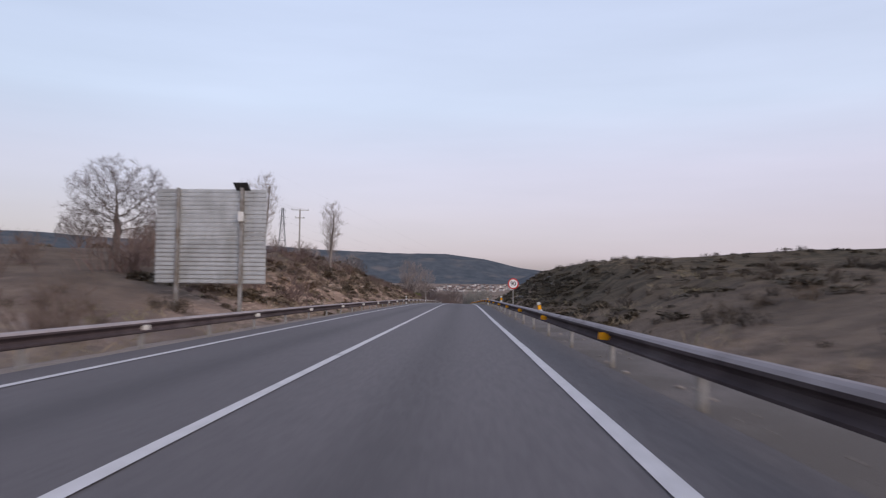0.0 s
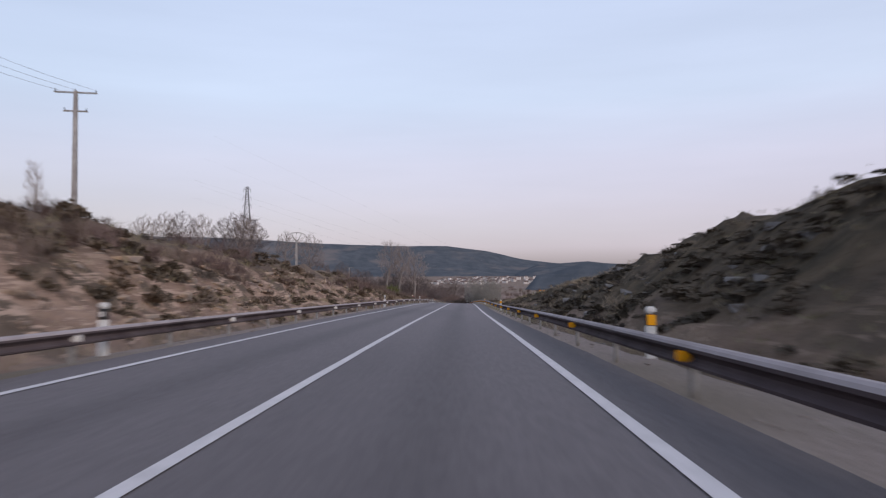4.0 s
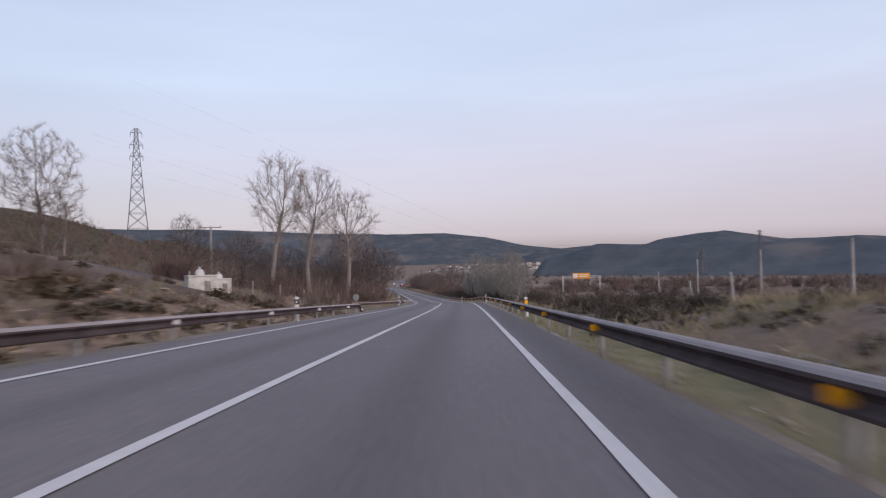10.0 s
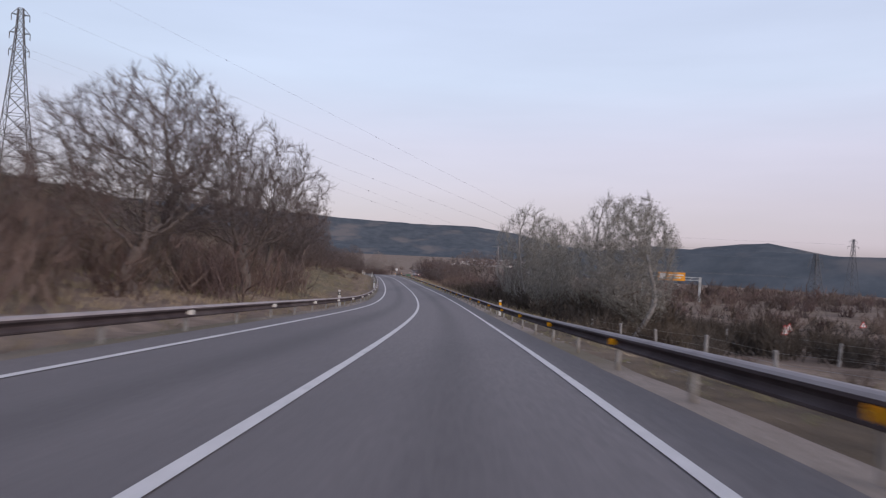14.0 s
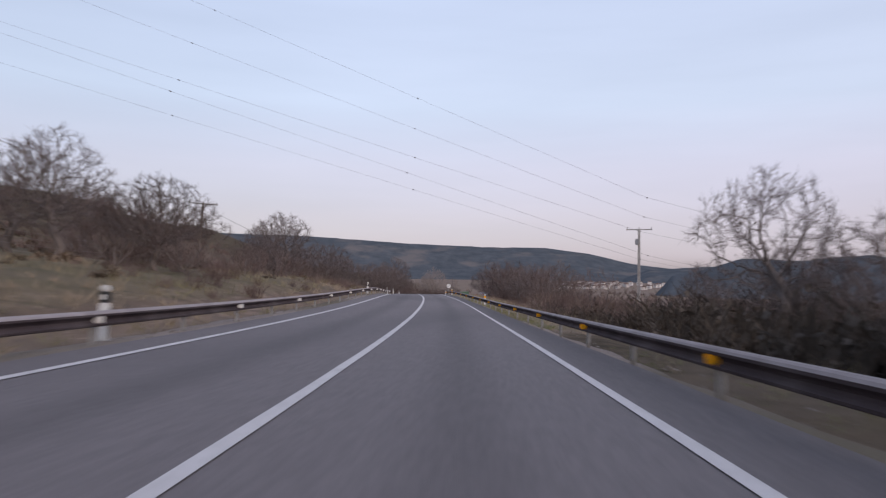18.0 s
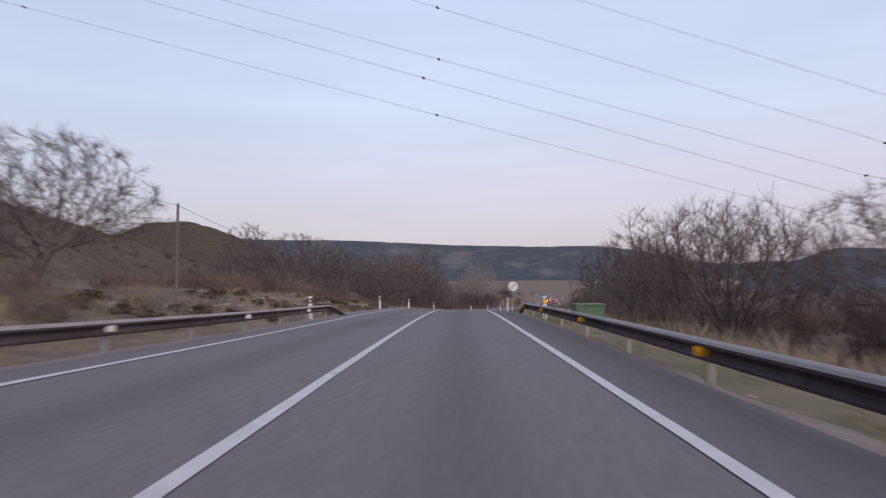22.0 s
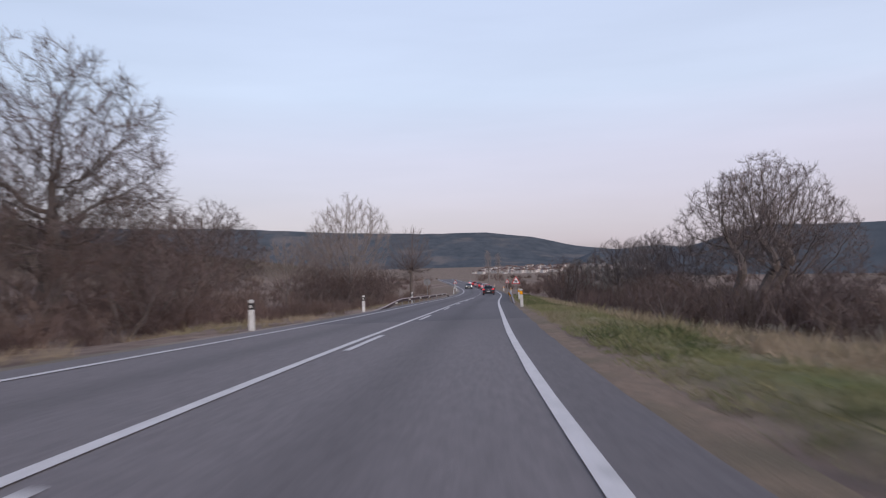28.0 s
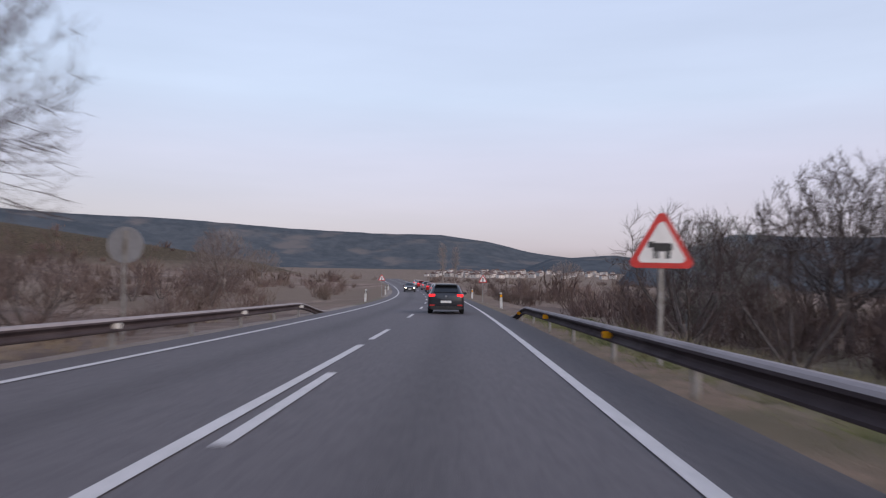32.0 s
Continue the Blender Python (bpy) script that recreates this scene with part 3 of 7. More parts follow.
# ---------------------------------------------------------------- ground, one sheet to the horizon
def build_ground():
    ys = [-1500, -1000, -700, -500, -350, -250, -180, -120] + list(np.arange(-80, 760, 2.5)) + list(np.arange(760, 1000, 8)) + [1020, 1060, 1120, 1200, 1320, 1480, 1680, 1950, 2300, 2700, 3200, 3800, 4600]
    ds = [0, 2.5, 4.2, 4.8, 5.2] + list(np.arange(5.6, 16.1, 0.6)) + [17, 18.5, 20, 22, 24, 27, 30, 34, 39, 45, 52, 62, 70, 78, 86, 94, 102, 110, 118, 127, 137, 150, 168, 190, 222, 260, 310, 370, 440, 540, 800, 1200, 1800, 2600]
    ds = [-d for d in ds[:0:-1]] + ds
    verts, soil, heath, green = [], [], [], []
    yy, dd = np.meshgrid(ys, ds, indexing="ij")
    zz = ground_z(yy, dd)
    xx = road_x(yy) + dd
    for i, y in enumerate(ys):
        cr, cl = float(np.interp(y, *CREST_R)), float(np.interp(y, *CREST_L))
        for j, d in enumerate(ds):
            z = zz[i, j] + (relief(y, d) if abs(d) < 400 and -120 < y < 1000 else 0)
            verts.append((xx[i, j], y, z))
            side = cl if d < 0 else cr
            wob = 0.5 + 0.5 * noise.noise(Vector((d * 0.3, y * 0.12, 3)))
            face = float(smooth(abs(d), 5.6, 7.0) * (1 - smooth(abs(d), 11.5, 14.5)) * np.clip((side - 1.0) / 2, 0, 1))
            low = 1 - float(smooth(abs(d), 8.6 + 2.4 * wob, 10.6 + 2.4 * wob))
            soil.append(min(1, face * low * (0.8 + 1.0 * wob)) if d < 0 else min(1, 2.6 * face * (1 - float(smooth(d, 8.6, 10.4))) * max(0, noise.noise(Vector((d * 0.16, y * 0.06, 9))) + 0.05) + 0.6 * face * (1 - float(smooth(d, 7.4, 9.2))) * (0.3 + wob)))
            hh = float(smooth(d, 6.3, 8.5) * np.clip((cr + 0.5) / 2.5, 0, 1) * (1 - smooth(d, 40, 90)) * (1 - 0.8 * smooth(y, 165, 205)) * (0.75 + 0.25 * smooth(y, 25, 50))) if d > 0 else 0.5 * float(smooth(-d, 8.6, 11.5) * np.clip((cl - 0.3) / 1.5, 0, 1) * (1 - smooth(-d, 25, 60)))
            if 16 < d < 260 and 225 < y < 700:
                hh = max(hh, 0.5 * wob)
            if -190 < d < -38 and 290 < y < 610:
                hh = 0.7
            if d < -7 and 325 < y < 480:
                hh = max(hh, 0.25 + 0.3 * wob)
            if d < -60 and y > 100:
                hh = max(hh, min(1.0, float(knolls(xx[i, j], y)) / 7))
            if 4.9 < d < 7.5 and (236 < y < 395 or 70 < y < 135):
                hh = max(hh, 0.45 + 0.5 * wob)
            heath.append(min(1, hh * (0.75 + 0.5 * wob)) * (1 - 0.8 * soil[-1] * (d > 0)))
            g = 0.0
            if d > 4.7 and 488 < y < 668:
                g = min(1, 0.45 + 0.8 * wob) * float(smooth(d, 4.8, 6.2 + 1.5 * wob)) * (1 - 0.6 * float(smooth(d, 8.5, 11)))
            if d < -9 and 330 < y < 470:
                g = (0.3 + 0.4 * wob) * (1 - 0.5 * float(smooth(y, 400, 440)))
            if y > 1000 or abs(d) > 200:
                g = 0.14 * wob
            if 4.5 < abs(d) < 7 and y < 520:
                g = max(g, (0.2 + 0.6 * wob) if d > 0 and 395 < y else (0.45 + 0.45 * wob) if d > 0 and 130 < y < 260 else 0.12 * wob)
            green.append(g)
    w = len(ds)
    faces = [(i * w + j, i * w + j + 1, (i + 1) * w + j + 1, (i + 1) * w + j) for i in range(len(ys) - 1) for j in range(w - 1)]
    ob = sheet("ground", verts, faces, ground_material(), smooth_faces=True)
    for key, values in (("soil", soil), ("heath", heath), ("green", green)):
        ob.data.attributes.new(key, "FLOAT", "POINT").data.foreach_set("value", values)
    tagged(ob, "dry grass and scrubby soil with ochre road cuttings", "ground", kind="structure")


build_ground()


# ---------------------------------------------------------------- road, verge and markings
NEW_AT = 584.9
def ribbon(name, y0, y1, d0, d1, up, material, step=2.0, thick=0.0, wobble=0.0, label="", category="", parent=None, kind="structure"):
    """A strip along the road from d0 to d1 (functions of y or numbers), with sides down to the ground."""
    n = max(2, int(round((y1 - y0) / step)) + 1)
    vs, fs = [], []
    for i, y in enumerate(np.linspace(y0, y1, n)):
        a, b = (d(y) if callable(d) else d for d in (d0, d1))
        if wobble > 0:
            a += min(wobble, 0.015) * noise.noise(Vector((y * 0.4, a, 0)))
        b += abs(wobble) * (noise.noise(Vector((y * 0.4, 3, 7))) + 0.5 * noise.noise(Vector((y * 1.3, 3, 2))))
        o = 0.02 if b > a else -0.02
        cut = [a, b] if thick == 0 else [a - o, a, b, b + o]
        ups = [up, up] if thick == 0 else [up - thick, up, up, up - thick]
        for d, u in zip(cut, ups):
            vs.append(on_road(y, d, u))
    k = 2 if thick == 0 else 4
    for i in range(n - 1):
        for j in range(k - 1):
            fs.append((i * k + j, i * k + j + 1, (i + 1) * k + j + 1, (i + 1) * k + j))
    ob = sheet(name, vs, fs, material, parent)
    if label:
        tagged(ob, label, category, kind=kind)
    return ob


def edge_right(y):
    """Where the asphalt ends beside the right lane."""
    return float(np.interp(y, [120, 180, 230, 262, 350, 372, 480, 500, 550, 565, 590, 610], [4.45, 4.73, 4.73, 4.45, 4.47, 4.74, 4.75, 4.5, 4.42, 4.3, 4.44, 4.5]))


def verge_right(y):
    return float(np.interp(y, [70, 100, 230, 262, 300, 352, 375], [5.9, 5.1, 5.0, 5.15, 5.15, 5.25, 5.08]))


cols = [-4.47, -4.45, -3.5, -2.6, -1.7, -0.85, 0.0, 0.85, 1.7, 2.6, 3.5, 4.5, 4.52]
for y0, y1, surfacing, label in ((-120, NEW_AT, ASPHALT, "worn grey asphalt two-lane road"), (NEW_AT, 915, ASPHALT_NEW, "darker newer asphalt of the two-lane road")):
    vs, fs = [], []
    ys = np.linspace(y0, y1, int((y1 - y0) / 1.25) + 1)
    for y in ys:
        e = [0.06 * noise.noise(Vector((y * 0.45, s, 0))) for s in (1, 9)]
        for j, d in enumerate(cols):
            vs.append(on_road(y, d + (e[0] if j < 2 else e[1] + edge_right(y) - 4.5 if j > 10 else 0), -0.10 if j in (0, len(cols) - 1) else 0.0))
    k = len(cols)
    fs = [(i * k + j, i * k + j + 1, (i + 1) * k + j + 1, (i + 1) * k + j) for i in range(len(ys) - 1) for j in range(k - 1)]
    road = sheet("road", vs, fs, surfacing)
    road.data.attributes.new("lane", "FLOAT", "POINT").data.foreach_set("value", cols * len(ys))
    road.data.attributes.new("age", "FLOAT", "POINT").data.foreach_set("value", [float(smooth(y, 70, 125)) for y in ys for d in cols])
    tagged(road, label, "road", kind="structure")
ribbon("verge", 490, 900, 4.1, lambda y: 5.05 + 0.4 * float(smooth(y, 582, 588)) - 0.15 * float(smooth(y, 540, 560)), -0.045, DIRT, 1.0, 0.05, -0.3, "narrow brown dirt verge beside the asphalt", "verge")
ribbon("verge", 70, 490, 4.3, verge_right, -0.045, GRAVEL, 1.0, 0.05, -0.2, "pale gravel verge beside the asphalt", "verge")
ribbon("verge", -120, 70, 4.3, 6.0, -0.045, GRAVEL_GREY, 1.0, 0.03, -0.3, "flat grey-brown gravel verge under the rail", "verge")
ribbon("verge", -120, 900, -4.3, -5.2, -0.045, GRAVEL, 1.0, 0.05, -0.22, "pale gravel verge beside the asphalt", "verge")
# old braking marks in the wheel tracks, dark in their middle and fading at their edges
for a, b, off, half in ((502, 519, 0.82, 0.24), (503, 513, 3.0, 0.2), (524, 536, 1.0, 0.2)):
    vs, fs, worn, lane = [], [], [], []
    n = 26
    for i, y in enumerate(np.linspace(a, b, n)):
        fade = math.sin(math.pi * i / (n - 1)) ** 0.7
        for k in range(7):
            e = k / 3 - 1
            vs.append(on_road(y, off + e * half + 0.05 * math.sin(y * 0.35), 0.002))
            lane.append(off + e * half)
            worn.append(0.75 * fade * (1 - abs(e) ** 1.5))
        if i:
            fs += [(7 * i - 7 + k, 7 * i - 6 + k, 7 * i + 1 + k, 7 * i + k) for k in range(6)]
    mark = sheet("tyre_mark", vs, fs, SKID, smooth_faces=True)
    mark.data.attributes.new("worn", "FLOAT", "POINT").data.foreach_set("value", worn)
    mark.data.attributes.new("lane", "FLOAT", "POINT").data.foreach_set("value", lane)
    mark.data.attributes.new("age", "FLOAT", "POINT").data.foreach_set("value", [1.0] * len(vs))
    tagged(mark, "dark soft-edged braking mark on the asphalt", "tyre mark", kind="structure")

M_UP = 0.011
ribbon("edge_line", -120, 915, 3.42, 3.57, M_UP, PAINT_WHITE, 2, 0, 0.012, "white edge line, slightly worn", "road marking")
ribbon("edge_line", -120, 915, -3.58, -3.42, M_UP, PAINT_WHITE, 2, 0, 0.012, "white edge line, slightly worn", "road marking")
ribbon("centre_line", -120, 646.8, -0.075, 0.075, M_UP, PAINT_WHITE, 2, 0, 0.01, "continuous white centre line", "road marking")
for y in (254.6, 258.6):
    ribbon("centre_dash", y, y + 2.2, -0.31, -0.18, M_UP, PAINT_WHITE, 1.1, 0, 0, "short white dash beside the centre line", "road marking")
for y in (505.8, 519.3, 532.7, 546.1, 559.5, 572.9, 586.3, 599.2, 612.1, 625.0, 637.6):
    ribbon("centre_dash", y, y + 4.4, 0.22, 0.36, M_UP, PAINT_WHITE, 1.15, 0, 0, "white dash beside the continuous centre line", "road marking")
for y in np.arange(648.4, 900, 12.5):
    ribbon("centre_dash", y, y + 4.0, -0.07, 0.07, M_UP, PAINT_WHITE, 1.0, 0, 0, "white dash of the broken centre line", "road marking")
# the side track that joins between the two rails
vs, fs = [], []
cuts = [(-4.4, 10), (-5.5, 8), (-7, 6), (-9, 4.6), (-11, 4), (-14, 3.7), (-18, 3.5), (-23, 3.4), (-30, 3.3), (-38, 3.3), (-48, 3.3)]
for i, (dx, w) in enumerate(cuts):
    for e in np.linspace(-1, 1, 7):
        y = 262 + (-dx - 4) * 0.25 + e * w
        p = surface(y, dx)
        vs.append((p.x, p.y, p.z + 0.07 - 0.06 * abs(e) ** 4))
    if i:
        fs += [(7 * i - 7 + k, 7 * i - 6 + k, 7 * i + 1 + k, 7 * i + k) for k in range(6)]
tagged(sheet("side_track", vs, fs, ASPHALT_NEW, smooth_faces=True), "worn grey asphalt side road that joins the main road", "track", kind="structure")


# ---------------------------------------------------------------- guard rails
def rail_profile():
    """Two waves of the beam, lateral and height, towards the road first."""
    return [(0.0, 0.29), (-0.03, 0.295), (-0.08, 0.315), (-0.085, 0.345), (-0.03, 0.38), (-0.01, 0.415), (-0.03, 0.445), (-0.085, 0.485), (-0.085, 0.52), (-0.065, 0.552), (-0.03, 0.572), (0.005, 0.578), (0.02, 0.565)]


POST_BM = bmesh.new()
box(POST_BM, -0.07, -0.05, -0.5, 0.0, 0.05, 0.54, 0.008)
POST_ME = bpy.data.meshes.new("post")
POST_BM.to_mesh(POST_ME)
POST_BM.free()
POST_ME.materials.append(STEEL_OLD)


def reflector_mesh(material):
    bm = bmesh.new()
    box(bm, -0.18, -0.03, -0.06, 0.0, 0.0, 0.06, 0.014)
    box(bm, -0.05, 0.0, -0.02, -0.0, 0.04, 0.02)
    me = bpy.data.meshes.new("reflector")
    bm.to_mesh(me)
    bm.free()
    me.materials.append(material)
    return me


REFL_AMBER, REFL_CLEAR = reflector_mesh(AMBER), reflector_mesh(SILVER_REFL)


# how far the right rail stands above its usual height, by station
RAIL_RISE = ([7, 26, 45, 63, 121, 142, 162, 183, 205, 227, 249, 270, 335, 356, 377, 397, 418, 437, 456], [0, 0.06, 0.035, 0, 0, 0.04, 0.06, 0.045, 0.08, 0.08, 0.075, 0.05, 0.075, 0, 0.015, 0.06, 0.03, 0, -0.02])


def rail_height(y, y0, y1, dip0, dip1):
    u = 0.0
    if dip0:
        u -= 0.55 * (1 - float(smooth(y, y0, y0 + dip0)))
    if dip1:
        u -= 0.55 * float(smooth(y, y1 - dip1, y1))
    return u


def guard_rail(y0, y1, d, first, dip0=0.0, dip1=0.0, flare0=0.0, flare1=0.0, label="", refl0=0.0):
    side = 1 if d > 0 else -1
    root = thing("guard_rail", Matrix(), label, "guard rail", "guard rails along the road")
    prof = rail_profile()

    def off(y):
        return d - (float(np.interp(y, [75, 112, 200, 330, 400, 600, 610], [0.3, 0.04, 0.04, 0.04, 0.0, 0.0, 0.2])) if d > 0 else 0) + side * (flare0 * (1 - float(smooth(y, y0, y0 + 10))) + flare1 * float(smooth(y, y1 - 9, y1)))

    def rise(y):
        return float(np.interp(y, *RAIL_RISE)) if d > 0 and y < 500 else 0.0

    beams = np.arange(y0, y1 - 1, 4.0)
    for b in beams:
        vs, fs = [], []
        cuts = np.linspace(b, min(b + 4.03, y1), 5)
        for y in cuts:
            u = rail_height(y, y0, y1, dip0, dip1) + rise(y)
            lift = 0.003 * (int(b) % 2)
            for px, pz in prof:
                vs.append(on_road(y, off(y) + side * (px + lift), pz + u))
        k = len(prof)
        fs = [(i * k + j, i * k + j + 1, (i + 1) * k + j + 1, (i + 1) * k + j) for i in range(len(cuts) - 1) for j in range(k - 1)]
        beam = sheet("beam", vs, fs, GRIME_SHADE, root)
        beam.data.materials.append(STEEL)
        # Upper fold gets the paler steel, standing in for sky light on it.
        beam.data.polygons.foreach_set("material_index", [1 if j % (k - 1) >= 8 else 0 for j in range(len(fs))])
    for i, y in enumerate(np.arange(first, y1 - 0.6, 3.981)):
        if y < y0:
            continue
        u = rail_height(y, y0, y1, dip0, dip1) + rise(y)
        h = math.degrees(float(heading(y)))
        lean = random.uniform(-1.2, 1.2)
        p = on_road(y, off(y) + side * 0.01, u)
        piece("post", POST_ME, root, pose(*p, 0, lean, h + (180 if side < 0 else 0)) @ pose(0.06, 0, 0))
        if i % 2 == 0 and u > -0.3:
            q = on_road(y - 0.05, off(y) - side * 0.005, 0.425 + u)
            piece("reflector", REFL_AMBER if side > 0 else REFL_CLEAR, root, pose(*q, 0, 0, h) @ (pose(0, 0, 0) if side > 0 else pose(-0.0, 0, 0) @ Matrix.Diagonal((-1, 1, 1, 1))))
    return root


L_RAIL = "weathered galvanised steel guard rail on posts with "
guard_rail(-42, 487, 4.85, -37.1, dip1=7, flare1=0.3, label=L_RAIL + "amber reflectors")
guard_rail(608.5, 664, 4.85, 612.4, dip0=13, dip1=6, label=L_RAIL + "amber reflectors")
guard_rail(-42, 250, -4.75, -41.1, dip1=9, flare1=0.8, label=L_RAIL + "clear reflectors")
guard_rail(268, 486, -4.75, 269, flare0=4.5, dip1=6, label=L_RAIL + "clear reflectors")
guard_rail(604, 668, -4.75, 606, dip0=15, dip1=7, label=L_RAIL + "clear reflectors")


# ---------------------------------------------------------------- marker posts
def marker_post(amber):
    root = thing("marker_post", Matrix(), "white marker post with black band and " + ("amber reflector" if amber else "clear reflector"), "marker post", "marker posts along the road")
    bm = bmesh.new()
    box(bm, -0.09, -0.06, -0.6, 0.09, 0.06, 0.70, 0.02)
    part("body", bm, WHITE_PLASTIC, root)
    bm = bmesh.new()
    box(bm, -0.092, -0.062, 0.70, 0.092, 0.062, 0.92, 0.02)
    band = part("band", bm, BLACK_PLASTIC, root, "black band")
    bm = bmesh.new()
    if amber:
        box(bm, -0.078, -0.072, 0.71, 0.078, -0.06, 0.90, 0.004)
    else:
        box(bm, -0.04, -0.072, 0.76, 0.04, -0.06, 0.86, 0.004)
    part("reflector", bm, AMBER if amber else SILVER_REFL, band)
    bm = bmesh.new()
    box(bm, -0.091, -0.061, 0.92, 0.091, 0.061, 1.04, 0.03)
    part("cap", bm, WHITE_PLASTIC, root)
    return root


posts = {True: marker_post(True), False: marker_post(False)}
first = {True: True, False: True}
for amber, d, where in ((True, 5.45, (31, 58, 87, 137, 186, 232, 279, 329, 428, 477, 503.5, 535, 564, 600.4, 627, 680, 712, 745)),
                        (False, -5.15, (88, 136, 184.2, 227.2, 280, 329, 381.5, 430, 478.5, 503, 525, 548, 583, 603, 627, 690, 722, 750))):
    for y in where:
        tilted = d > 0 and y == 31
        m = pose(*on_road(y, d + (0.45 if tilted else -0.65 if y == 600.4 else 0), -0.27 if tilted else -0.15 if d > 0 and y < 500 else -0.02), 0, 0, math.degrees(float(heading(y))) + random.uniform(-6, 6)) @ pose(0, 0, 0, random.uniform(-2, 2), random.uniform(-2.5, 2.5))
        if tilted:
            m = m @ pose(0, 0, 0, 0, -14)
        if first[amber]:
            posts[amber].matrix_basis, first[amber] = m, False
        else:
            copy_thing(posts[amber], m)


# ---------------------------------------------------------------- traffic signs
def sign_post(root, h, r=0.04, back=0.0):
    bm = bmesh.new()
    box(bm, -0.04, 0.02, -0.4, 0.04, 0.06, h, 0.006)
    part("post", bm, STEEL_OLD, root, "galvanised box post")


def text_on(root, body, size, z, material, y=-0.016, x=0.0):
    cu = bpy.data.curves.new("digits", "FONT")
    cu.body, cu.size, cu.align_x, cu.align_y, cu.extrude, cu.offset = body, size, "CENTER", "CENTER", 0.002, size * 0.012
    ob = new("digits", cu)
    me = bpy.data.meshes.new_from_object(ob.evaluated_get(bpy.context.evaluated_depsgraph_get()))
    bpy.data.objects.remove(ob)
    me.materials.append(material)
    ob = new("digits", me)
    ob.parent, ob.matrix_basis = root, pose(x, y, z, 90, 0, 0)
    return ob


def speed_sign():
    root = thing("speed_sign", stand(48.5, 5.76, -0.25, 0), "round white speed limit sign with red rim reading 90", "traffic sign")
    sign_post(root, 2.6)
    bm = bmesh.new()
    disc(bm, 0.39, 0.0, 0.02, z=2.28)
    part("rim", bm, SIGN_RED, root, "red rim")
    bm = bmesh.new()
    disc(bm, 0.308, -0.006, 0.004, z=2.28)
    part("face", bm, SIGN_WHITE, root, "white face")
    text_on(root, "90", 0.41, 2.28, BLACK_PLASTIC, -0.008)


def end_sign():
    root = thing("end_of_limit_sign", stand(507.7, 6.2, -0.1, 0), "round white sign with faded grey diagonal bar on a steel post", "traffic sign")
    sign_post(root, 2.85)
    bm = bmesh.new()
    disc(bm, 0.45, 0.0, 0.02, z=2.5)
    part("rim", bm, SIGN_GREY, root, "thin grey rim")
    bm = bmesh.new()
    disc(bm, 0.425, -0.006, 0.004, z=2.5)
    part("face", bm, SIGN_WHITE, root, "white face")
    bm = bmesh.new()
    for k in (-0.06, 0, 0.06):
        box(bm, -0.40, -0.012, k - 0.014, 0.40, -0.007, k + 0.014, 0, pose(0, 0, 2.5, 0, -42, 0))
    part("diagonal_bar", bm, SIGN_GREY, root, "faded grey bars")


def triangle(bm, s, y0, y1, zc):
    """An upright triangle with rounded corners, facing -y."""
    pts, r = [], s * 0.08
    for k in range(3):
        a = math.pi / 2 + k * 2 * math.pi / 3
        c = Vector((math.cos(a), math.sin(a))) * (s / math.sqrt(3) - 2 * r)
        for j in range(5):
            b = a - math.pi / 3 + j * math.pi / 6
            pts.append((c.x + r * math.cos(b), c.y + r * math.sin(b)))
    fr = [bm.verts.new((x, y0, zc + z)) for x, z in pts]
    bk = [bm.verts.new((x, y1, zc + z)) for x, z in pts]
    bm.faces.new(fr)
    bm.faces.new(bk[::-1])
    for i in range(len(pts)):
        j = (i + 1) % len(pts)
        bm.faces.new((fr[j], fr[i], bk[i], bk[j]))


def warning_sign(m, label, s=1.32, z=2.35, figure=True, h=2.9, group=""):
    root = thing("warning_sign", m, label, "traffic sign", group)
    sign_post(root, h)
    bm = bmesh.new()
    triangle(bm, s, 0.0, 0.02, z)
    part("rim", bm, SIGN_RED, root, "red rim")
    bm = bmesh.new()
    triangle(bm, s * 0.74, -0.006, 0.004, z)
    part("face", bm, SIGN_WHITE, root, "white face")
    if figure:
        bm = bmesh.new()
        for x0, z0, x1, z1 in ((-0.15, 0.0, 0.13, 0.14), (-0.23, 0.06, -0.13, 0.16), (-0.14, -0.12, -0.10, 0.02), (-0.08, -0.12, -0.05, 0.02), (0.06, -0.12, 0.10, 0.02), (0.11, -0.12, 0.14, 0.06), (0.13, 0.02, 0.17, 0.13)):
            box(bm, x0, -0.012, z - 0.06 + z0, x1, -0.007, z - 0.06 + z1, 0.0)
        part("figure", bm, BLACK_PLASTIC, root, "plain black four-legged shape")
    else:
        bm = bmesh.new()
        box(bm, -0.05, -0.012, z - 0.22, 0.05, -0.007, z + 0.2, 0.01)
        part("figure", bm, BLACK_PLASTIC, root, "plain black bar")
    return root


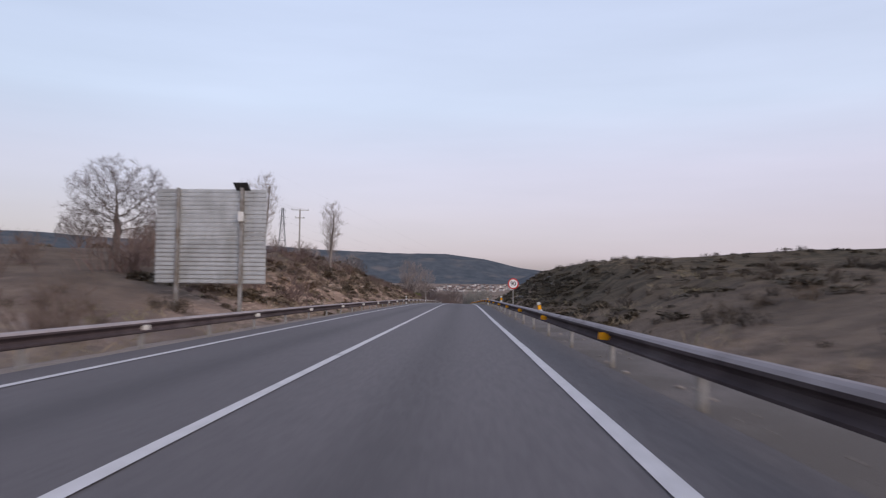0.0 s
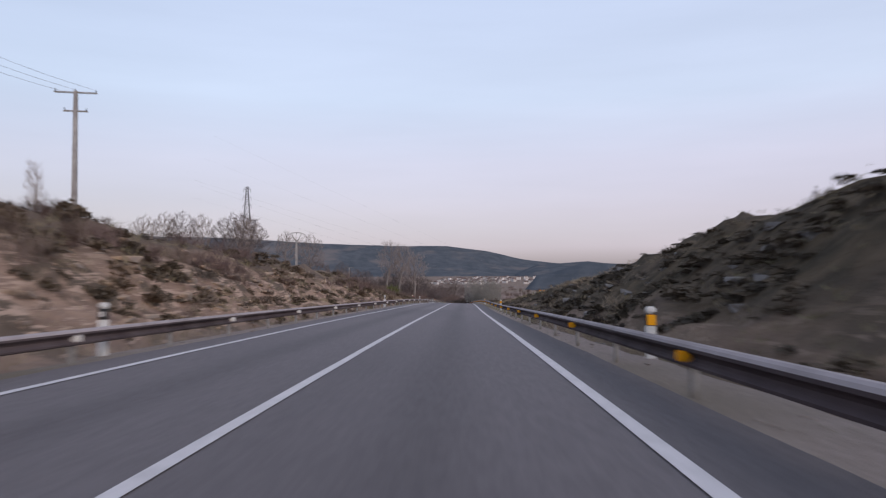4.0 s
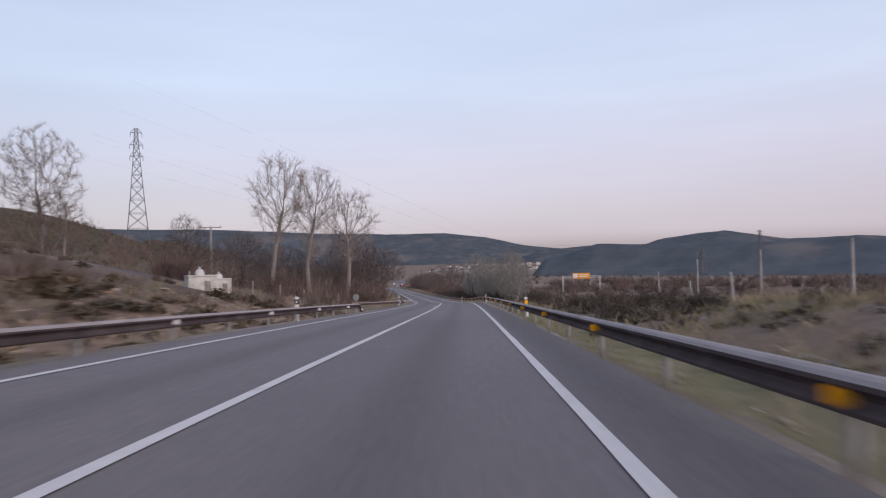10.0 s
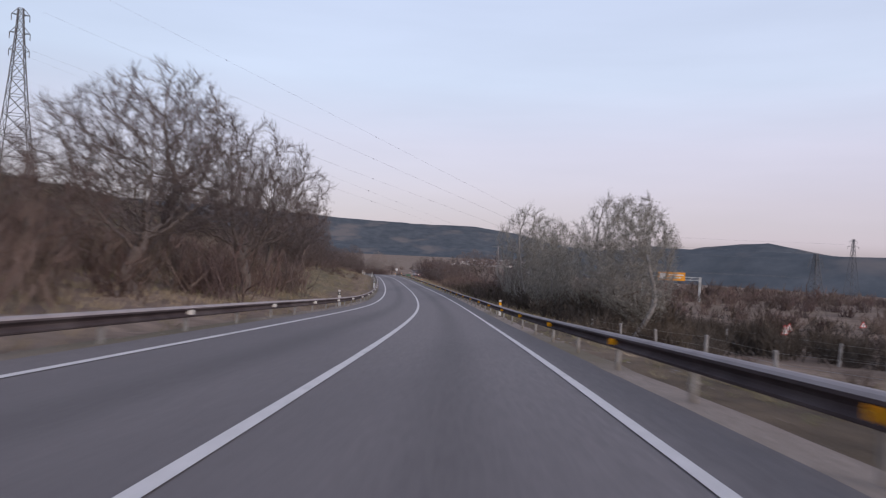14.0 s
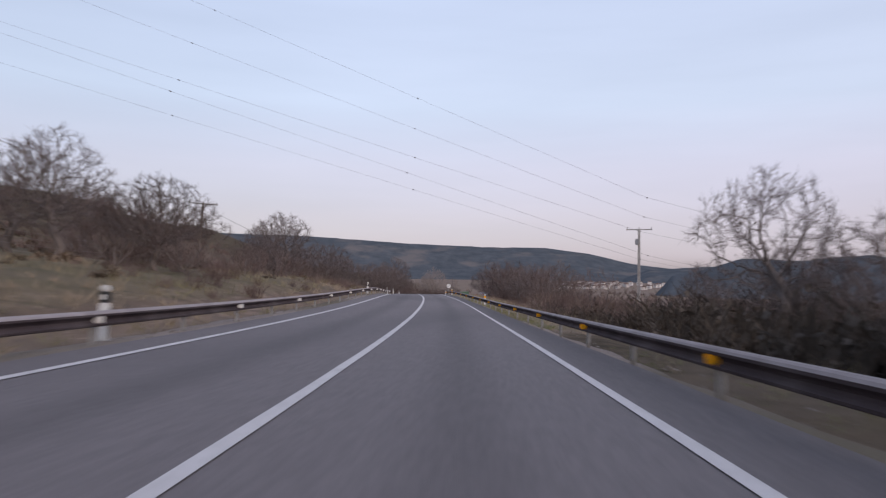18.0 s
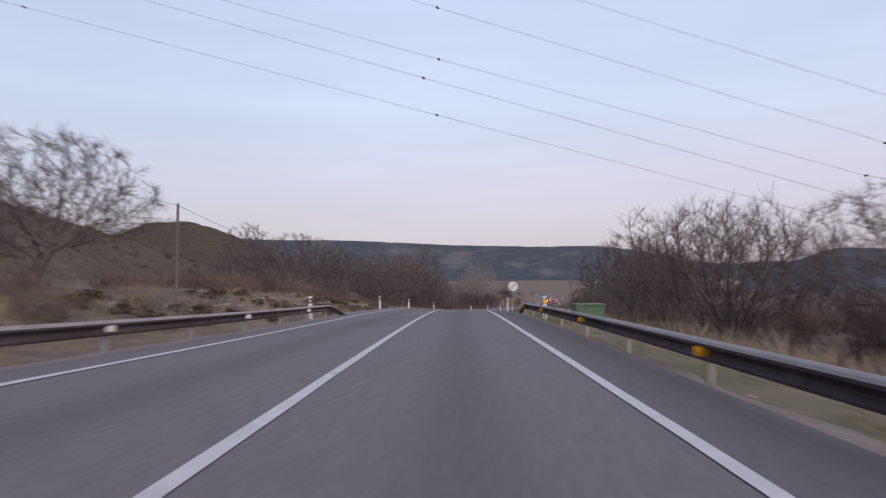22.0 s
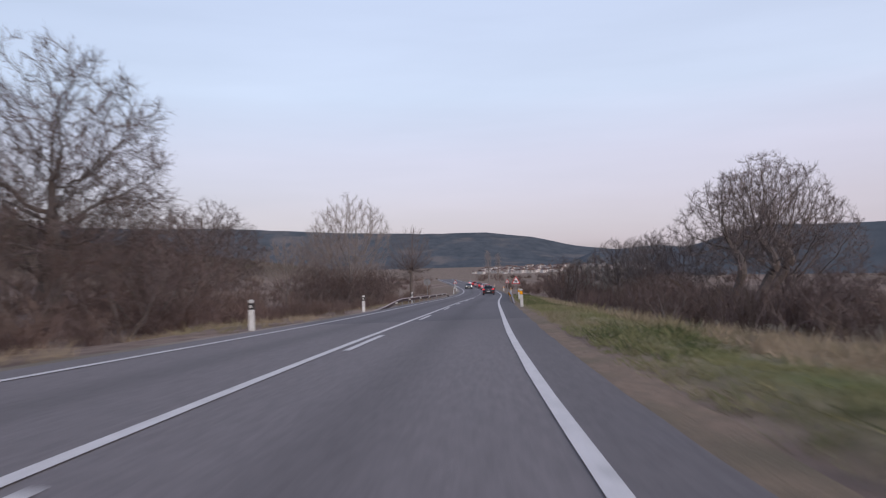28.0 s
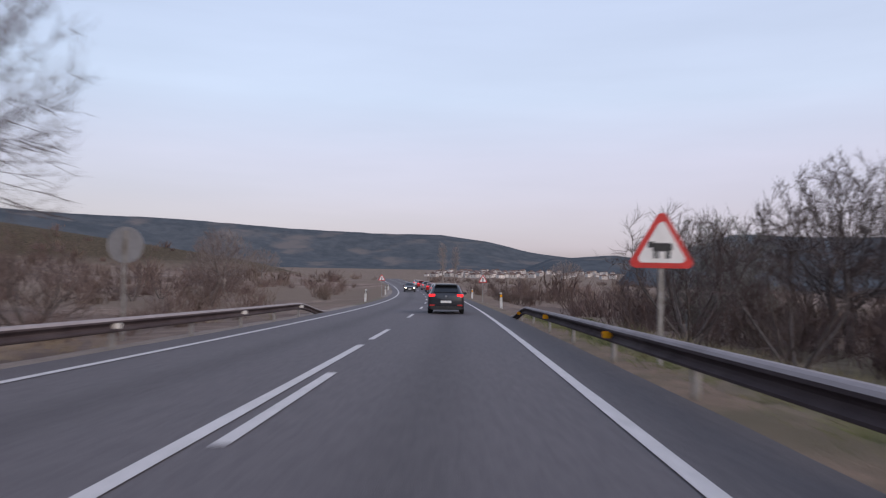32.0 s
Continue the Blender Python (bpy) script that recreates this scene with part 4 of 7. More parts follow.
def panel_sign():
    """The back of a large direction panel, for drivers coming the other way."""
    y = 27.5
    base = stand(y, -8.2, 0, 0)
    z0 = on_road(y, -8.2).z - base.translation.z
    root = thing("direction_panel", base, "back of a large corrugated aluminium road panel on two posts", "road sign")
    w, lo, hi = 2.3, z0 + 1.55, z0 + 5.45
    n = 22
    for i in range(n):
        bm = bmesh.new()
        a = lo + (hi - lo) * i / n
        b = lo + (hi - lo) * (i + 1) / n
        box(bm, -w, -0.02, a + 0.006, w, 0.03, b - 0.006, 0.012)
        box(bm, -w, -0.05, a + 0.03, w, -0.018, a + 0.075, 0.008)
        part("slat", bm, ALU, root)
    for x in (-1.35, 1.3):
        bm = bmesh.new()
        box(bm, x - 0.07, -0.20, -0.8, x + 0.07, -0.052, hi + (0.12 if x > 0 else 0.02), 0.01)
        part("post", bm, STEEL_OLD, root, "grey steel section post")
    bm = bmesh.new()
    box(bm, 1.02, -0.48, hi + 0.05, 1.62, 0.05, hi + 0.09, 0.01, pose(0, 0, 0, 0, 0, 0))
    bmesh.ops.rotate(bm, cent=(1.3, -0.2, hi + 0.07), matrix=Matrix.Rotation(radians(-32), 3, "X"), verts=bm.verts)
    part("solar_panel", bm, BLACK_PLASTIC, root, "small dark solar panel")
    bm = bmesh.new()
    box(bm, 1.2, -0.34, hi - 1.35, 1.42, -0.20, hi - 0.95, 0.03)
    part("battery_box", bm, WHITE_PLASTIC, root, "pale control box")


speed_sign()
end_sign()
panel_sign()
warning_sign(stand(644, 5.40, -0.1, 0), "red-rimmed triangular warning sign with a black animal shape", s=1.18, z=2.10, h=2.5)
for y, d, t in ((700, 5.6, 0), (716, -5.4, 0)):
    warning_sign(stand(y, d, 0, t), "distant red-rimmed triangular warning sign on a post", 0.95, 2.2, False, group="far warning signs")
for x, y, t in ((30.1, 345, 30), (36.3, 358, 20), (56, 380, 10)):
    warning_sign(pose(x, y, float(ground_z(y, x - float(road_x(y)))), 0, 0, t), "white and red triangular sign beside the slip road", 1.1, 1.6, False, h=2.0, group="slip road signs")
# a round sign seen from behind, on the far side
for y, d, up, r in ((649.1, -6.2, 2.35, 0.45), (251.7, -6.4, 1.35, 0.25)):
    root = thing("round_sign", stand(y, d, 0, 180), "back of a round grey traffic sign on a post", "traffic sign")
    sign_post(root, up + 0.78 * r)
    bm = bmesh.new()
    disc(bm, r, 0.0, 0.02, z=up)
    part("plate", bm, SIGN_GREY, root, "plain grey metal back")


# the lit message gantry over the neighbouring road
def gantry():
    root = thing("message_gantry", pose(53.8, 465.8, -22.6, 0, 0, -8), "steel gantry with an orange work sign over another road", "gantry")
    g = -1.0
    for x in (-7.2, 7.2):
        bm = bmesh.new()
        box(bm, x - 0.3, -0.3, g, x + 0.3, 0.3, 6.4, 0.03)
        part("leg", bm, ALU, root)
    bm = bmesh.new()
    for z in (5.4, 6.1):
        box(bm, -7.4, -0.15, z, 7.4, 0.15, z + 0.22, 0.02)
    for i in range(16):
        a = -7.2 + i * 0.9
        tube(bm, (a, 0, 5.5), (a + 0.9, 0, 6.2) if i % 2 else (a + 0.9, 0, 5.5), 0.06, 0.06, 5)
    part("beam", bm, ALU, root)
    bm = bmesh.new()
    box(bm, -3.4, -0.5, 5.2, 3.4, -0.2, 7.4, 0.05)
    pn = part("panel", bm, SIGN_AMBER, root, "orange panel")
    bm = bmesh.new()
    box(bm, -3.1, -0.53, 5.5, -1.4, -0.5, 7.1, 0.02)
    box(bm, -1.0, -0.53, 6.55, 3.0, -0.5, 6.85, 0.0)
    box(bm, -1.0, -0.53, 5.85, 2.4, -0.5, 6.15, 0.0)
    part("lettering", bm, SIGN_WHITE, pn, "unreadable white bars")


gantry()


# ---------------------------------------------------------------- poles, towers and lines
def cable(bm, pts, r, sides=4):
    """One unbroken thin tube through the points."""
    d = (pts[-1] - pts[0]).normalized()
    a = d.orthogonal().normalized()
    b = d.cross(a)
    rings = [[bm.verts.new(p + (a * math.cos(t) + b * math.sin(t)) * r) for t in (2 * math.pi * k / sides for k in range(sides))] for p in pts]
    for u, w in zip(rings, rings[1:]):
        for k in range(sides):
            bm.faces.new((u[k], u[k - 1], w[k - 1], w[k]))


def t_pole(x, y, top, arms=1, tilt=0.0, turn=0.0, transformer=False, wood=False, slim=1.0):
    d = x - float(road_x(y))
    z = float(ground_z(y, d))
    root = thing("utility_pole", pose(x, y, z, 0, tilt, turn), ("weathered wooden" if wood else "grey concrete") + " utility pole" + (" with a steel crossarm" if arms else " without crossarm"), "utility pole", "utility poles")
    h = top - z
    bm = bmesh.new()
    if wood:
        tube(bm, (0, 0, -1), (0, 0, h), 0.15, 0.10, 10)
    else:
        for a, b, w0, w1 in ((-1, h, 0.21 * slim, 0.13 * slim),):
            bmesh.ops.create_cone(bm, cap_ends=True, segments=4, radius1=w0 * 1.4, radius2=w1 * 1.4, depth=h + 1, matrix=pose(0, 0, (h - 1) / 2, 0, 0, 45))
    part("pole", bm, WOOD_POLE if wood else CONCRETE, root)
    for k in range(arms):
        bm = bmesh.new()
        zz = h - 0.12 - 1.5 * k
        w = 1.6 if k == 0 else 0.9
        box(bm, -w, -0.06, zz - 0.06, w, 0.06, zz + 0.06, 0.01)
        arm = part("crossarm", bm, STEEL_OLD, root)
        for i, px in enumerate((-w + 0.1, 0, w - 0.1)):
            bm = bmesh.new()
            tube(bm, (px, 0, zz + 0.05), (px, 0, zz + 0.28), 0.05, 0.03, 6)
            part("insulator", bm, HOUSE_GLASS, arm)
    if transformer:
        bm = bmesh.new()
        box(bm, -0.45, -0.30, h - 2.1, 0.0, 0.25, h - 1.3, 0.06)
        part("transformer", bm, SIGN_GREY, root, "grey transformer box")
    return root


def arch_pole(x, y, top):
    """A concrete pole whose steel head forks into a shallow arch."""
    z = float(ground_z(y, x - float(road_x(y))))
    h = top - z
    root = thing("utility_pole", pose(x, y, z, 0, 0, 12), "pale concrete utility pole with a forked and arched steel head", "utility pole", "utility poles")
    bm = bmesh.new()
    bmesh.ops.create_cone(bm, cap_ends=True, segments=4, radius1=0.42, radius2=0.24, depth=h, matrix=pose(0, 0, (h - 3.0) / 2, 0, 0, 45))
    part("pole", bm, CONCRETE, root)
    bm = bmesh.new()
    for s in (-1, 1):
        tube(bm, (0, 0, h - 2.1), (s * 0.95, 0, h - 0.35), 0.09, 0.06, 5)
    part("fork", bm, STEEL_OLD, root, "steel fork")
    bm = bmesh.new()
    cable(bm, [Vector((k * 0.2, 0, h - 0.62 * (k / 10) ** 2)) for k in range(-10, 11)], 0.075, 5)
    arm = part("crossarm", bm, STEEL_OLD, root, "arched steel crossarm")
    for px in (-1.95, 0, 1.95):
        bm = bmesh.new()
        zz = h - 0.62 * (px / 2) ** 2
        tube(bm, (px, 0, zz - 0.06), (px, 0, zz - 0.5), 0.05, 0.05, 6)
        part("insulator", bm, HOUSE_GLASS, arm)
    return root


POLES_L = [(-31.1, 104.2, 12.1), (-29.2, 127.8, 12.1), (-27.5, 152, 8.3)]
t_pole(*POLES_L[0], arms=2, turn=12)
t_pole(*POLES_L[1], arms=2, turn=12)
arch_pole(-31.3, 212.7, 5.2)
t_pole(-34.2, 301.5, -1.9, turn=8)
t_pole(7.8, 458, -10.6, turn=-14, transformer=True)
t_pole(-41.8, 438, -9.3, tilt=4, turn=10, wood=True)
t_pole(-55.5, 547.8, -16.5, arms=0, turn=5, wood=True)
t_pole(-51.1, 498, -12.1, arms=0, tilt=1, wood=True)
t_pole(-40, 366, -6.2, tilt=2, wood=True)
for x, y, top in ((43, 215.6, 0.3), (41.2, 231.8, -2.2), (32.4, 232.1, -4.7), (32, 246.3, -6.8), (32.8, 262.6, -7.5), (33, 280, -8.5), (34, 299, -10.5)):
    t_pole(x, y, top, arms=0, slim=0.55)


def line_wire(name, a, b, sag, r, label, steps=18):
    """A hanging cable as a thin tube."""
    bm = bmesh.new()
    a, b = Vector(a), Vector(b)
    pts = [a.lerp(b, i / steps) - Vector((0, 0, 4 * sag * (i / steps) * (1 - i / steps))) for i in range(steps + 1)]
    cable(bm, pts, r)
    ob = part(name, bm, WIRE)
    tagged(ob, label, "overhead cable", "overhead cables")
    return pts


def lattice(x, y, top, base_w=5.0, arms=((0.80, 6.5), (0.90, 5.5)), label="grey lattice steel transmission tower", top_w=0.55, bar=1.0):
    d = x - float(road_x(y))
    z = float(ground_z(y, d))
    h = top - z
    root = thing("transmission_tower", pose(x, y, z, 0, 0, 25), label, "transmission tower", "transmission towers")
    w = lambda k: base_w / 2 * (1 - k) ** 1.25 + top_w
    levels = [0, 0.14, 0.27, 0.39, 0.5, 0.6, 0.69, 0.77, 0.84, 0.9, 0.95, 1.0]
    corners = ((-1, -1), (1, -1), (1, 1), (-1, 1))
    for cx, cy in corners:
        bm = bmesh.new()
        cable(bm, [Vector((cx * w(a), cy * w(a), a * h - 0.2 * (a == 0))) for a in levels], 0.14 * bar)
        part("leg", bm, LATTICE, root)
    for i in range(4):
        (ax, ay), (bx, by) = corners[i], corners[(i + 1) % 4]
        bm = bmesh.new()
        for a, b in zip(levels, levels[1:]):
            tube(bm, (ax * w(a), ay * w(a), a * h), (bx * w(b), by * w(b), b * h), 0.08 * bar, 0.08 * bar, 3)
            tube(bm, (bx * w(a), by * w(a), a * h), (ax * w(b), ay * w(b), b * h), 0.08 * bar, 0.08 * bar, 3)
            tube(bm, (ax * w(b), ay * w(b), b * h), (bx * w(b), by * w(b), b * h), 0.08 * bar, 0.08 * bar, 3)
        tagged(part("bracing", bm, LATTICE, root), "crossed lattice of thin steel bars", kind="stuff")
    for k, half in arms:
        for s in (-1, 1):
            bm = bmesh.new()
            tip = Vector((s * half * 0.62, 0, k * h))
            for cy in (-1, 1):
                tube(bm, (s * w(k), cy * w(k), k * h), tip, 0.1, 0.07, 4)
            tube(bm, (s * w(k), 0, k * h + 1.6), tip, 0.09, 0.07, 4)
            tube(bm, tip, tip - Vector((0, 0, 1.6)), 0.1, 0.1, 5)
            part("arm", bm, LATTICE, root)


lattice(-113.5, 446, 43, 7, ((0.76, 3.6), (0.86, 3.6), (0.965, 3.2)))
lattice(262, 770, 8.5, 7, ((0.88, 9.0), (0.97, 6.0)))
lattice(136, 560, -7, 4.5)
lattice(34.2, 178.0, 0.9, 3.6, (), "small grey lattice steel mast", 0.05, 0.27)


def falling_wire(y0, z0, y1, z1, dy):
    """A cable that comes down the valley side, straight over the road and flatter towards the far tower."""
    bm = bmesh.new()
    slope, pts = (z1 - z0) / 100, []
    for x in (-175, -140, -105, -70, -40, -10, 20, 35, 50, 70, 95, 130):
        k = (x + 70) / 100
        z = z0 + slope * (x + 70)
        if x > 20:
            z = z0 + slope * 90 + slope * 14 * (1 - math.exp(-(x - 20) / 14))
        pts.append(Vector((x, y0 + (y1 - y0) * k + dy, z + 0.02 * dy)))
    cable(bm, pts, 0.016)
    line = tagged(part("power_line", bm, WIRE), "thin dark high-voltage cable hanging across the sky", "overhead cable", "overhead cables")
    for p in pts[2:8:2]:
        bm = bmesh.new()
        box(bm, p.x - 0.16, p.y - 0.12, p.z - 0.12, p.x + 0.16, p.y + 0.12, p.z + 0.12, 0.04)
        part("spacer", bm, WIRE, line)


for y0, z0, y1, z1 in ((540.8, 14.5, 554.8, -15.2), (536, 19.2, 540, -15.0), (542.8, 24.1, 555, -8), (545.4, 34, 547, -5.4), (552.7, 45.5, 540.2, -1.9)):
    for dy in (0.0, 0.5):
        falling_wire(y0, z0, y1, z1, dy)
h = [Vector((p[0], p[1], p[2])) for p in POLES_L]
for s in (-1.4, 0, 1.4):
    line_wire("pole_line", h[0] + Vector((s, 0, 0.1)), h[1] + Vector((s, 0, 0.1)), 0.5, 0.012, "thin cable between utility poles", 8)
line_wire("pole_line", (-41.8, 438, -9.4), (-51.1, 498, -12.2), 0.9, 0.02, "thin cable between utility poles", 10)
line_wire("pole_line", (-51.1, 498, -12.2), (-55.5, 547.8, -16.6), 0.9, 0.02, "thin cable between utility poles", 10)


# ---------------------------------------------------------------- trees and scrub
class Twigs:
    """Collects tapered limbs as one mesh."""
    def __init__(self):
        self.v, self.f = [], []

    def limb(self, pts, radii, sides):
        n0 = len(self.v)
        for k, (p, r) in enumerate(zip(pts, radii)):
            d = (pts[min(k + 1, len(pts) - 1)] - pts[max(k - 1, 0)]).normalized()
            a = d.orthogonal().normalized()
            b = d.cross(a)
            for i in range(sides):
                t = 2 * math.pi * i / sides
                self.v.append(p + (a * math.cos(t) + b * math.sin(t)) * r)
        for k in range(len(pts) - 1):
            for i in range(sides):
                j = (i + 1) % sides
                self.f.append((n0 + k * sides + i, n0 + k * sides + j, n0 + (k + 1) * sides + j, n0 + (k + 1) * sides + i))

    def spike(self, a, b, r):
        """A pointed twig."""
        n0 = len(self.v)
        d = (b - a).normalized()
        u = d.orthogonal().normalized()
        w = d.cross(u)
        self.v += [a + u * r, a + (-0.5 * u + 0.87 * w) * r, a + (-0.5 * u - 0.87 * w) * r, b]
        self.f += [(n0, n0 + 1, n0 + 3), (n0 + 1, n0 + 2, n0 + 3)]

    def leaf(self, p, s, rnd):
        n0 = len(self.v)
        u = Vector((rnd.gauss(0, 1), rnd.gauss(0, 1), rnd.gauss(0, 1))).normalized()
        w = u.orthogonal().normalized()
        self.v += [p - u * s * 0.5, p + w * s * 0.28, p + u * s * 0.5, p - w * s * 0.28 + u.cross(w) * s * 0.1]
        self.f.append((n0, n0 + 1, n0 + 2, n0 + 3))


def swing(d, angle, turn):
    """d bent away by angle, turned about itself."""
    a = d.orthogonal().normalized()
    a = (Matrix.Rotation(turn, 3, d) @ a)
    return (Matrix.Rotation(angle, 3, a) @ d).normalized()


def inside(rnd, shape, n, clumps):
    """Points spread through a crown. shape: height and half width, both as parts of the tree's height, from the crown's foot to its top."""
    zs, rs = [p[0] for p in shape], [p[1] for p in shape]
    widest, pts = max(rs), []
    off = Vector((rnd.uniform(0, 50), rnd.uniform(0, 50), rnd.uniform(0, 50)))
    while len(pts) < n:
        z = rnd.uniform(zs[0], zs[-1])
        x, y = rnd.uniform(-widest, widest), rnd.uniform(-widest, widest)
        a = math.atan2(y, x)
        r = float(np.interp(z, zs, rs)) * (1 + 0.22 * noise.noise(Vector((math.cos(a) * 1.4, math.sin(a) * 1.4, z * 4)) + off))
        q = math.hypot(x, y) / max(r, 1e-3)
        if q > 1 or rnd.random() > 0.35 + 0.65 * q:
            continue
        if clumps and noise.noise(Vector((x, y, z)) * 6.5 + off) < clumps - 0.5:
            continue
        pts.append((x, y, z))
    return pts


def grow(seed, height, bole, shape, points, radius, step=0.022, up=0.10, leader=0.0, stems=1, lean=0.0, wiggle=0.06, clumps=0.25, twigs=3, twig=0.06, fork=2, thin=0.0028, rise=0.35, leaves=0, head=0, kill=2.0, shoot=0.0085, taper=0.65):
    """A bare tree that grows towards points of its crown: trunk and limbs in one mesh, twigs in another. Lengths are parts of its height."""
    rnd = random.Random(seed)
    pos, mum, kids = [], [], []

    def add(p, m):
        pos.append(p)
        mum.append(m)
        kids.append(0)
        if m >= 0:
            kids[m] += 1
        return len(pos) - 1

    for k in range(stems):
        a = 6.28 * k / stems + rnd.uniform(-0.4, 0.4)
        d = Vector((math.cos(a) * lean, math.sin(a) * lean, 1)) if stems > 1 else Vector((rnd.gauss(0, 0.03), rnd.gauss(0, 0.03), 1))
        p = Vector((0.012 * math.cos(a), 0.012 * math.sin(a), -0.03)) if stems > 1 else Vector((0, 0, -0.03))
        last, end = -1, leader or bole
        while p.z < end:
            last = add(p.copy(), last)
            d = (d + Vector((rnd.gauss(0, wiggle), rnd.gauss(0, wiggle), 0.1))).normalized()
            p = p + d * step
    goal = np.array(inside(rnd, shape, points, clumps))
    at0 = np.array([p[:] for p in pos])
    dist = np.linalg.norm(goal[:, None] - at0[None], axis=2)
    near, best = dist.argmin(1), dist.min(1)
    low = bole * 0.96
    for _ in range(140):
        if not len(goal):
            break
        pull = {}
        for g, k in zip(goal, near):
            pull.setdefault(int(k), []).append(g)
        fresh = []
        for k, gs in pull.items():
            if kids[k] > 3 or (pos[k].z < low and leader):
                continue
            d = Vector((0, 0, 0))
            for g in gs:
                d += (Vector(g) - pos[k]).normalized()
            d = d.normalized()
            if mum[k] >= 0 and pos[k].z > bole and d.dot((pos[k] - pos[mum[k]]).normalized()) < -0.05:
                continue
            d = d + Vector((rnd.gauss(0, wiggle), rnd.gauss(0, wiggle), rnd.gauss(0, wiggle) + up))
            fresh.append(add(pos[k] + d.normalized() * step, k))
        if not fresh:
            break
        new_at = np.array([pos[k][:] for k in fresh])
        dn = np.linalg.norm(goal[:, None] - new_at[None], axis=2)
        b2, a2 = dn.min(1), dn.argmin(1)
        closer = b2 < best
        near = np.where(closer, np.array(fresh)[a2], near)
        best = np.minimum(best, b2)
        keep = best > step * kill
        goal, near, best = goal[keep], near[keep], best[keep]
    n = len(pos)
    if head:
        # straight shoots out of a pollarded head
        top = n - 1
        for _ in range(head):
            d = Vector((rnd.gauss(0, 1), rnd.gauss(0, 1), rnd.uniform(-0.7, 1.9))).normalized()
            p, last = pos[top] + d * 0.03, top
            reach = rnd.uniform(0.85, 1.0) * (0.30 + 0.24 * max(0.0, d.z))
            for k in range(6):
                d = (d + Vector((rnd.gauss(0, 0.05), rnd.gauss(0, 0.05), 0.07))).normalized()
                p = p + d * reach / 6
                last = add(p.copy(), last)
        n = len(pos)
    weight = [0.0] * n
    for k in range(n - 1, -1, -1):
        if not kids[k]:
            weight[k] = 1.0
        if mum[k] >= 0:
            weight[mum[k]] += weight[k]
    total = max(weight)
    rad = [max(0.006 / height, radius / height * (w / total) ** taper) for w in weight]
    wood, fine = Twigs(), Twigs()
    heir = {}
    for k in range(n):
        if mum[k] >= 0 and weight[k] > weight[heir[mum[k]]] if mum[k] in heir else mum[k] >= 0:
            heir[mum[k]] = k
    for k in range(n):
        if mum[k] < 0 or heir[mum[k]] != k:
            line = [mum[k]] if mum[k] >= 0 else []
            c = k
            while True:
                line.append(c)
                if c not in heir:
                    break
                c = heir[c]
            rr = [min(rad[i], rad[line[1]]) if i == line[0] and len(line) > 1 else rad[i] for i in line]
            if mum[k] < 0:
                rr[0] *= 1.35
            if len(line) > 2 and rr[0] * height > 0.03:
                wood.limb([pos[i] for i in line], rr, 8 if rr[0] > 0.01 else 5 if rr[0] > 0.005 else 3)
            else:
                for i0, i1 in zip(line, line[1:]):
                    fine.spike(pos[i0], pos[i0] + (pos[i1] - pos[i0]) * 1.3, max(rad[i1], 0.009 / height))
    t = shoot / height
    for k in range(n):
        if mum[k] < 0 or rad[k] > thin:
            continue
        d = (pos[k] - pos[mum[k]]).normalized()
        for _ in range(twigs + (2 if not kids[k] else 0)):
            nd = (swing(d, rnd.uniform(0.25, 0.95), rnd.uniform(0, 6.28)) + Vector((0, 0, rise * rnd.random()))).normalized()
            q = pos[mum[k]].lerp(pos[k], rnd.random())
            e = q + nd * twig * rnd.uniform(0.5, 1.2)
            fine.spike(q, e, t * rnd.uniform(0.8, 1.2))
            for _ in range(fork):
                q2 = q.lerp(e, rnd.uniform(0.25, 0.85))
                fine.spike(q2, q2 + (swing(nd, rnd.uniform(0.35, 0.8), rnd.uniform(0, 6.28)) + Vector((0, 0, rise * 0.5))).normalized() * twig * rnd.uniform(0.35, 0.7), t * 0.8)
            for _ in range(leaves):
                fine.leaf(q.lerp(e, rnd.uniform(0.3, 1.1)) + Vector((rnd.gauss(0, 0.006), rnd.gauss(0, 0.006), rnd.gauss(0, 0.006))), rnd.uniform(0.06, 0.12) / height, rnd)
    top = max(v.z for v in wood.v + fine.v)
    return [[(v * (height / top))[:] for v in g.v] for g in (wood, fine)], [wood.f, fine.f]


KINDS = {}


def tree_kind(name, bark, shoots, label, **how):
    (wv, fv), (wf, ff) = grow(**how)
    meshes = []
    for nm, v, f, m in (("trunk", wv, wf, bark), ("crown", fv, ff, shoots)):
        me = bpy.data.meshes.new(nm)
        me.from_pydata(v, [], f)
        me.update()
        me.materials.append(m)
        meshes.append(me)
    KINDS[name] = (meshes, how["height"], label)


POPLAR = ((0.24, 0.02), (0.34, 0.10), (0.5, 0.17), (0.7, 0.215), (0.85, 0.20), (0.95, 0.13), (1.0, 0.04))
OVAL = ((0.22, 0.05), (0.34, 0.21), (0.5, 0.29), (0.7, 0.30), (0.86, 0.22), (0.96, 0.10), (1.0, 0.02))
PLUME = ((0.16, 0.03), (0.3, 0.085), (0.55, 0.115), (0.8, 0.125), (0.93, 0.09), (1.0, 0.03))
OAK = ((0.20, 0.16), (0.3, 0.38), (0.45, 0.43), (0.6, 0.36), (0.78, 0.27), (0.92, 0.17), (1.0, 0.05))
LOW_OAK = ((0.26, 0.22), (0.36, 0.52), (0.5, 0.60), (0.7, 0.54), (0.86, 0.40), (0.96, 0.2), (1.0, 0.06))
DENSE_OAK = ((0.18, 0.2), (0.3, 0.43), (0.5, 0.47), (0.7, 0.42), (0.86, 0.30), (0.96, 0.15), (1.0, 0.04))
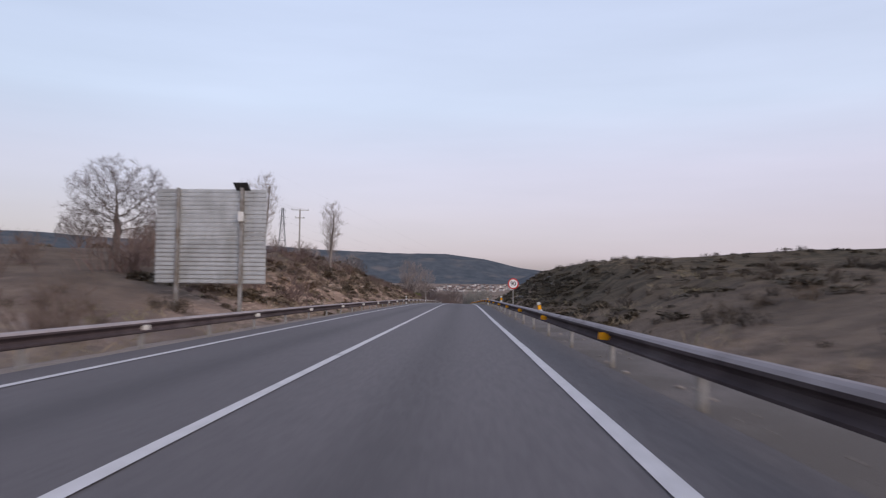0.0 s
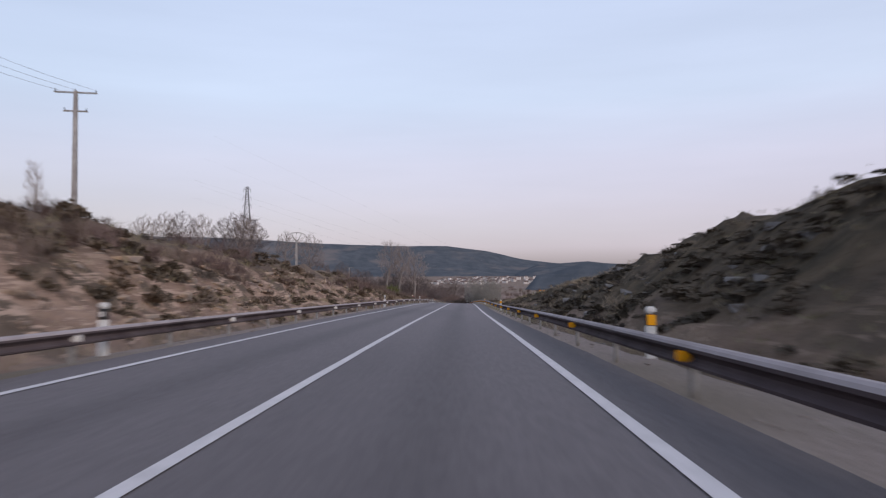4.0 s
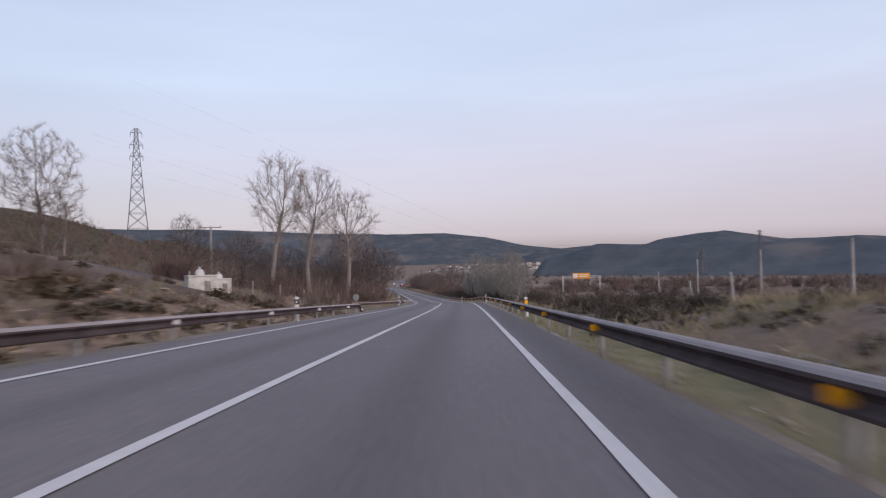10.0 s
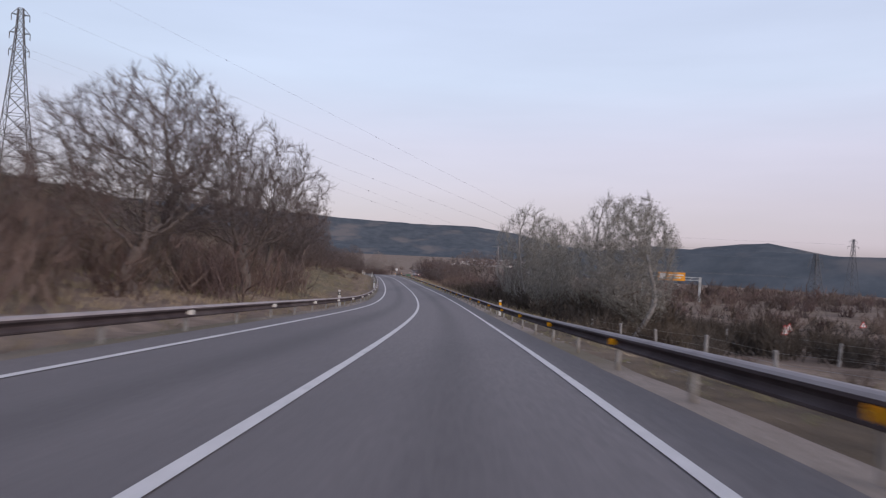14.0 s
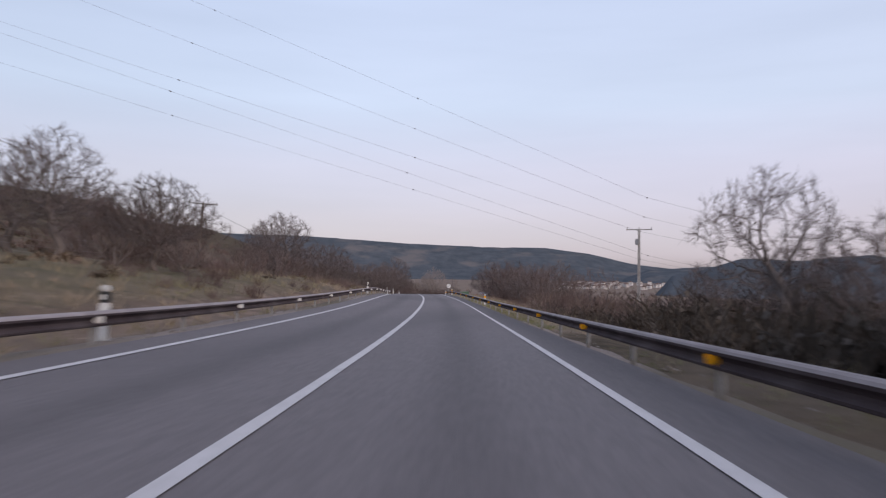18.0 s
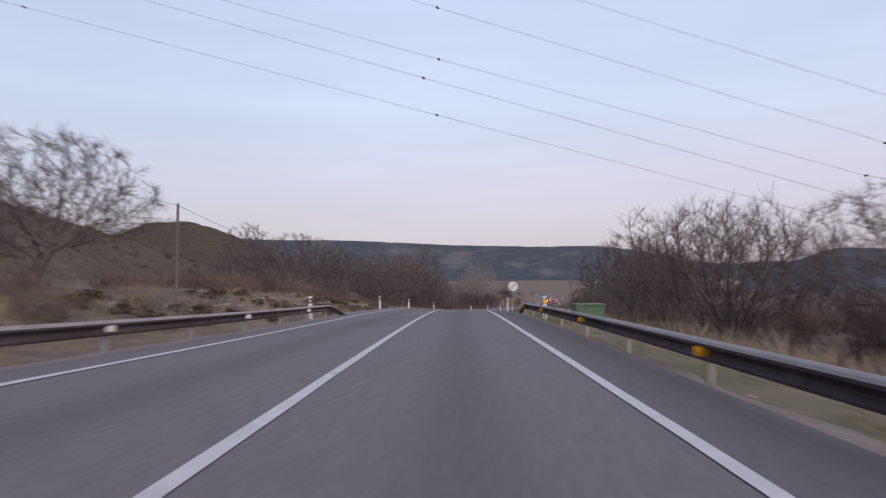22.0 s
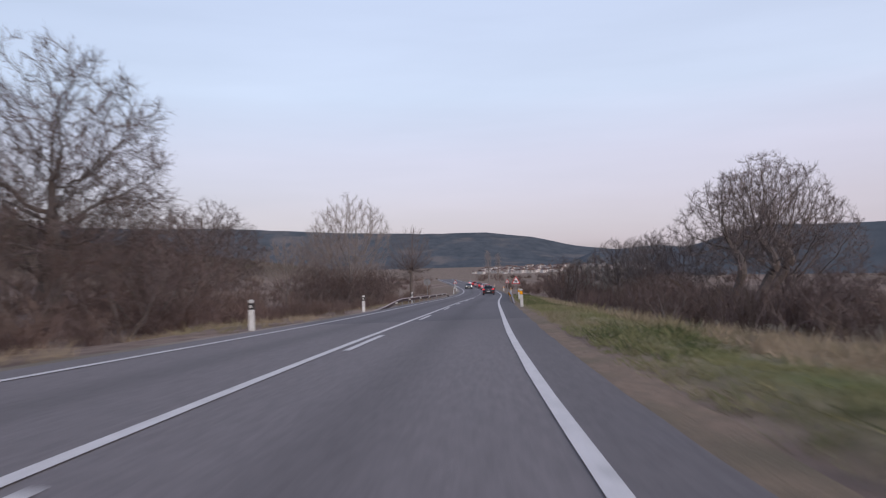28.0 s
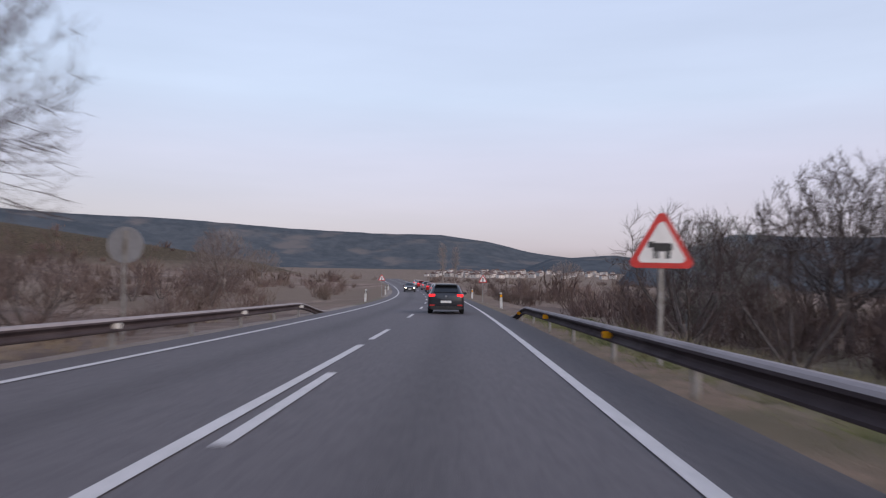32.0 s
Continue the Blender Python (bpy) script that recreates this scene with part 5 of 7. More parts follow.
OLD_OAK = ((0.30, 0.10), (0.40, 0.34), (0.55, 0.42), (0.75, 0.40), (0.9, 0.28), (1.0, 0.08))
FAN = ((0.20, 0.10), (0.32, 0.36), (0.5, 0.48), (0.66, 0.48), (0.82, 0.37), (0.94, 0.20), (1.0, 0.06))
WILLOW = ((0.10, 0.08), (0.25, 0.22), (0.5, 0.27), (0.75, 0.24), (0.92, 0.13), (1.0, 0.03))
SHRUB = ((0.03, 0.25), (0.2, 0.5), (0.5, 0.55), (0.75, 0.45), (0.93, 0.25), (1.0, 0.08))
for name, seed in (("poplar", 3), ("poplar_b", 8)):
    tree_kind(name, BARK_PALE, TWIG_PALE, "tall bare poplar with ascending pale branches and a vase-shaped crown", seed=seed, height=17, bole=0.25, shape=POPLAR, points=1100, radius=0.25, up=0.75, leader=0.62, wiggle=0.05, clumps=0.26, twig=0.056, fork=2, rise=0.6, leaves=2, shoot=0.011)
tree_kind("poplar_s", BARK_PALE, TWIG_PALE, "young bare poplar with an oval crown", seed=13, height=9, bole=0.22, shape=OVAL, points=800, radius=0.13, up=0.45, leader=0.5, wiggle=0.05, clumps=0.2, twig=0.06, rise=0.5)
tree_kind("column", BARK_PALE, TWIG_PALE, "narrow bare columnar poplar with a feathery crown", seed=5, height=13, bole=0.17, shape=PLUME, points=600, radius=0.18, up=0.9, leader=0.85, wiggle=0.03, clumps=0.1, twig=0.07, twigs=3, fork=2, rise=1.3)
tree_kind("oak", BARK, TWIG, "bare spreading oak with twisted limbs", seed=11, height=12, bole=0.2, shape=OAK, points=1500, radius=0.34, up=0.05, leader=0.45, wiggle=0.2, clumps=0.34, twig=0.058, rise=0.25, shoot=0.0115)
tree_kind("oak_b", BARK, TWIG, "bare oak with a wide rounded crown", seed=21, height=11, bole=0.24, shape=LOW_OAK, points=1400, radius=0.34, up=0.05, wiggle=0.2, clumps=0.32, twig=0.062, rise=0.25, shoot=0.0115)
tree_kind("oak_d", BARK, TWIG, "large bare oak with a dense twiggy crown", seed=33, height=12, bole=0.2, shape=DENSE_OAK, points=2000, radius=0.38, up=0.06, leader=0.42, wiggle=0.2, clumps=0.3, twig=0.06, rise=0.25, shoot=0.0115)
tree_kind("oak_c", BARK, TWIG, "old bare oak with few heavy gnarled limbs", seed=27, height=12, bole=0.3, shape=OLD_OAK, points=800, radius=0.40, up=0.06, leader=0.5, wiggle=0.2, clumps=0.45, twig=0.06, taper=0.7, rise=0.25, shoot=0.0115)
tree_kind("round", BARK_PALE, TWIG_PALE, "large bare roadside tree with a dense fan of upright twigs", seed=31, height=12, bole=0.2, shape=FAN, points=2000, radius=0.34, up=0.22, wiggle=0.05, clumps=0.15, twig=0.055, rise=0.9)
tree_kind("pollard", BARK, TWIG, "pollarded tree with a ball of straight shoots", seed=41, height=9.5, bole=0.42, shape=((0.40, 0.02), (0.46, 0.03)), points=6, radius=0.25, wiggle=0.03, clumps=0, twigs=3, twig=0.085, fork=2, rise=0.4, head=110)
tree_kind("willow", BARK_SILVER, TWIG_GREEN, "slender tree in first grey-green leaf", seed=51, height=11, bole=0.1, shape=WILLOW, points=900, radius=0.18, up=0.12, leader=0.6, wiggle=0.11, clumps=0.3, twig=0.07, rise=0.5, leaves=4, shoot=0.009)
tree_kind("willow_b", BARK_SILVER, TWIG_GREEN, "slender tree in first grey-green leaf", seed=57, height=11, bole=0.08, shape=WILLOW, points=900, radius=0.18, up=0.12, stems=2, lean=0.15, wiggle=0.11, clumps=0.3, twig=0.07, rise=0.5, leaves=4, shoot=0.009)
for name, seed in (("thicket", 61), ("thicket_b", 67)):
    tree_kind(name, BARK, TWIG_BROWN, "bare many-stemmed shrubby tree", seed=seed, height=6, bole=0.05, shape=SHRUB, points=420, radius=0.07, step=0.05, up=0.35, stems=5, lean=0.4, wiggle=0.07, clumps=0.2, twigs=3, twig=0.13, fork=2, thin=0.006, rise=0.8)


def plant(kind, x, y, height, turn=None, wide=1.0, sink=0.1, lean=0.0):
    meshes, h, label = KINDS[kind]
    d = x - float(road_x(y))
    z = float(ground_z(y, d)) + relief(y, d) - sink
    s = height / h
    root = thing("tree", Matrix.LocRotScale((x, y, z), Euler((0, radians(lean), radians(random.uniform(0, 360) if turn is None else turn)), "ZYX"), (s * wide, s * wide, s)), label, "tree", "roadside trees")
    for nm, me in zip(("trunk", "crown"), meshes):
        piece(nm, me, root, Matrix())
    return root


def at(y, d):
    return float(road_x(y)) + d, y


for kind, y, d, hgt, wide in (
        # left, before the cutting and above it
        ("oak_b", 88, -39, 5, 1.1), ("column", 75, -22.4, 9.3, 1.15), ("column", 69.5, -18.4, 9.5, 1.15), ("column", 66, -10.8, 7.4, 1.25), ("column", 68, -11.2, 5.5, 0.9), ("column", 100, -26, 6, 1.1), ("column", 112, -22, 5, 0.9), ("poplar_s", 95, -34, 6, 0.8), ("poplar_s", 84, -25, 5.5, 0.8),
        ("oak_b", 70, -38, 4.5, 1),         ("column", 262, -36, 6, 1.2),
        # poplars at the bend
        ("poplar", 284, -21.6, 18.9, 1.05), ("poplar_b", 287.5, -17.4, 18.4, 1.05), ("poplar", 294, -13.4, 16.8, 1.15), ("oak", 301, -20, 9, 1.0), ("oak_b", 304, -25, 8.5, 0.9), ("oak", 298, -29, 9.5, 1.0), ("oak_b", 309, -33, 10, 0.9), ("oak", 296, -37, 11, 1.0), ("oak", 291, -23, 7.5, 1.0),
        ("oak_b", 315, -13, 10.5, 1.0), ("oak", 322, -14.6, 13.5, 1.0), ("oak_b", 324, -10.5, 11, 0.85), ("thicket", 306, -13, 6, 1.2), ("thicket_b", 312, -17, 6, 1.2),
        # the grass slope
        ("oak_b", 372, -22, 9, 1.0), ("thicket", 440, -17, 4, 1.2),
        # left wood before the last bend
        ("oak", 690, -18, 7, 1.0), ("round", 720, -26, 9, 1.0),
        # right
        ("willow", 337, 16.5, 12, 1.0), ("willow_b", 344, 19, 12.5, 1.0), ("willow", 348, 16, 9.8, 1.0), 
        ("willow_b", 355, 20, 14.8, 1.05), ("willow", 358, 14.2, 10.5, 1.0), ("willow_b", 364, 13.0, 14, 1.0), ("willow", 369, 16.4, 13.5, 1.0), ("willow_b", 376, 19.5, 13.6, 1.0), ("willow", 352, 13.2, 8.5, 0.95), ("willow_b", 373, 14.6, 11.5, 1.0),
        ("oak", 404, 26, 8, 1.0), ("oak_b", 412, 23, 7, 1.0), ("oak", 440, 28, 6.0, 1.0), ("oak_b", 448, 33, 5.0, 1.0), ("thicket", 436, 17, 6, 1.1), ("thicket_b", 459, 16.5, 6.4, 0.85),
        ("oak", 466, 14.8, 5.8, 1.1), ("oak_b", 473, 17.0, 6.5, 1.2), ("thicket", 480, 13.8, 6.8, 1.2), ("thicket_b", 485, 15.8, 7.8, 1.2), ("thicket", 490, 18.5, 8.2, 1.2),
        ("thicket", 596.5, 12.2, 3.4, 1.3), ("thicket_b", 599.5, 13.5, 3.2, 1.3), ("oak_b", 522, 24, 7, 1.2), ("oak", 536, 30, 8.5, 1.1), ("oak_b", 596, 28, 7, 1.0),
        ("willow", 672, 16, 7.5, 1.1), ("willow_b", 677, 20, 8.5, 1.1), ("thicket", 664, 13, 7, 1.1), ("thicket_b", 669, 14.5, 8, 1.1), ("willow", 682, 24, 8, 1.1), ("oak", 700, 30, 8, 1.0), ("thicket", 656, 13.8, 6.5, 1.1),
        ("column", 860, 16, 15, 1.0), ("column", 872, 22, 14, 1.0), ("round", 830, -40, 10, 1.2), ("round", 800, 40, 9, 1.2)):
    plant(kind, *at(y, d), hgt, wide=wide, lean=4.5 if kind in ("poplar", "poplar_b") else 0.0)

# trees whose crowns stand out against the sky: station, offset, top above the road, width
for kind, y, d, top, wide in (
        ("oak_d", 45, -21, 10.5, 1.1), ("oak_b", 80, -34, 11.2, 0.9), ("thicket", 58, -22, 7.2, 1.2), ("thicket", 66, -28, 8, 1.2), ("oak_b", 143.6, -21.0, 10.0, 0.9), ("oak", 139, -25, 9.5, 0.9), ("thicket", 150, -25, 7.6, 1.2),
        ("poplar_s", 268.5, -42.3, 21.0, 1.05), ("poplar_s", 257, -46.2, 20.4, 1.0), ("poplar_s", 256.4, -56.4, 24.2, 1.05), ("poplar_s", 267.7, -62.4, 26.4, 1.05), ("poplar_s", 258.4, -70, 25.5, 1.0), ("poplar_s", 258.6, -80, 26, 1.0), ("poplar_s", 268, -90, 26.5, 1.0), ("thicket", 266, -40, 14, 1.1),
        ("oak_d", 375, -19.6, 19.0, 0.72), ("oak_b", 377, -17.0, 13.6, 0.85), ("oak_d", 376, -15.0, 11.0, 0.85), ("thicket", 376, -16.0, 5.6, 1.4), ("thicket_b", 378, -19.0, 6.2, 1.4), ("oak", 401.4, -20.0, 9.9, 1.1), ("oak_b", 405, -15.6, 7.8, 1.1), ("thicket", 403, -17.2, 6.4, 1.4), ("thicket_b", 406, -14.4, 5.8, 1.4), ("thicket", 404, -13.2, 3.2, 1.5), ("thicket_b", 410, -20, 6.6, 1.4), ("thicket", 416, -13.5, 4.6, 1.4), ("oak_b", 406, -26, 10.5, 1.1), ("thicket", 384, -16.5, 6.4, 1.4), ("thicket_b", 388, -19, 7.0, 1.4), ("thicket", 446, -15.5, 5.0, 1.4), ("thicket_b", 452, -13.0, 4.0, 1.4), ("oak_b", 439, -31.8, 12.2, 1.2), ("oak", 431, -35, 11.6, 1.1), ("oak", 449.6, -17.8, 10.6, 1.3), ("oak_d", 465, -22.2, 12.2, 0.9), ("oak", 442.4, -19.5, 7.9, 1.2), ("oak_b", 471, -15.3, 8.1, 1.25), ("oak", 478, -25, 8.3, 1.2), ("thicket_b", 455, -22, 7, 1.3),
        ("oak", 561, -43, 16.6, 1.2), ("oak_b", 553, -30, 13.6, 1.15), ("oak", 545, -38, 12.0, 1.1), ("oak_b", 550, -20, 10.0, 1.1), ("oak", 557, -16.2, 10.1, 1.1), ("oak_b", 561, -13.4, 10.0, 1.0), ("oak", 569, -21, 11.5, 1.1), ("oak_b", 576, -33, 14, 1.1), ("oak", 580, -19, 11.5, 1.0),
        ("oak_d", 592.3, -18.9, 14.8, 1.0), ("thicket", 588, -12.5, 4.2, 1.4), ("thicket_b", 592, -13.5, 5.0, 1.4), ("thicket", 596, -14.5, 5.2, 1.4), ("thicket_b", 586, -15.5, 5.0, 1.4), ("oak_b", 597, -22.5, 11.0, 1.0), ("oak_d", 622.8, -24.3, 10.8, 1.15), ("oak", 617, -28, 10.6, 1.1), ("oak_b", 611, -20, 8.0, 1.1),
        ("round", 643.0, -15.0, 13.9, 0.80), ("round", 651, -20, 10.5, 1.0), ("thicket", 640, -12.5, 4.2, 1.3), ("thicket_b", 645, -13, 4.6, 1.3), ("thicket", 637, -14.8, 4.6, 1.4), ("thicket_b", 650, -15.5, 5.2, 1.4), ("thicket", 655, -16.5, 4.6, 1.3), ("thicket_b", 634, -12.8, 3.0, 1.3), ("pollard", 644.2, -7.6, 9.5, 0.84), ("thicket", 648, -15, 4.4, 1.3), ("thicket_b", 653, -19, 4.6, 1.3), ("thicket", 657, -13.5, 3.6, 1.3), ("thicket_b", 646, -21, 5, 1.3), ("thicket", 662, -22, 5, 1.3), ("round", 640, -22, 8.2, 1.0), ("thicket_b", 641, -17.5, 5.5, 1.2), ("thicket", 633, -17, 5, 1.2),
        ("oak_b", 541, 22.5, 7.4, 1.2), ("oak", 537, 26, 7.0, 1.1), ("oak", 519, 22, 7.2, 1.1), ("oak_b", 514, 19.5, 6.6, 1.1),
        ("oak_c", 626.8, 25.8, 12.4, 0.85), ("oak_c", 633, 31, 15.2, 0.8), ("oak_c", 400, 15.6, 7.1, 0.9), ("thicket", 380, 12, 3.4, 1.4), ("oak", 386, 15, 4.2, 1.1), ("oak_b", 396, 19, 5.0, 1.1), ("thicket_b", 491, 15.2, 6.9, 1.2), ("oak_b", 497, 13.8, 5.6, 1.1), ("oak_c", 643.5, 36.5, 17.4, 0.85), ("oak_b", 648, 40, 14, 1.0),
        ("oak", 673, 25, 9.4, 0.8), ("oak_b", 666, 21.5, 8.8, 0.8), ("oak", 662, 26, 9.6, 0.8), ("round", 658, 24, 8.6, 0.75), ("oak_b", 655, 28, 9.6, 0.9)):
    x, yy = at(y, d)
    plant(kind, x, yy, float(road_z(y)) + top - float(ground_z(y, d)) - relief(y, d) + 0.1, wide=wide)

# brown undergrowth of the woods, taller than a bush
rr = random.Random(19)
for y0, y1, d0, d1, h0, h1, n in ((528, 632, -34, -13, 2.8, 4.8, 46), (575, 650, 15.5, 38, 3.0, 5.0, 26), (398, 470, -34, -17, 2.6, 4.2, 14), (486, 560, 15.5, 34, 2.6, 4.6, 20), (640, 700, -40, -16, 2.5, 5, 10)):
    for k in range(n):
        y, d = rr.uniform(y0, y1), rr.uniform(d0, d1)
        plant("thicket" if k % 2 else "thicket_b", *at(y, d), rr.uniform(h0, h1), wide=rr.uniform(1.1, 1.5))


def bush_arrays(seed, leafy, stems=34, r=0.016):
    """One low bush of thin stems, side shoots and a few clumps of leaf."""
    rnd = random.Random(seed)
    g = Twigs()
    for _ in range(stems):
        a = rnd.uniform(0, 6.28)
        lean = rnd.uniform(0.05, 0.9)
        d = Vector((math.cos(a) * lean, math.sin(a) * lean, 1)).normalized()
        o = Vector((rnd.gauss(0, 0.22), rnd.gauss(0, 0.22), -0.1))
        e = o + d * rnd.uniform(0.5, 1.08)
        g.spike(o, e, r)
        for _ in range(3):
            q = o.lerp(e, rnd.uniform(0.25, 0.9))
            g.spike(q, q + swing(d, rnd.uniform(0.25, 0.8), rnd.uniform(0, 6.28)) * rnd.uniform(0.2, 0.45), r * 0.75)
        for _ in range(leafy):
            g.leaf(o.lerp(e, rnd.uniform(0.25, 1)) + Vector((rnd.gauss(0, .07), rnd.gauss(0, .07), rnd.gauss(0, .07))), rnd.uniform(0.06, 0.15), rnd)
    v = np.array([p[:] for p in g.v])
    return v, g.f


def scatter(name, arrays, spots, material, label, category):
    """Many copies of small plants as one mesh."""
    allv, allf, n0 = [], [], 0
    for k, (p, s, hgt) in enumerate(spots):
        v, f = arrays[k % len(arrays)]
        a = random.uniform(0, 6.28)
        c, w = math.cos(a), math.sin(a)
        q = np.stack([(v[:, 0] * c - v[:, 1] * w) * s + p[0], (v[:, 0] * w + v[:, 1] * c) * s + p[1], v[:, 2] * hgt + p[2]], 1)
        allv.append(q)
        allf += [tuple(i + n0 for i in t) for t in f]
        n0 += len(v)
    ob = sheet(name, np.concatenate(allv).tolist(), allf, material)
    return tagged(ob, label, category, kind="stuff")


def spread(n, y0, y1, d0, d1, s0, s1, seed, tall=1.0, clump=0.0):
    rnd = random.Random(seed)
    out = []
    while len(out) < n:
        y, d = rnd.uniform(y0, y1), d0 + (d1 - d0) * rnd.random()
        if clump and noise.noise(Vector((d * 0.12, y * 0.12, seed))) < clump - 0.5:
            continue
        s = rnd.uniform(s0, s1)
        out.append((surface(y, d), s, s * tall * rnd.uniform(0.8, 1.2)))
    return out


def mound_arrays(seed):
    """A dense cushion of heather: short shoots and small leaves all over a low dome."""
    rnd = random.Random(seed)
    g = Twigs()
    for _ in range(95):
        a, e = rnd.uniform(0, 6.28), math.asin(rnd.uniform(0.02, 1))
        r = 0.5 * rnd.uniform(0.75, 1.05) * (1 + 0.3 * noise.noise(Vector((math.cos(a) * 2, math.sin(a) * 2, e * 2 + seed))))
        d = Vector((math.cos(a) * math.cos(e), math.sin(a) * math.cos(e), math.sin(e)))
        if rnd.random() < 0.5:
            g.spike(d * r * 0.45, d * r * 1.12 + Vector((rnd.gauss(0, .04), rnd.gauss(0, .04), 0.03)), 0.02)
        else:
            g.leaf(d * r * rnd.uniform(0.6, 0.95), rnd.uniform(0.16, 0.28), rnd)
    return np.array([p[:] for p in g.v]), g.f


BUSH = [bush_arrays(s, 2, 26, 0.017) for s in (1, 2, 3)]
BUSH_BARE = [bush_arrays(s, 0, 40, 0.013) for s in (4, 5, 6)]
BUSH_FAR = [bush_arrays(s, 0, 22, 0.026) for s in (7, 8, 9)]
scatter("scrub", BUSH_BARE, spread(90, -10, 45, -50, -7, 1.2, 2.6, 1) + spread(300, 34, 245, -15.5, -9.2, 0.5, 1.3, 2, 0.9, 0.3) + spread(420, 30, 245, -10.8, -6.2, 0.2, 0.6, 32, 0.75, 0.35) + spread(90, 40, 250, -45, -15, 1.0, 2.2, 3), SCRUB, "brown leafless scrub on the cutting and the slope", "scrub")
scatter("scrub", BUSH_BARE, spread(130, 270, 345, -36, -9, 1.6, 3.6, 4, 1.2) + spread(70, 350, 480, -60, -16, 1.0, 2.6, 5, clump=0.5) + spread(70, 385, 470, -16, -8, 0.5, 1.2, 6, clump=0.45), SCRUB, "brown leafless scrub under the trees", "scrub")
scatter("scrub", BUSH_BARE, spread(260, 500, 628, -34, -13, 1.1, 2.5, 7) + spread(90, 515, 628, -15, -10, 0.7, 1.6, 35, 1.1) + spread(90, 596, 665, -13, -7.2, 0.5, 1.4, 52) + spread(150, 625, 800, -60, -11, 1.0, 2.3, 8), SCRUB, "tall brown leafless scrub along the wood's edge", "scrub")
MOUNDS = [mound_arrays(s) for s in range(5)]
scatter("heath", MOUNDS, spread(640, 30, 250, -13.2, -8.0, 0.5, 1.5, 101, 0.65, 0.38) + spread(420, 30, 250, -9, -6.0, 0.25, 0.75, 102, 0.7, 0.4) + spread(160, 60, 250, -40, -13, 0.8, 2.2, 103, 0.7, 0.4) + spread(260, 440, 525, -13, -6.4, 0.4, 1.2, 104, 0.7, 0.42) + spread(300, 330, 480, -60, -12, 0.6, 2.0, 105, 0.7, 0.5), HEATH_OLIVE, "olive-brown heather cushions on the banks", "scrub")
scatter("heath", MOUNDS, spread(900, 25, 128, 6.9, 12.2, 0.4, 1.05, 106, 0.45, 0.34) + spread(200, 25, 125, 12, 18, 0.4, 0.8, 110, 0.3, 0.4) + spread(300, 25, 140, 6.4, 9, 0.3, 0.8, 107, 0.6, 0.36) + spread(160, -30, 60, 8, 45, 0.6, 1.6, 108, 0.4, 0.4) + spread(240, 128, 250, 6.6, 11.5, 0.3, 1.0, 109, 0.5, 0.42), HEATH_DARK, "dark heather cushions on the shaded cutting", "scrub")
scatter("heath", BUSH, spread(420, 20, 182, 6.8, 16.5, 0.22, 0.6, 9, 0.65) + spread(120, 15, 130, -15, -7.5, 0.3, 0.85, 81, 0.7, 0.5) + spread(90, 182, 245, 7.5, 16.5, 0.3, 0.7, 33, 0.7, 0.45) + spread(260, 30, 190, 15.5, 40, 0.3, 0.8, 44, 0.6) + spread(140, 40, 190, 6.6, 13, 0.2, 0.45, 45, 0.7) + spread(240, -30, 40, 7.2, 50, 0.35, 1.0, 10, 0.7, 0.35), SCRUB_DARK, "dark heather and broom on the cuttings", "scrub")
scatter("scrub", BUSH_BARE, spread(60, 235, 330, 10, 50, 0.8, 2.0, 11) + spread(240, 395, 500, 12.5, 36, 1.1, 2.6, 12) + spread(110, 395, 500, 10, 14, 0.5, 1.2, 41), SCRUB, "brown scrub below the road", "scrub")
scatter("scrub", BUSH_BARE, spread(150, 318, 402, 11.0, 40, 1.2, 2.6, 15) + spread(190, 330, 404, 10.2, 34, 1.6, 3.2, 83), SCRUB_DARK, "dark leafless undergrowth below the road", "scrub")
scatter("scrub", BUSH, spread(190, 342, 404, 10.6, 19, 2.2, 3.5, 84) + spread(60, 404, 440, 11, 18, 1.2, 2.0, 85) + spread(100, 342, 388, 13.5, 21, 3.2, 4.8, 88), SCRUB_DARK, "dense dark undergrowth behind the rail", "scrub")
scatter("scrub", BUSH, spread(70, 372, 420, 19, 36, 2.8, 4.4, 87), SCRUB_DARK, "tall dark thicket below the road", "scrub")
scatter("heath", BUSH, spread(110, 221, 247, 7.6, 12.5, 0.7, 1.35, 86, 0.8), SCRUB_DARK, "dark heather bushes on the end of the bank", "scrub")
scatter("scrub", BUSH_FAR, spread(330, 290, 520, 45, 150, 2.0, 4.2, 91, 0.9, 0.35) + spread(90, 225, 300, 55, 120, 1.5, 3.0, 92, 0.9, 0.4), SCRUB, "brown leafless shrubs in the fields beyond the slip road", "scrub")
scatter("scrub", BUSH_BARE, spread(110, 505, 640, 17, 48, 1.5, 3.2, 13, 1.1) + spread(150, 560, 700, 14, 40, 1.5, 3.4, 36, 1.1) + spread(120, 640, 780, 10.5, 44, 1.5, 3.4, 14, 1.1), SCRUB, "brown scrub at the foot of the bank", "scrub")
scatter("broom_bush", [bush_arrays(s, 16, 40, 0.014) for s in (71, 72)], [(surface(201, -11.6), 1.9, 2.0), (surface(202.6, -12.2), 1.7, 1.8), (surface(203.5, -11.2), 1.6, 1.5)], BROOM, "rounded green broom bush above the cutting", "bush")
far_spots = []
rr = random.Random(77)
for _ in range(170):
    y = rr.uniform(430, 780)
    x = rr.uniform(70, 400)
    s = rr.uniform(5, 9)
    far_spots.append((Vector((x, y, float(ground_z(y, x - float(road_x(y)))))), s, s * rr.uniform(0.6, 1.0)))
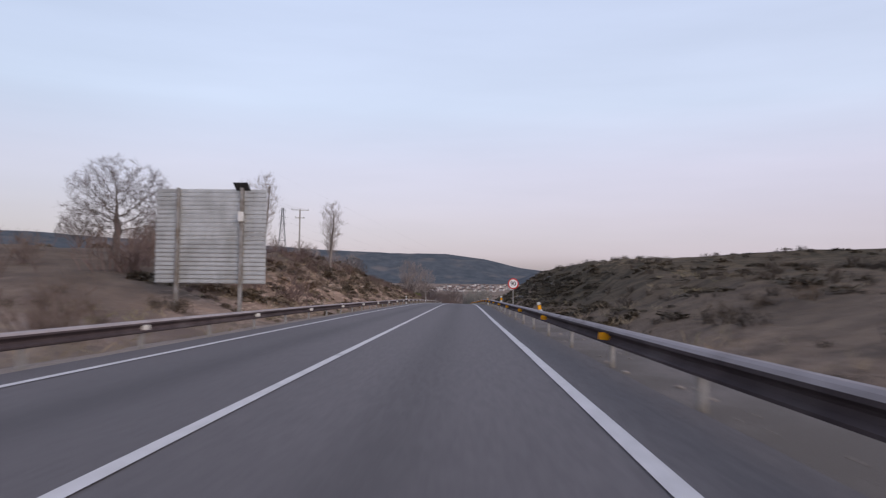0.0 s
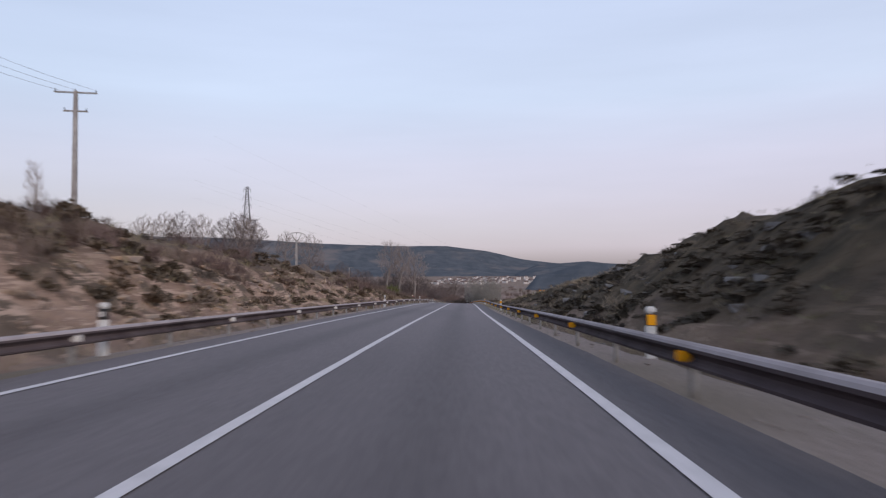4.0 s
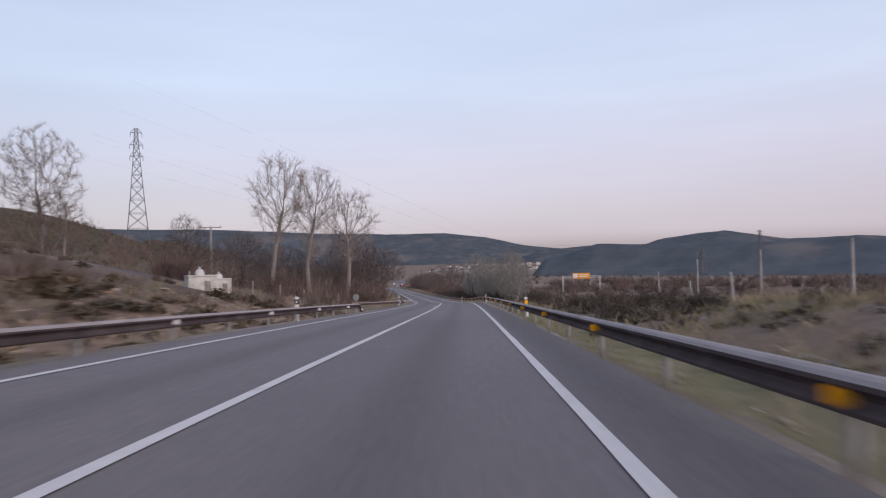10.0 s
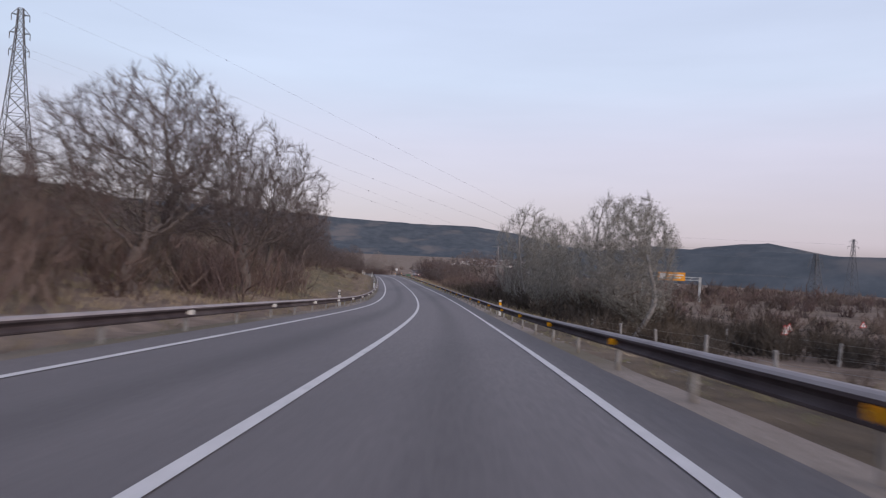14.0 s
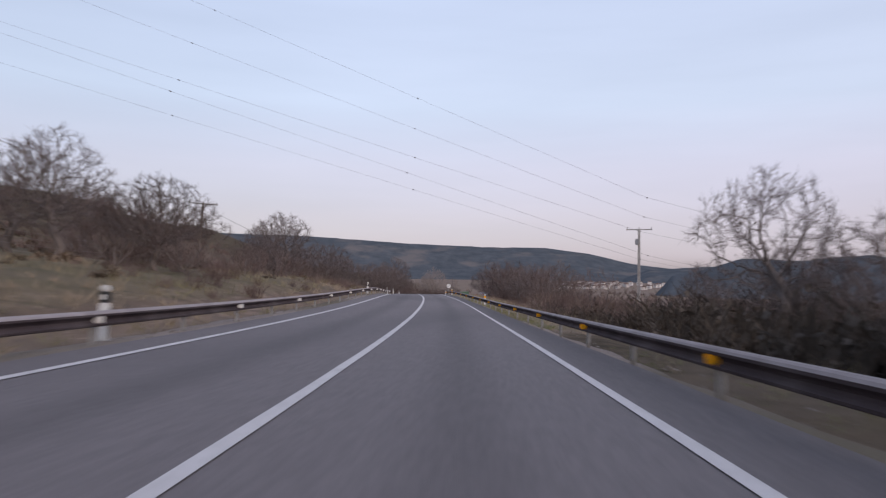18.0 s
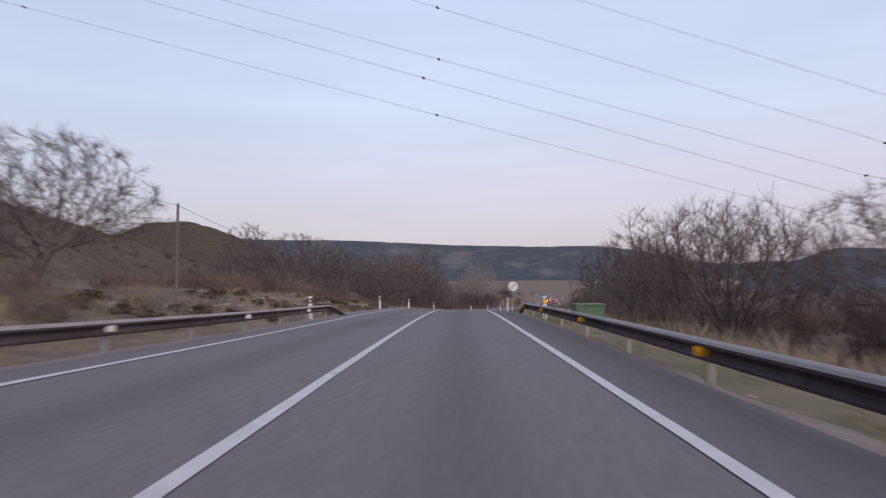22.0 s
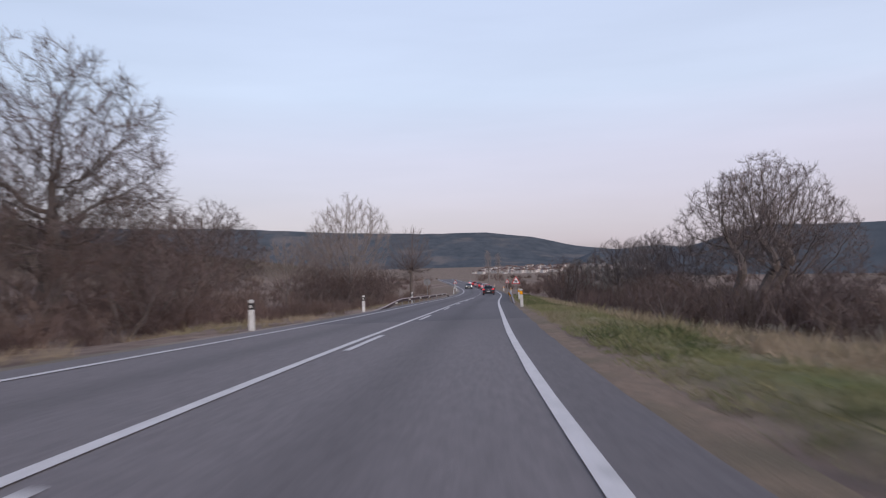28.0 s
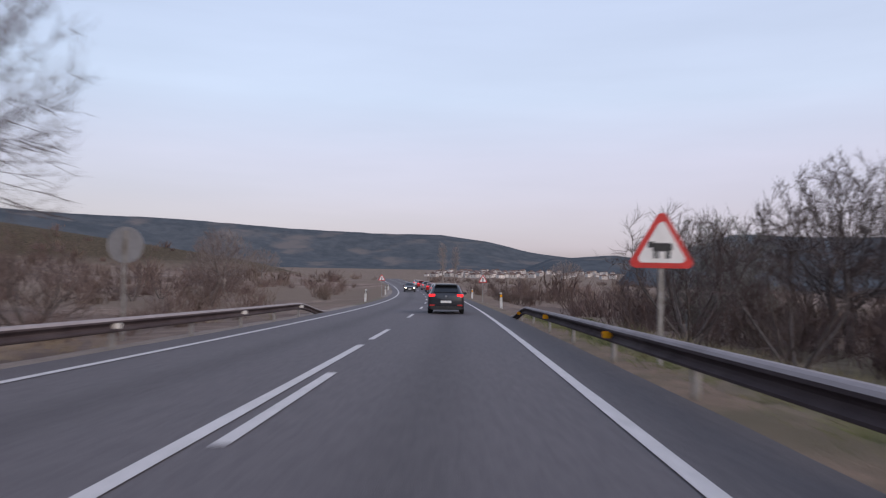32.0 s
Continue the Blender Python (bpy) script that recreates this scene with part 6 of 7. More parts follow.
while len(far_spots) < 930:
    y = rr.uniform(250, 1500) if rr.random() < 0.45 else rr.uniform(680, 1300)
    x = rr.uniform(-380, 420) * (0.35 + y / 1100)
    d = x - float(road_x(y))
    if abs(d) < (16 if y > 690 else 60) or noise.noise(Vector((x * 0.012, y * 0.012, 2))) < -0.05:
        continue
    s = rr.uniform(2.5, 6)
    far_spots.append((Vector((x, y, float(ground_z(y, d)))), s, s * rr.uniform(0.6, 1.2)))
scatter("scrub", BUSH_FAR, spread(1100, 285, 590, -115, -42, 0.9, 2.0, 40, 0.8), SCRUB, "brown scrub on the wooded knoll", "scrub")
scatter("far_wood", BUSH_FAR, far_spots, SCRUB, "far brown hedges and copses in the valley", "wood")


def tuft_arrays(seed, blades=10):
    rnd = random.Random(seed)
    v, f = [], []
    for _ in range(blades):
        a, r = rnd.uniform(0, 6.28), rnd.uniform(0, 0.3)
        o = Vector((math.cos(a) * r, math.sin(a) * r, -0.03))
        t = rnd.uniform(0, 6.28)
        u = Vector((math.cos(t), math.sin(t), 0)) * 0.010
        e = o + Vector((rnd.gauss(0, 0.16), rnd.gauss(0, 0.16), rnd.uniform(0.3, 1.0)))
        n0 = len(v)
        v += [o - u, o + u, (o + e) / 2 + u * 0.8 + Vector((0, 0, 0.06)), e]
        f += [(n0, n0 + 1, n0 + 2), (n0, n0 + 2, n0 + 3)]
    return np.array([p[:] for p in v]), f


TUFTS = [tuft_arrays(s) for s in range(6)]
scatter("grass", TUFTS, spread(2600, -20, 500, -12, -5.1, 0.4, 1.1, 21, 0.45, 0.35) + spread(2200, 30, 245, -12.5, -6.0, 0.3, 0.8, 43, 0.5, 0.3) + spread(1500, -20, 490, 5.5, 9, 0.4, 1.0, 22, 0.45, 0.3) + spread(1300, 330, 490, 8, 13, 0.6, 1.2, 42, 0.7, 0.3) + spread(1500, 250, 500, -24, -5.6, 0.5, 1.2, 23, 0.55, 0.35), GRASS_DRY, "dry straw-coloured grass tufts on the verges", "grass")
scatter("grass", TUFTS, spread(2300, 186, 340, 6.4, 18, 0.6, 1.3, 46, 0.5, 0.25) + spread(1500, 120, 250, 10.5, 17, 0.4, 0.9, 116, 0.5, 0.2) + spread(1000, 20, 130, 6.4, 16, 0.3, 0.7, 47, 0.4, 0.4) + spread(1400, 250, 345, -24, -8, 0.6, 1.2, 48, 0.5, 0.3), GRASS_DRY, "dry straw-coloured grass on the slopes", "grass")
scatter("grass", TUFTS, spread(4200, 488, 660, 8.2, 15, 0.5, 1.2, 24, 0.6, 0.3) + spread(1500, 486, 660, -12, -5.3, 0.4, 1.0, 25, 0.45, 0.35), GRASS_DRY, "dry straw-coloured grass tufts on the verges", "grass")
scatter("grass", TUFTS, spread(900, 520, 668, 5.3, 8.6, 0.5, 1.0, 121, 0.4, 0.55), GRASS_RANK, "rank dark green grass clumps on the verge", "grass")
scatter("grass", TUFTS, spread(7500, 488, 668, 5.0, 8.8, 0.25, 0.65, 26, 0.32, 0.25) + spread(700, 0, 480, 5.3, 6.6, 0.3, 0.7, 27, 0.25, 0.4) + spread(900, 130, 260, 4.75, 5.7, 0.2, 0.5, 49, 0.3, 0.4) + spread(1100, 395, 488, 4.7, 5.9, 0.25, 0.6, 50, 0.35, 0.3) + spread(4500, 560, 668, 5.05, 7.7, 0.25, 0.6, 51, 0.35, 0.2), GRASS_GREEN, "short green grass tufts on the verge", "grass")


def pebble_arrays(seed):
    rnd = random.Random(seed)
    bm = bmesh.new()
    bmesh.ops.create_icosphere(bm, subdivisions=1, radius=0.5)
    v = np.array([(p.co * rnd.uniform(0.75, 1.2))[:] for p in bm.verts])
    bm.verts.index_update()
    f = [tuple(q.index for q in t.verts) for t in bm.faces]
    bm.free()
    return v, f


def verge_spots(n, y0, y1, d0, d1, s0, s1, seed):
    rnd = random.Random(seed)
    out = []
    for _ in range(n):
        y, d = rnd.uniform(y0, y1), rnd.uniform(d0, d1)
        s = s0 + (s1 - s0) * rnd.random() ** 3
        p = surface(y, d)
        p.z = max(p.z, on_road(y, d, -0.045).z if abs(d) < 5.3 else -1e9)
        out.append((p, s, s * rnd.uniform(0.5, 0.8)))
    return out


PEBBLES = [pebble_arrays(s) for s in range(5)]
scatter("verge_stones", PEBBLES, verge_spots(1500, -10, 490, 4.6, 6.0, 0.03, 0.13, 1) + verge_spots(900, -10, 490, -5.8, -4.6, 0.03, 0.13, 2), ROCK_PALE, "small loose stones on the gravel verges", "gravel")
scatter("verge_stones", PEBBLES, verge_spots(1500, 30, 245, -11.5, -5.8, 0.05, 0.26, 3), ROCK, "ochre stone chips on the cutting", "gravel")


# ---------------------------------------------------------------- stones of the cuttings
def stone_mesh(seed, material):
    """A split block: the hull of scattered points, flat-topped."""
    rnd = random.Random(seed)
    bm = bmesh.new()
    for _ in range(16):
        a, r = rnd.uniform(0, 6.28), rnd.uniform(0.55, 1.0) ** 0.5
        bm.verts.new((0.66 * r * math.cos(a), 0.46 * r * math.sin(a), rnd.choice((-0.4, -0.36, -0.1, 0.12, 0.3, 0.34)) + rnd.uniform(-0.05, 0.05)))
    hull = bmesh.ops.convex_hull(bm, input=bm.verts)
    bmesh.ops.delete(bm, geom=[g for g in hull["geom_interior"] if isinstance(g, bmesh.types.BMVert)], context="VERTS")
    me = bpy.data.meshes.new("stone")
    bm.to_mesh(me)
    bm.free()
    me.materials.append(material)
    return me


STONES = [stone_mesh(s, ROCK) for s in range(4)]
STONES_PALE = [stone_mesh(s, ROCK_PALE) for s in range(8, 11)]
STONES_DARK = [stone_mesh(s, ROCK_DARK) for s in range(4, 7)]


def outcrop(label, n, y0, y1, d0, d1, s0, s1, seed, meshes, clump=0.0, beds=()):
    rnd = random.Random(seed)
    root = thing("rock_outcrop", Matrix(), label, "rock outcrop", "rocks of the cuttings")
    made = 0
    while made < n:
        y, d = rnd.uniform(y0, y1), rnd.uniform(d0, d1)
        if clump and noise.noise(Vector((d * 0.2, y * 0.1, seed))) < clump - 0.5:
            continue
        s = rnd.uniform(s0, s1)
        if beds:
            d = rnd.choice(beds) + 0.5 * noise.noise(Vector((0, y * 0.05, seed))) + rnd.gauss(0, 0.08)
        turn, long = (rnd.gauss(1.57, 0.2), 1.7) if beds else (rnd.gauss(1.57, 0.4), 1.4)
        piece("stone", meshes[made % len(meshes)], root, Matrix.LocRotScale(surface(y, d) - Vector((0, 0, 0.12 * s)), Euler((rnd.gauss(0, .12), rnd.gauss(0, .08), turn)), (s * long, s, s * 0.62)))
        made += 1


BEDS = (-6.9, -7.6, -8.3, -9.0, -9.7, -10.4, -11.1)
outcrop("ochre sandstone ledges of the bare cutting", 290, 35, 135, -11.5, -6.2, 0.2, 0.62, 1, STONES, 0.42, BEDS)
outcrop("ochre sandstone ledges of the bare cutting", 260, 130, 240, -11, -6.2, 0.2, 0.55, 2, STONES, 0.42, BEDS)
outcrop("grey stone ledges in the dark cutting", 210, 60, 235, 7.5, 13, 0.2, 0.6, 3, STONES_DARK, 0.5, (7.6, 8.4, 9.2, 10, 10.8, 11.6))
outcrop("pale stone bank beside the road", 190, 440, 522, -12, -7.0, 0.2, 0.6, 4, STONES_PALE, 0.45, (-7.6, -8.3, -9.0, -9.8, -10.6))
outcrop("broken pale ledges at the end of the stone bank", 130, 484, 523, -12.6, -6.8, 0.25, 0.85, 6, STONES_PALE, 0.3, (-7.2, -8.0, -8.9, -9.8, -10.8, -11.8))
outcrop("loose stones behind the guard rail", 60, 0, 480, 5.7, 6.8, 0.12, 0.3, 5, STONES_DARK)


# ---------------------------------------------------------------- small buildings and containers
def kiosk(x, y, s, turn, label):
    d = x - float(road_x(y))
    root = thing("water_kiosk", pose(x, y, float(ground_z(y, d)) + relief(y, d) - 0.1, 0, 0, turn), label, "small building", "whitewashed kiosks")
    bm = bmesh.new()
    box(bm, -1.15 * s, -1.0 * s, -0.2, 1.15 * s, 1.0 * s, 1.5 * s, 0.06)
    part("wall", bm, WHITEWASH, root)
    bm = bmesh.new()
    box(bm, -1.22 * s, -1.07 * s, 1.5 * s, 1.22 * s, 1.07 * s, 1.6 * s, 0.03)
    part("roof", bm, WHITEWASH, root)
    bm = bmesh.new()
    bmesh.ops.create_uvsphere(bm, u_segments=16, v_segments=10, radius=0.42 * s, matrix=pose(0, 0, 1.75 * s))
    tube(bm, (0, 0, 2.1 * s), (0, 0, 2.35 * s), 0.12 * s, 0.1 * s, 8)
    part("dome", bm, WHITEWASH, root, smooth_faces=True)
    bm = bmesh.new()
    box(bm, 0.2 * s, -1.03 * s, 0.1, 0.75 * s, -0.99 * s, 1.1 * s, 0.02)
    part("door", bm, STEEL_OLD, root, "small grey metal door")


kiosk(-16.8, 250.6, 0.88, 32, "whitewashed masonry kiosk with a small dome")
kiosk(-17.6, 257.2, 0.82, 29, "smaller whitewashed masonry kiosk with a small dome")


def container():
    root = thing("waste_container", stand(478.5, 7.6, -0.22, 4) @ Matrix.Scale(0.82, 4), "green plastic waste container with a pale lid", "waste container")
    bm = bmesh.new()
    box(bm, -0.85, -0.5, 0.15, 0.85, 0.5, 1.15, 0.06)
    for v in bm.verts:
        if v.co.z < 0.4:
            v.co.x *= 0.88
            v.co.y *= 0.85
    part("body", bm, GREEN_PLASTIC, root)
    bm = bmesh.new()
    box(bm, -0.9, -0.55, 1.15, 0.9, 0.55, 1.27, 0.05)
    part("lid", bm, GREEN_PLASTIC, root, "paler green lid")
    for x in (-0.6, 0.6):
        for y in (-0.3, 0.3):
            bm = bmesh.new()
            tube(bm, (x - 0.04, y, 0.07), (x + 0.04, y, 0.07), 0.09, 0.09, 12)
            part("wheel", bm, TYRE, root)
    bm = bmesh.new()
    box(bm, -1.2, -0.9, -0.6, 1.2, 0.9, 0.0, 0.04)
    slab = part("concrete_slab", bm, CONCRETE)
    slab.matrix_basis = stand(478.2, 7.4, -0.10, 4)
    tagged(slab, "pale concrete slab under the waste container", "slab")


container()

FENCE_BM = bmesh.new()
box(FENCE_BM, -0.06, -0.06, -0.4, 0.06, 0.06, 1.5, 0.01)
FENCE_ME = bpy.data.meshes.new("fence_post")
FENCE_BM.to_mesh(FENCE_ME)
FENCE_BM.free()
FENCE_ME.materials.append(CONCRETE)


WOOD_ME = FENCE_ME.copy()
WOOD_ME.materials.clear()
WOOD_ME.materials.append(WOOD_POLE)


def fence(label, line, gap, mesh=FENCE_ME):
    root = thing("wire_fence", Matrix(), label, "fence", "field fences")
    tops = []
    for (ya, da), (yb, db) in zip(line, line[1:]):
        n = max(1, int(math.hypot(yb - ya, db - da) / gap))
        for i in range(n):
            y, d = ya + (yb - ya) * i / n, da + (db - da) * i / n
            p = surface(y, d)
            piece("fence_post", mesh, root, pose(*p, random.uniform(-4, 4), random.uniform(-4, 4), random.uniform(0, 40)))
            tops.append(p)
    for hgt in (0.6, 1.0, 1.4):
        bm = bmesh.new()
        cable(bm, [p + Vector((0, 0, hgt)) for p in tops], 0.006, 3)
        part("wire", bm, STEEL_OLD, root, "thin fence wire")


fence("pale concrete post and wire fence in the field", [(232, 16), (280, 15), (340, 12.5)], 6)
fence("pale concrete post and wire fence in the field", [(250, 30), (300, 28), (350, 26)], 7)
fence("pale post and wire fence under the poplars", [(262, -24), (280, -14), (300, -10)], 3.5)
fence("old post and wire fence on the grass slope", [(345, -16), (400, -24), (450, -30)], 9, WOOD_ME)
fence("old post and wire fence above the cutting", [(90, -19), (150, -19), (235, -16)], 9, WOOD_ME)


# ---------------------------------------------------------------- hills and town, far off
def hill(name, label, azimuths, elev, dist, depth, eye=(-10, 300, -14)):
    """A long hill whose crest stands at the given elevations (degrees) over the azimuths, seen from the middle of the drive."""
    az = np.linspace(azimuths[0], azimuths[-1], 90)
    el = np.interp(az, azimuths, elev)
    vs, fs = [], []
    prof = [(-1.0, 0.0), (-0.75, 0.10), (-0.5, 0.30), (-0.3, 0.56), (-0.14, 0.83), (0, 1.0), (0.15, 0.93), (0.4, 0.6), (1.0, 0.0)]
    for i, (a, e) in enumerate(zip(az, el)):
        fade = min(1, i / 5, (len(az) - 1 - i) / 5)
        for j, (u, k) in enumerate(prof):
            r = dist + u * depth
            x, y = eye[0] + r * math.sin(radians(a)), eye[1] + r * math.cos(radians(a))
            base = -60
            top = eye[2] + dist * math.tan(radians(e))
            wob = 14 * noise.noise(Vector((x * 0.004, y * 0.004, 1))) * (k * (1 - k) * 4) + 2.2 * noise.noise(Vector((x * 0.02, y * 0.02, 5))) * min(1, k * 1.5)
            vs.append((x, y, base + (top - base) * k * (0.2 + 0.8 * fade) + wob))
    w = len(prof)
    fs = [(i * w + j, i * w + j + 1, (i + 1) * w + j + 1, (i + 1) * w + j) for i in range(len(az) - 1) for j in range(w - 1)]
    ob = sheet(name, vs, fs, HAZY_FOREST, smooth_faces=True)
    return tagged(ob, label, "hill", kind="structure")


SEEN_FROM = (2.7, 165, -5.9)
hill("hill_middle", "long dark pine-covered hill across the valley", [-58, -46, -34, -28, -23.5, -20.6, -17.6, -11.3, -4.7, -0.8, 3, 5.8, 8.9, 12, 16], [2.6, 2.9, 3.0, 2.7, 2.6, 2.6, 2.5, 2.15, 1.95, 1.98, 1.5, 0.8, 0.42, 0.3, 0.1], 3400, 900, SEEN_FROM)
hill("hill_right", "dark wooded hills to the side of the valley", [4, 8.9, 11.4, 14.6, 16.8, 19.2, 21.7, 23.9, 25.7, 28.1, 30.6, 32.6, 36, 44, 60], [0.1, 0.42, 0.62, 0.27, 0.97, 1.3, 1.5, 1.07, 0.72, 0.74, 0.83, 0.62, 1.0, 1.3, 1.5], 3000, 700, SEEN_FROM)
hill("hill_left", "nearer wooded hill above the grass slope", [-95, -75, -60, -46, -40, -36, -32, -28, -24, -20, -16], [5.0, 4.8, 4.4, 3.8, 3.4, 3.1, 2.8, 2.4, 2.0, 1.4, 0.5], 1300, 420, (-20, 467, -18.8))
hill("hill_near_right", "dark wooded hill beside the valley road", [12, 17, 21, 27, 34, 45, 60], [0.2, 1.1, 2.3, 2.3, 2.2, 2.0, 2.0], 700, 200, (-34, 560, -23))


def house(m, w, l, hgt, group="houses of the far town"):
    root = thing("house", m, "small pale house with a clay tile roof", "house", group)
    bm = bmesh.new()
    box(bm, -w / 2, -l / 2, -4, w / 2, l / 2, hgt)
    part("wall", bm, HOUSE_WALL, root)
    bm = bmesh.new()
    e, r = 0.4, w * 0.26
    pts = [(-w / 2 - e, -l / 2 - e, hgt), (w / 2 + e, -l / 2 - e, hgt), (w / 2 + e, l / 2 + e, hgt), (-w / 2 - e, l / 2 + e, hgt), (0, -l / 2 - e, hgt + r), (0, l / 2 + e, hgt + r)]
    v = [bm.verts.new(p) for p in pts]
    for f in ((0, 1, 4), (1, 2, 5, 4), (2, 3, 5), (3, 0, 4, 5), (3, 2, 1, 0)):
        bm.faces.new([v[i] for i in f])
    part("roof", bm, HOUSE_ROOF, root)
    for x in (-w * 0.25, w * 0.2):
        for z in (1.0, 3.6):
            if z + 1.3 < hgt:
                bm = bmesh.new()
                box(bm, x - 0.5, -l / 2 - 0.06, z, x + 0.5, -l / 2 + 0.02, z + 1.3)
                part("window", bm, HOUSE_GLASS, root)
    return root


rnd = random.Random(5)
protos = [house(pose(0, 1500, -40), 9, 8, 4.6), house(pose(0, 1500, -40), 13, 8, 5.0), house(pose(0, 1500, -40), 7, 7, 3.2)]
used = set()
for k in range(150):
    g = rnd.random()
    a = rnd.gauss(1.6, 2.2) if g < 0.5 else rnd.uniform(2, 14)
    r = rnd.uniform(1500, 2000) if g < 0.5 else rnd.uniform(1600, 2200)
    x, y = -10 + r * math.sin(radians(a)), 300 + r * math.cos(radians(a))
    d = x - float(road_x(y))
    z = float(ground_z(y, d)) + max(0, (r - 1400)) * 0.006
    m = pose(x, y, z, 0, 0, rnd.uniform(-50, 50))
    i = k % 3
    if i not in used:
        protos[i].matrix_basis = m
        used.add(i)
    else:
        copy_thing(protos[i], m)


# ---------------------------------------------------------------- cars
def car_body(sections, n=7):
    """A loft over stations: y, half width, sill, belt height, roof half width, roof height."""
    vs, fs = [], []
    rings = []
    for y, w, sill, belt, rw, roof in sections:
        half = [(w * 0.80, sill), (w * 0.97, sill + 0.06), (w, sill + 0.28), (w * 0.985, belt - 0.10), (w * 0.95, belt), (rw * 1.0 + (w * 0.95 - rw) * 0.35, belt + (roof - belt) * 0.62), (rw, roof - 0.06 * (roof > belt + 0.1)), (rw * 0.80, roof), (rw * 0.35, roof + 0.012)]
        ring = [(x, y, z) for x, z in half] + [(-x, y, z) for x, z in half[::-1]]
        rings.append(ring)
    k = len(rings[0])
    for r in rings:
        vs += r
    for i in range(len(rings) - 1):
        for j in range(k):
            a, b = i * k + j, i * k + (j + 1) % k
            fs.append((a, b, b + k, a + k))
    fs.append(tuple(range(k))[::-1])
    fs.append(tuple((len(rings) - 1) * k + j for j in range(k)))
    return vs, fs


def patch(bm, corners, thick=0.012, out=(0, -1, 0)):
    o = Vector(out).normalized() * thick
    a = [bm.verts.new(Vector(c)) for c in corners]
    b = [bm.verts.new(Vector(c) + o) for c in corners]
    bm.faces.new(b)
    bm.faces.new(a[::-1])
    n = len(a)
    for i in range(n):
        j = (i + 1) % n
        bm.faces.new((a[i], a[j], b[j], b[i]))


def wheel(root, x, y, r=0.315):
    s = 1 if x > 0 else -1
    bm = bmesh.new()
    tube(bm, (x - s * 0.20, y, r), (x, y, r), r, r, 28)
    es = [e for e in bm.edges if e.calc_length() < 0.09]
    bmesh.ops.bevel(bm, geom=es, offset=0.025, segments=2, affect="EDGES")
    t = bmesh.new()
    w = part("wheel", bm, TYRE, root, "black rubber tyre")
    tube(t, (x - s * 0.02, y, r), (x + s * 0.008, y, r), r * 0.66, r * 0.60, 20)
    for i in range(5):
        a = 2 * math.pi * i / 5
        box(t, x - 0.004, -0.03, 0.03, x + s * 0.02, 0.03, r * 0.58, 0.0, Matrix.Translation((0, y, r)) @ Matrix.Rotation(a, 4, "X"))
    part("rim", t, RIM, w)


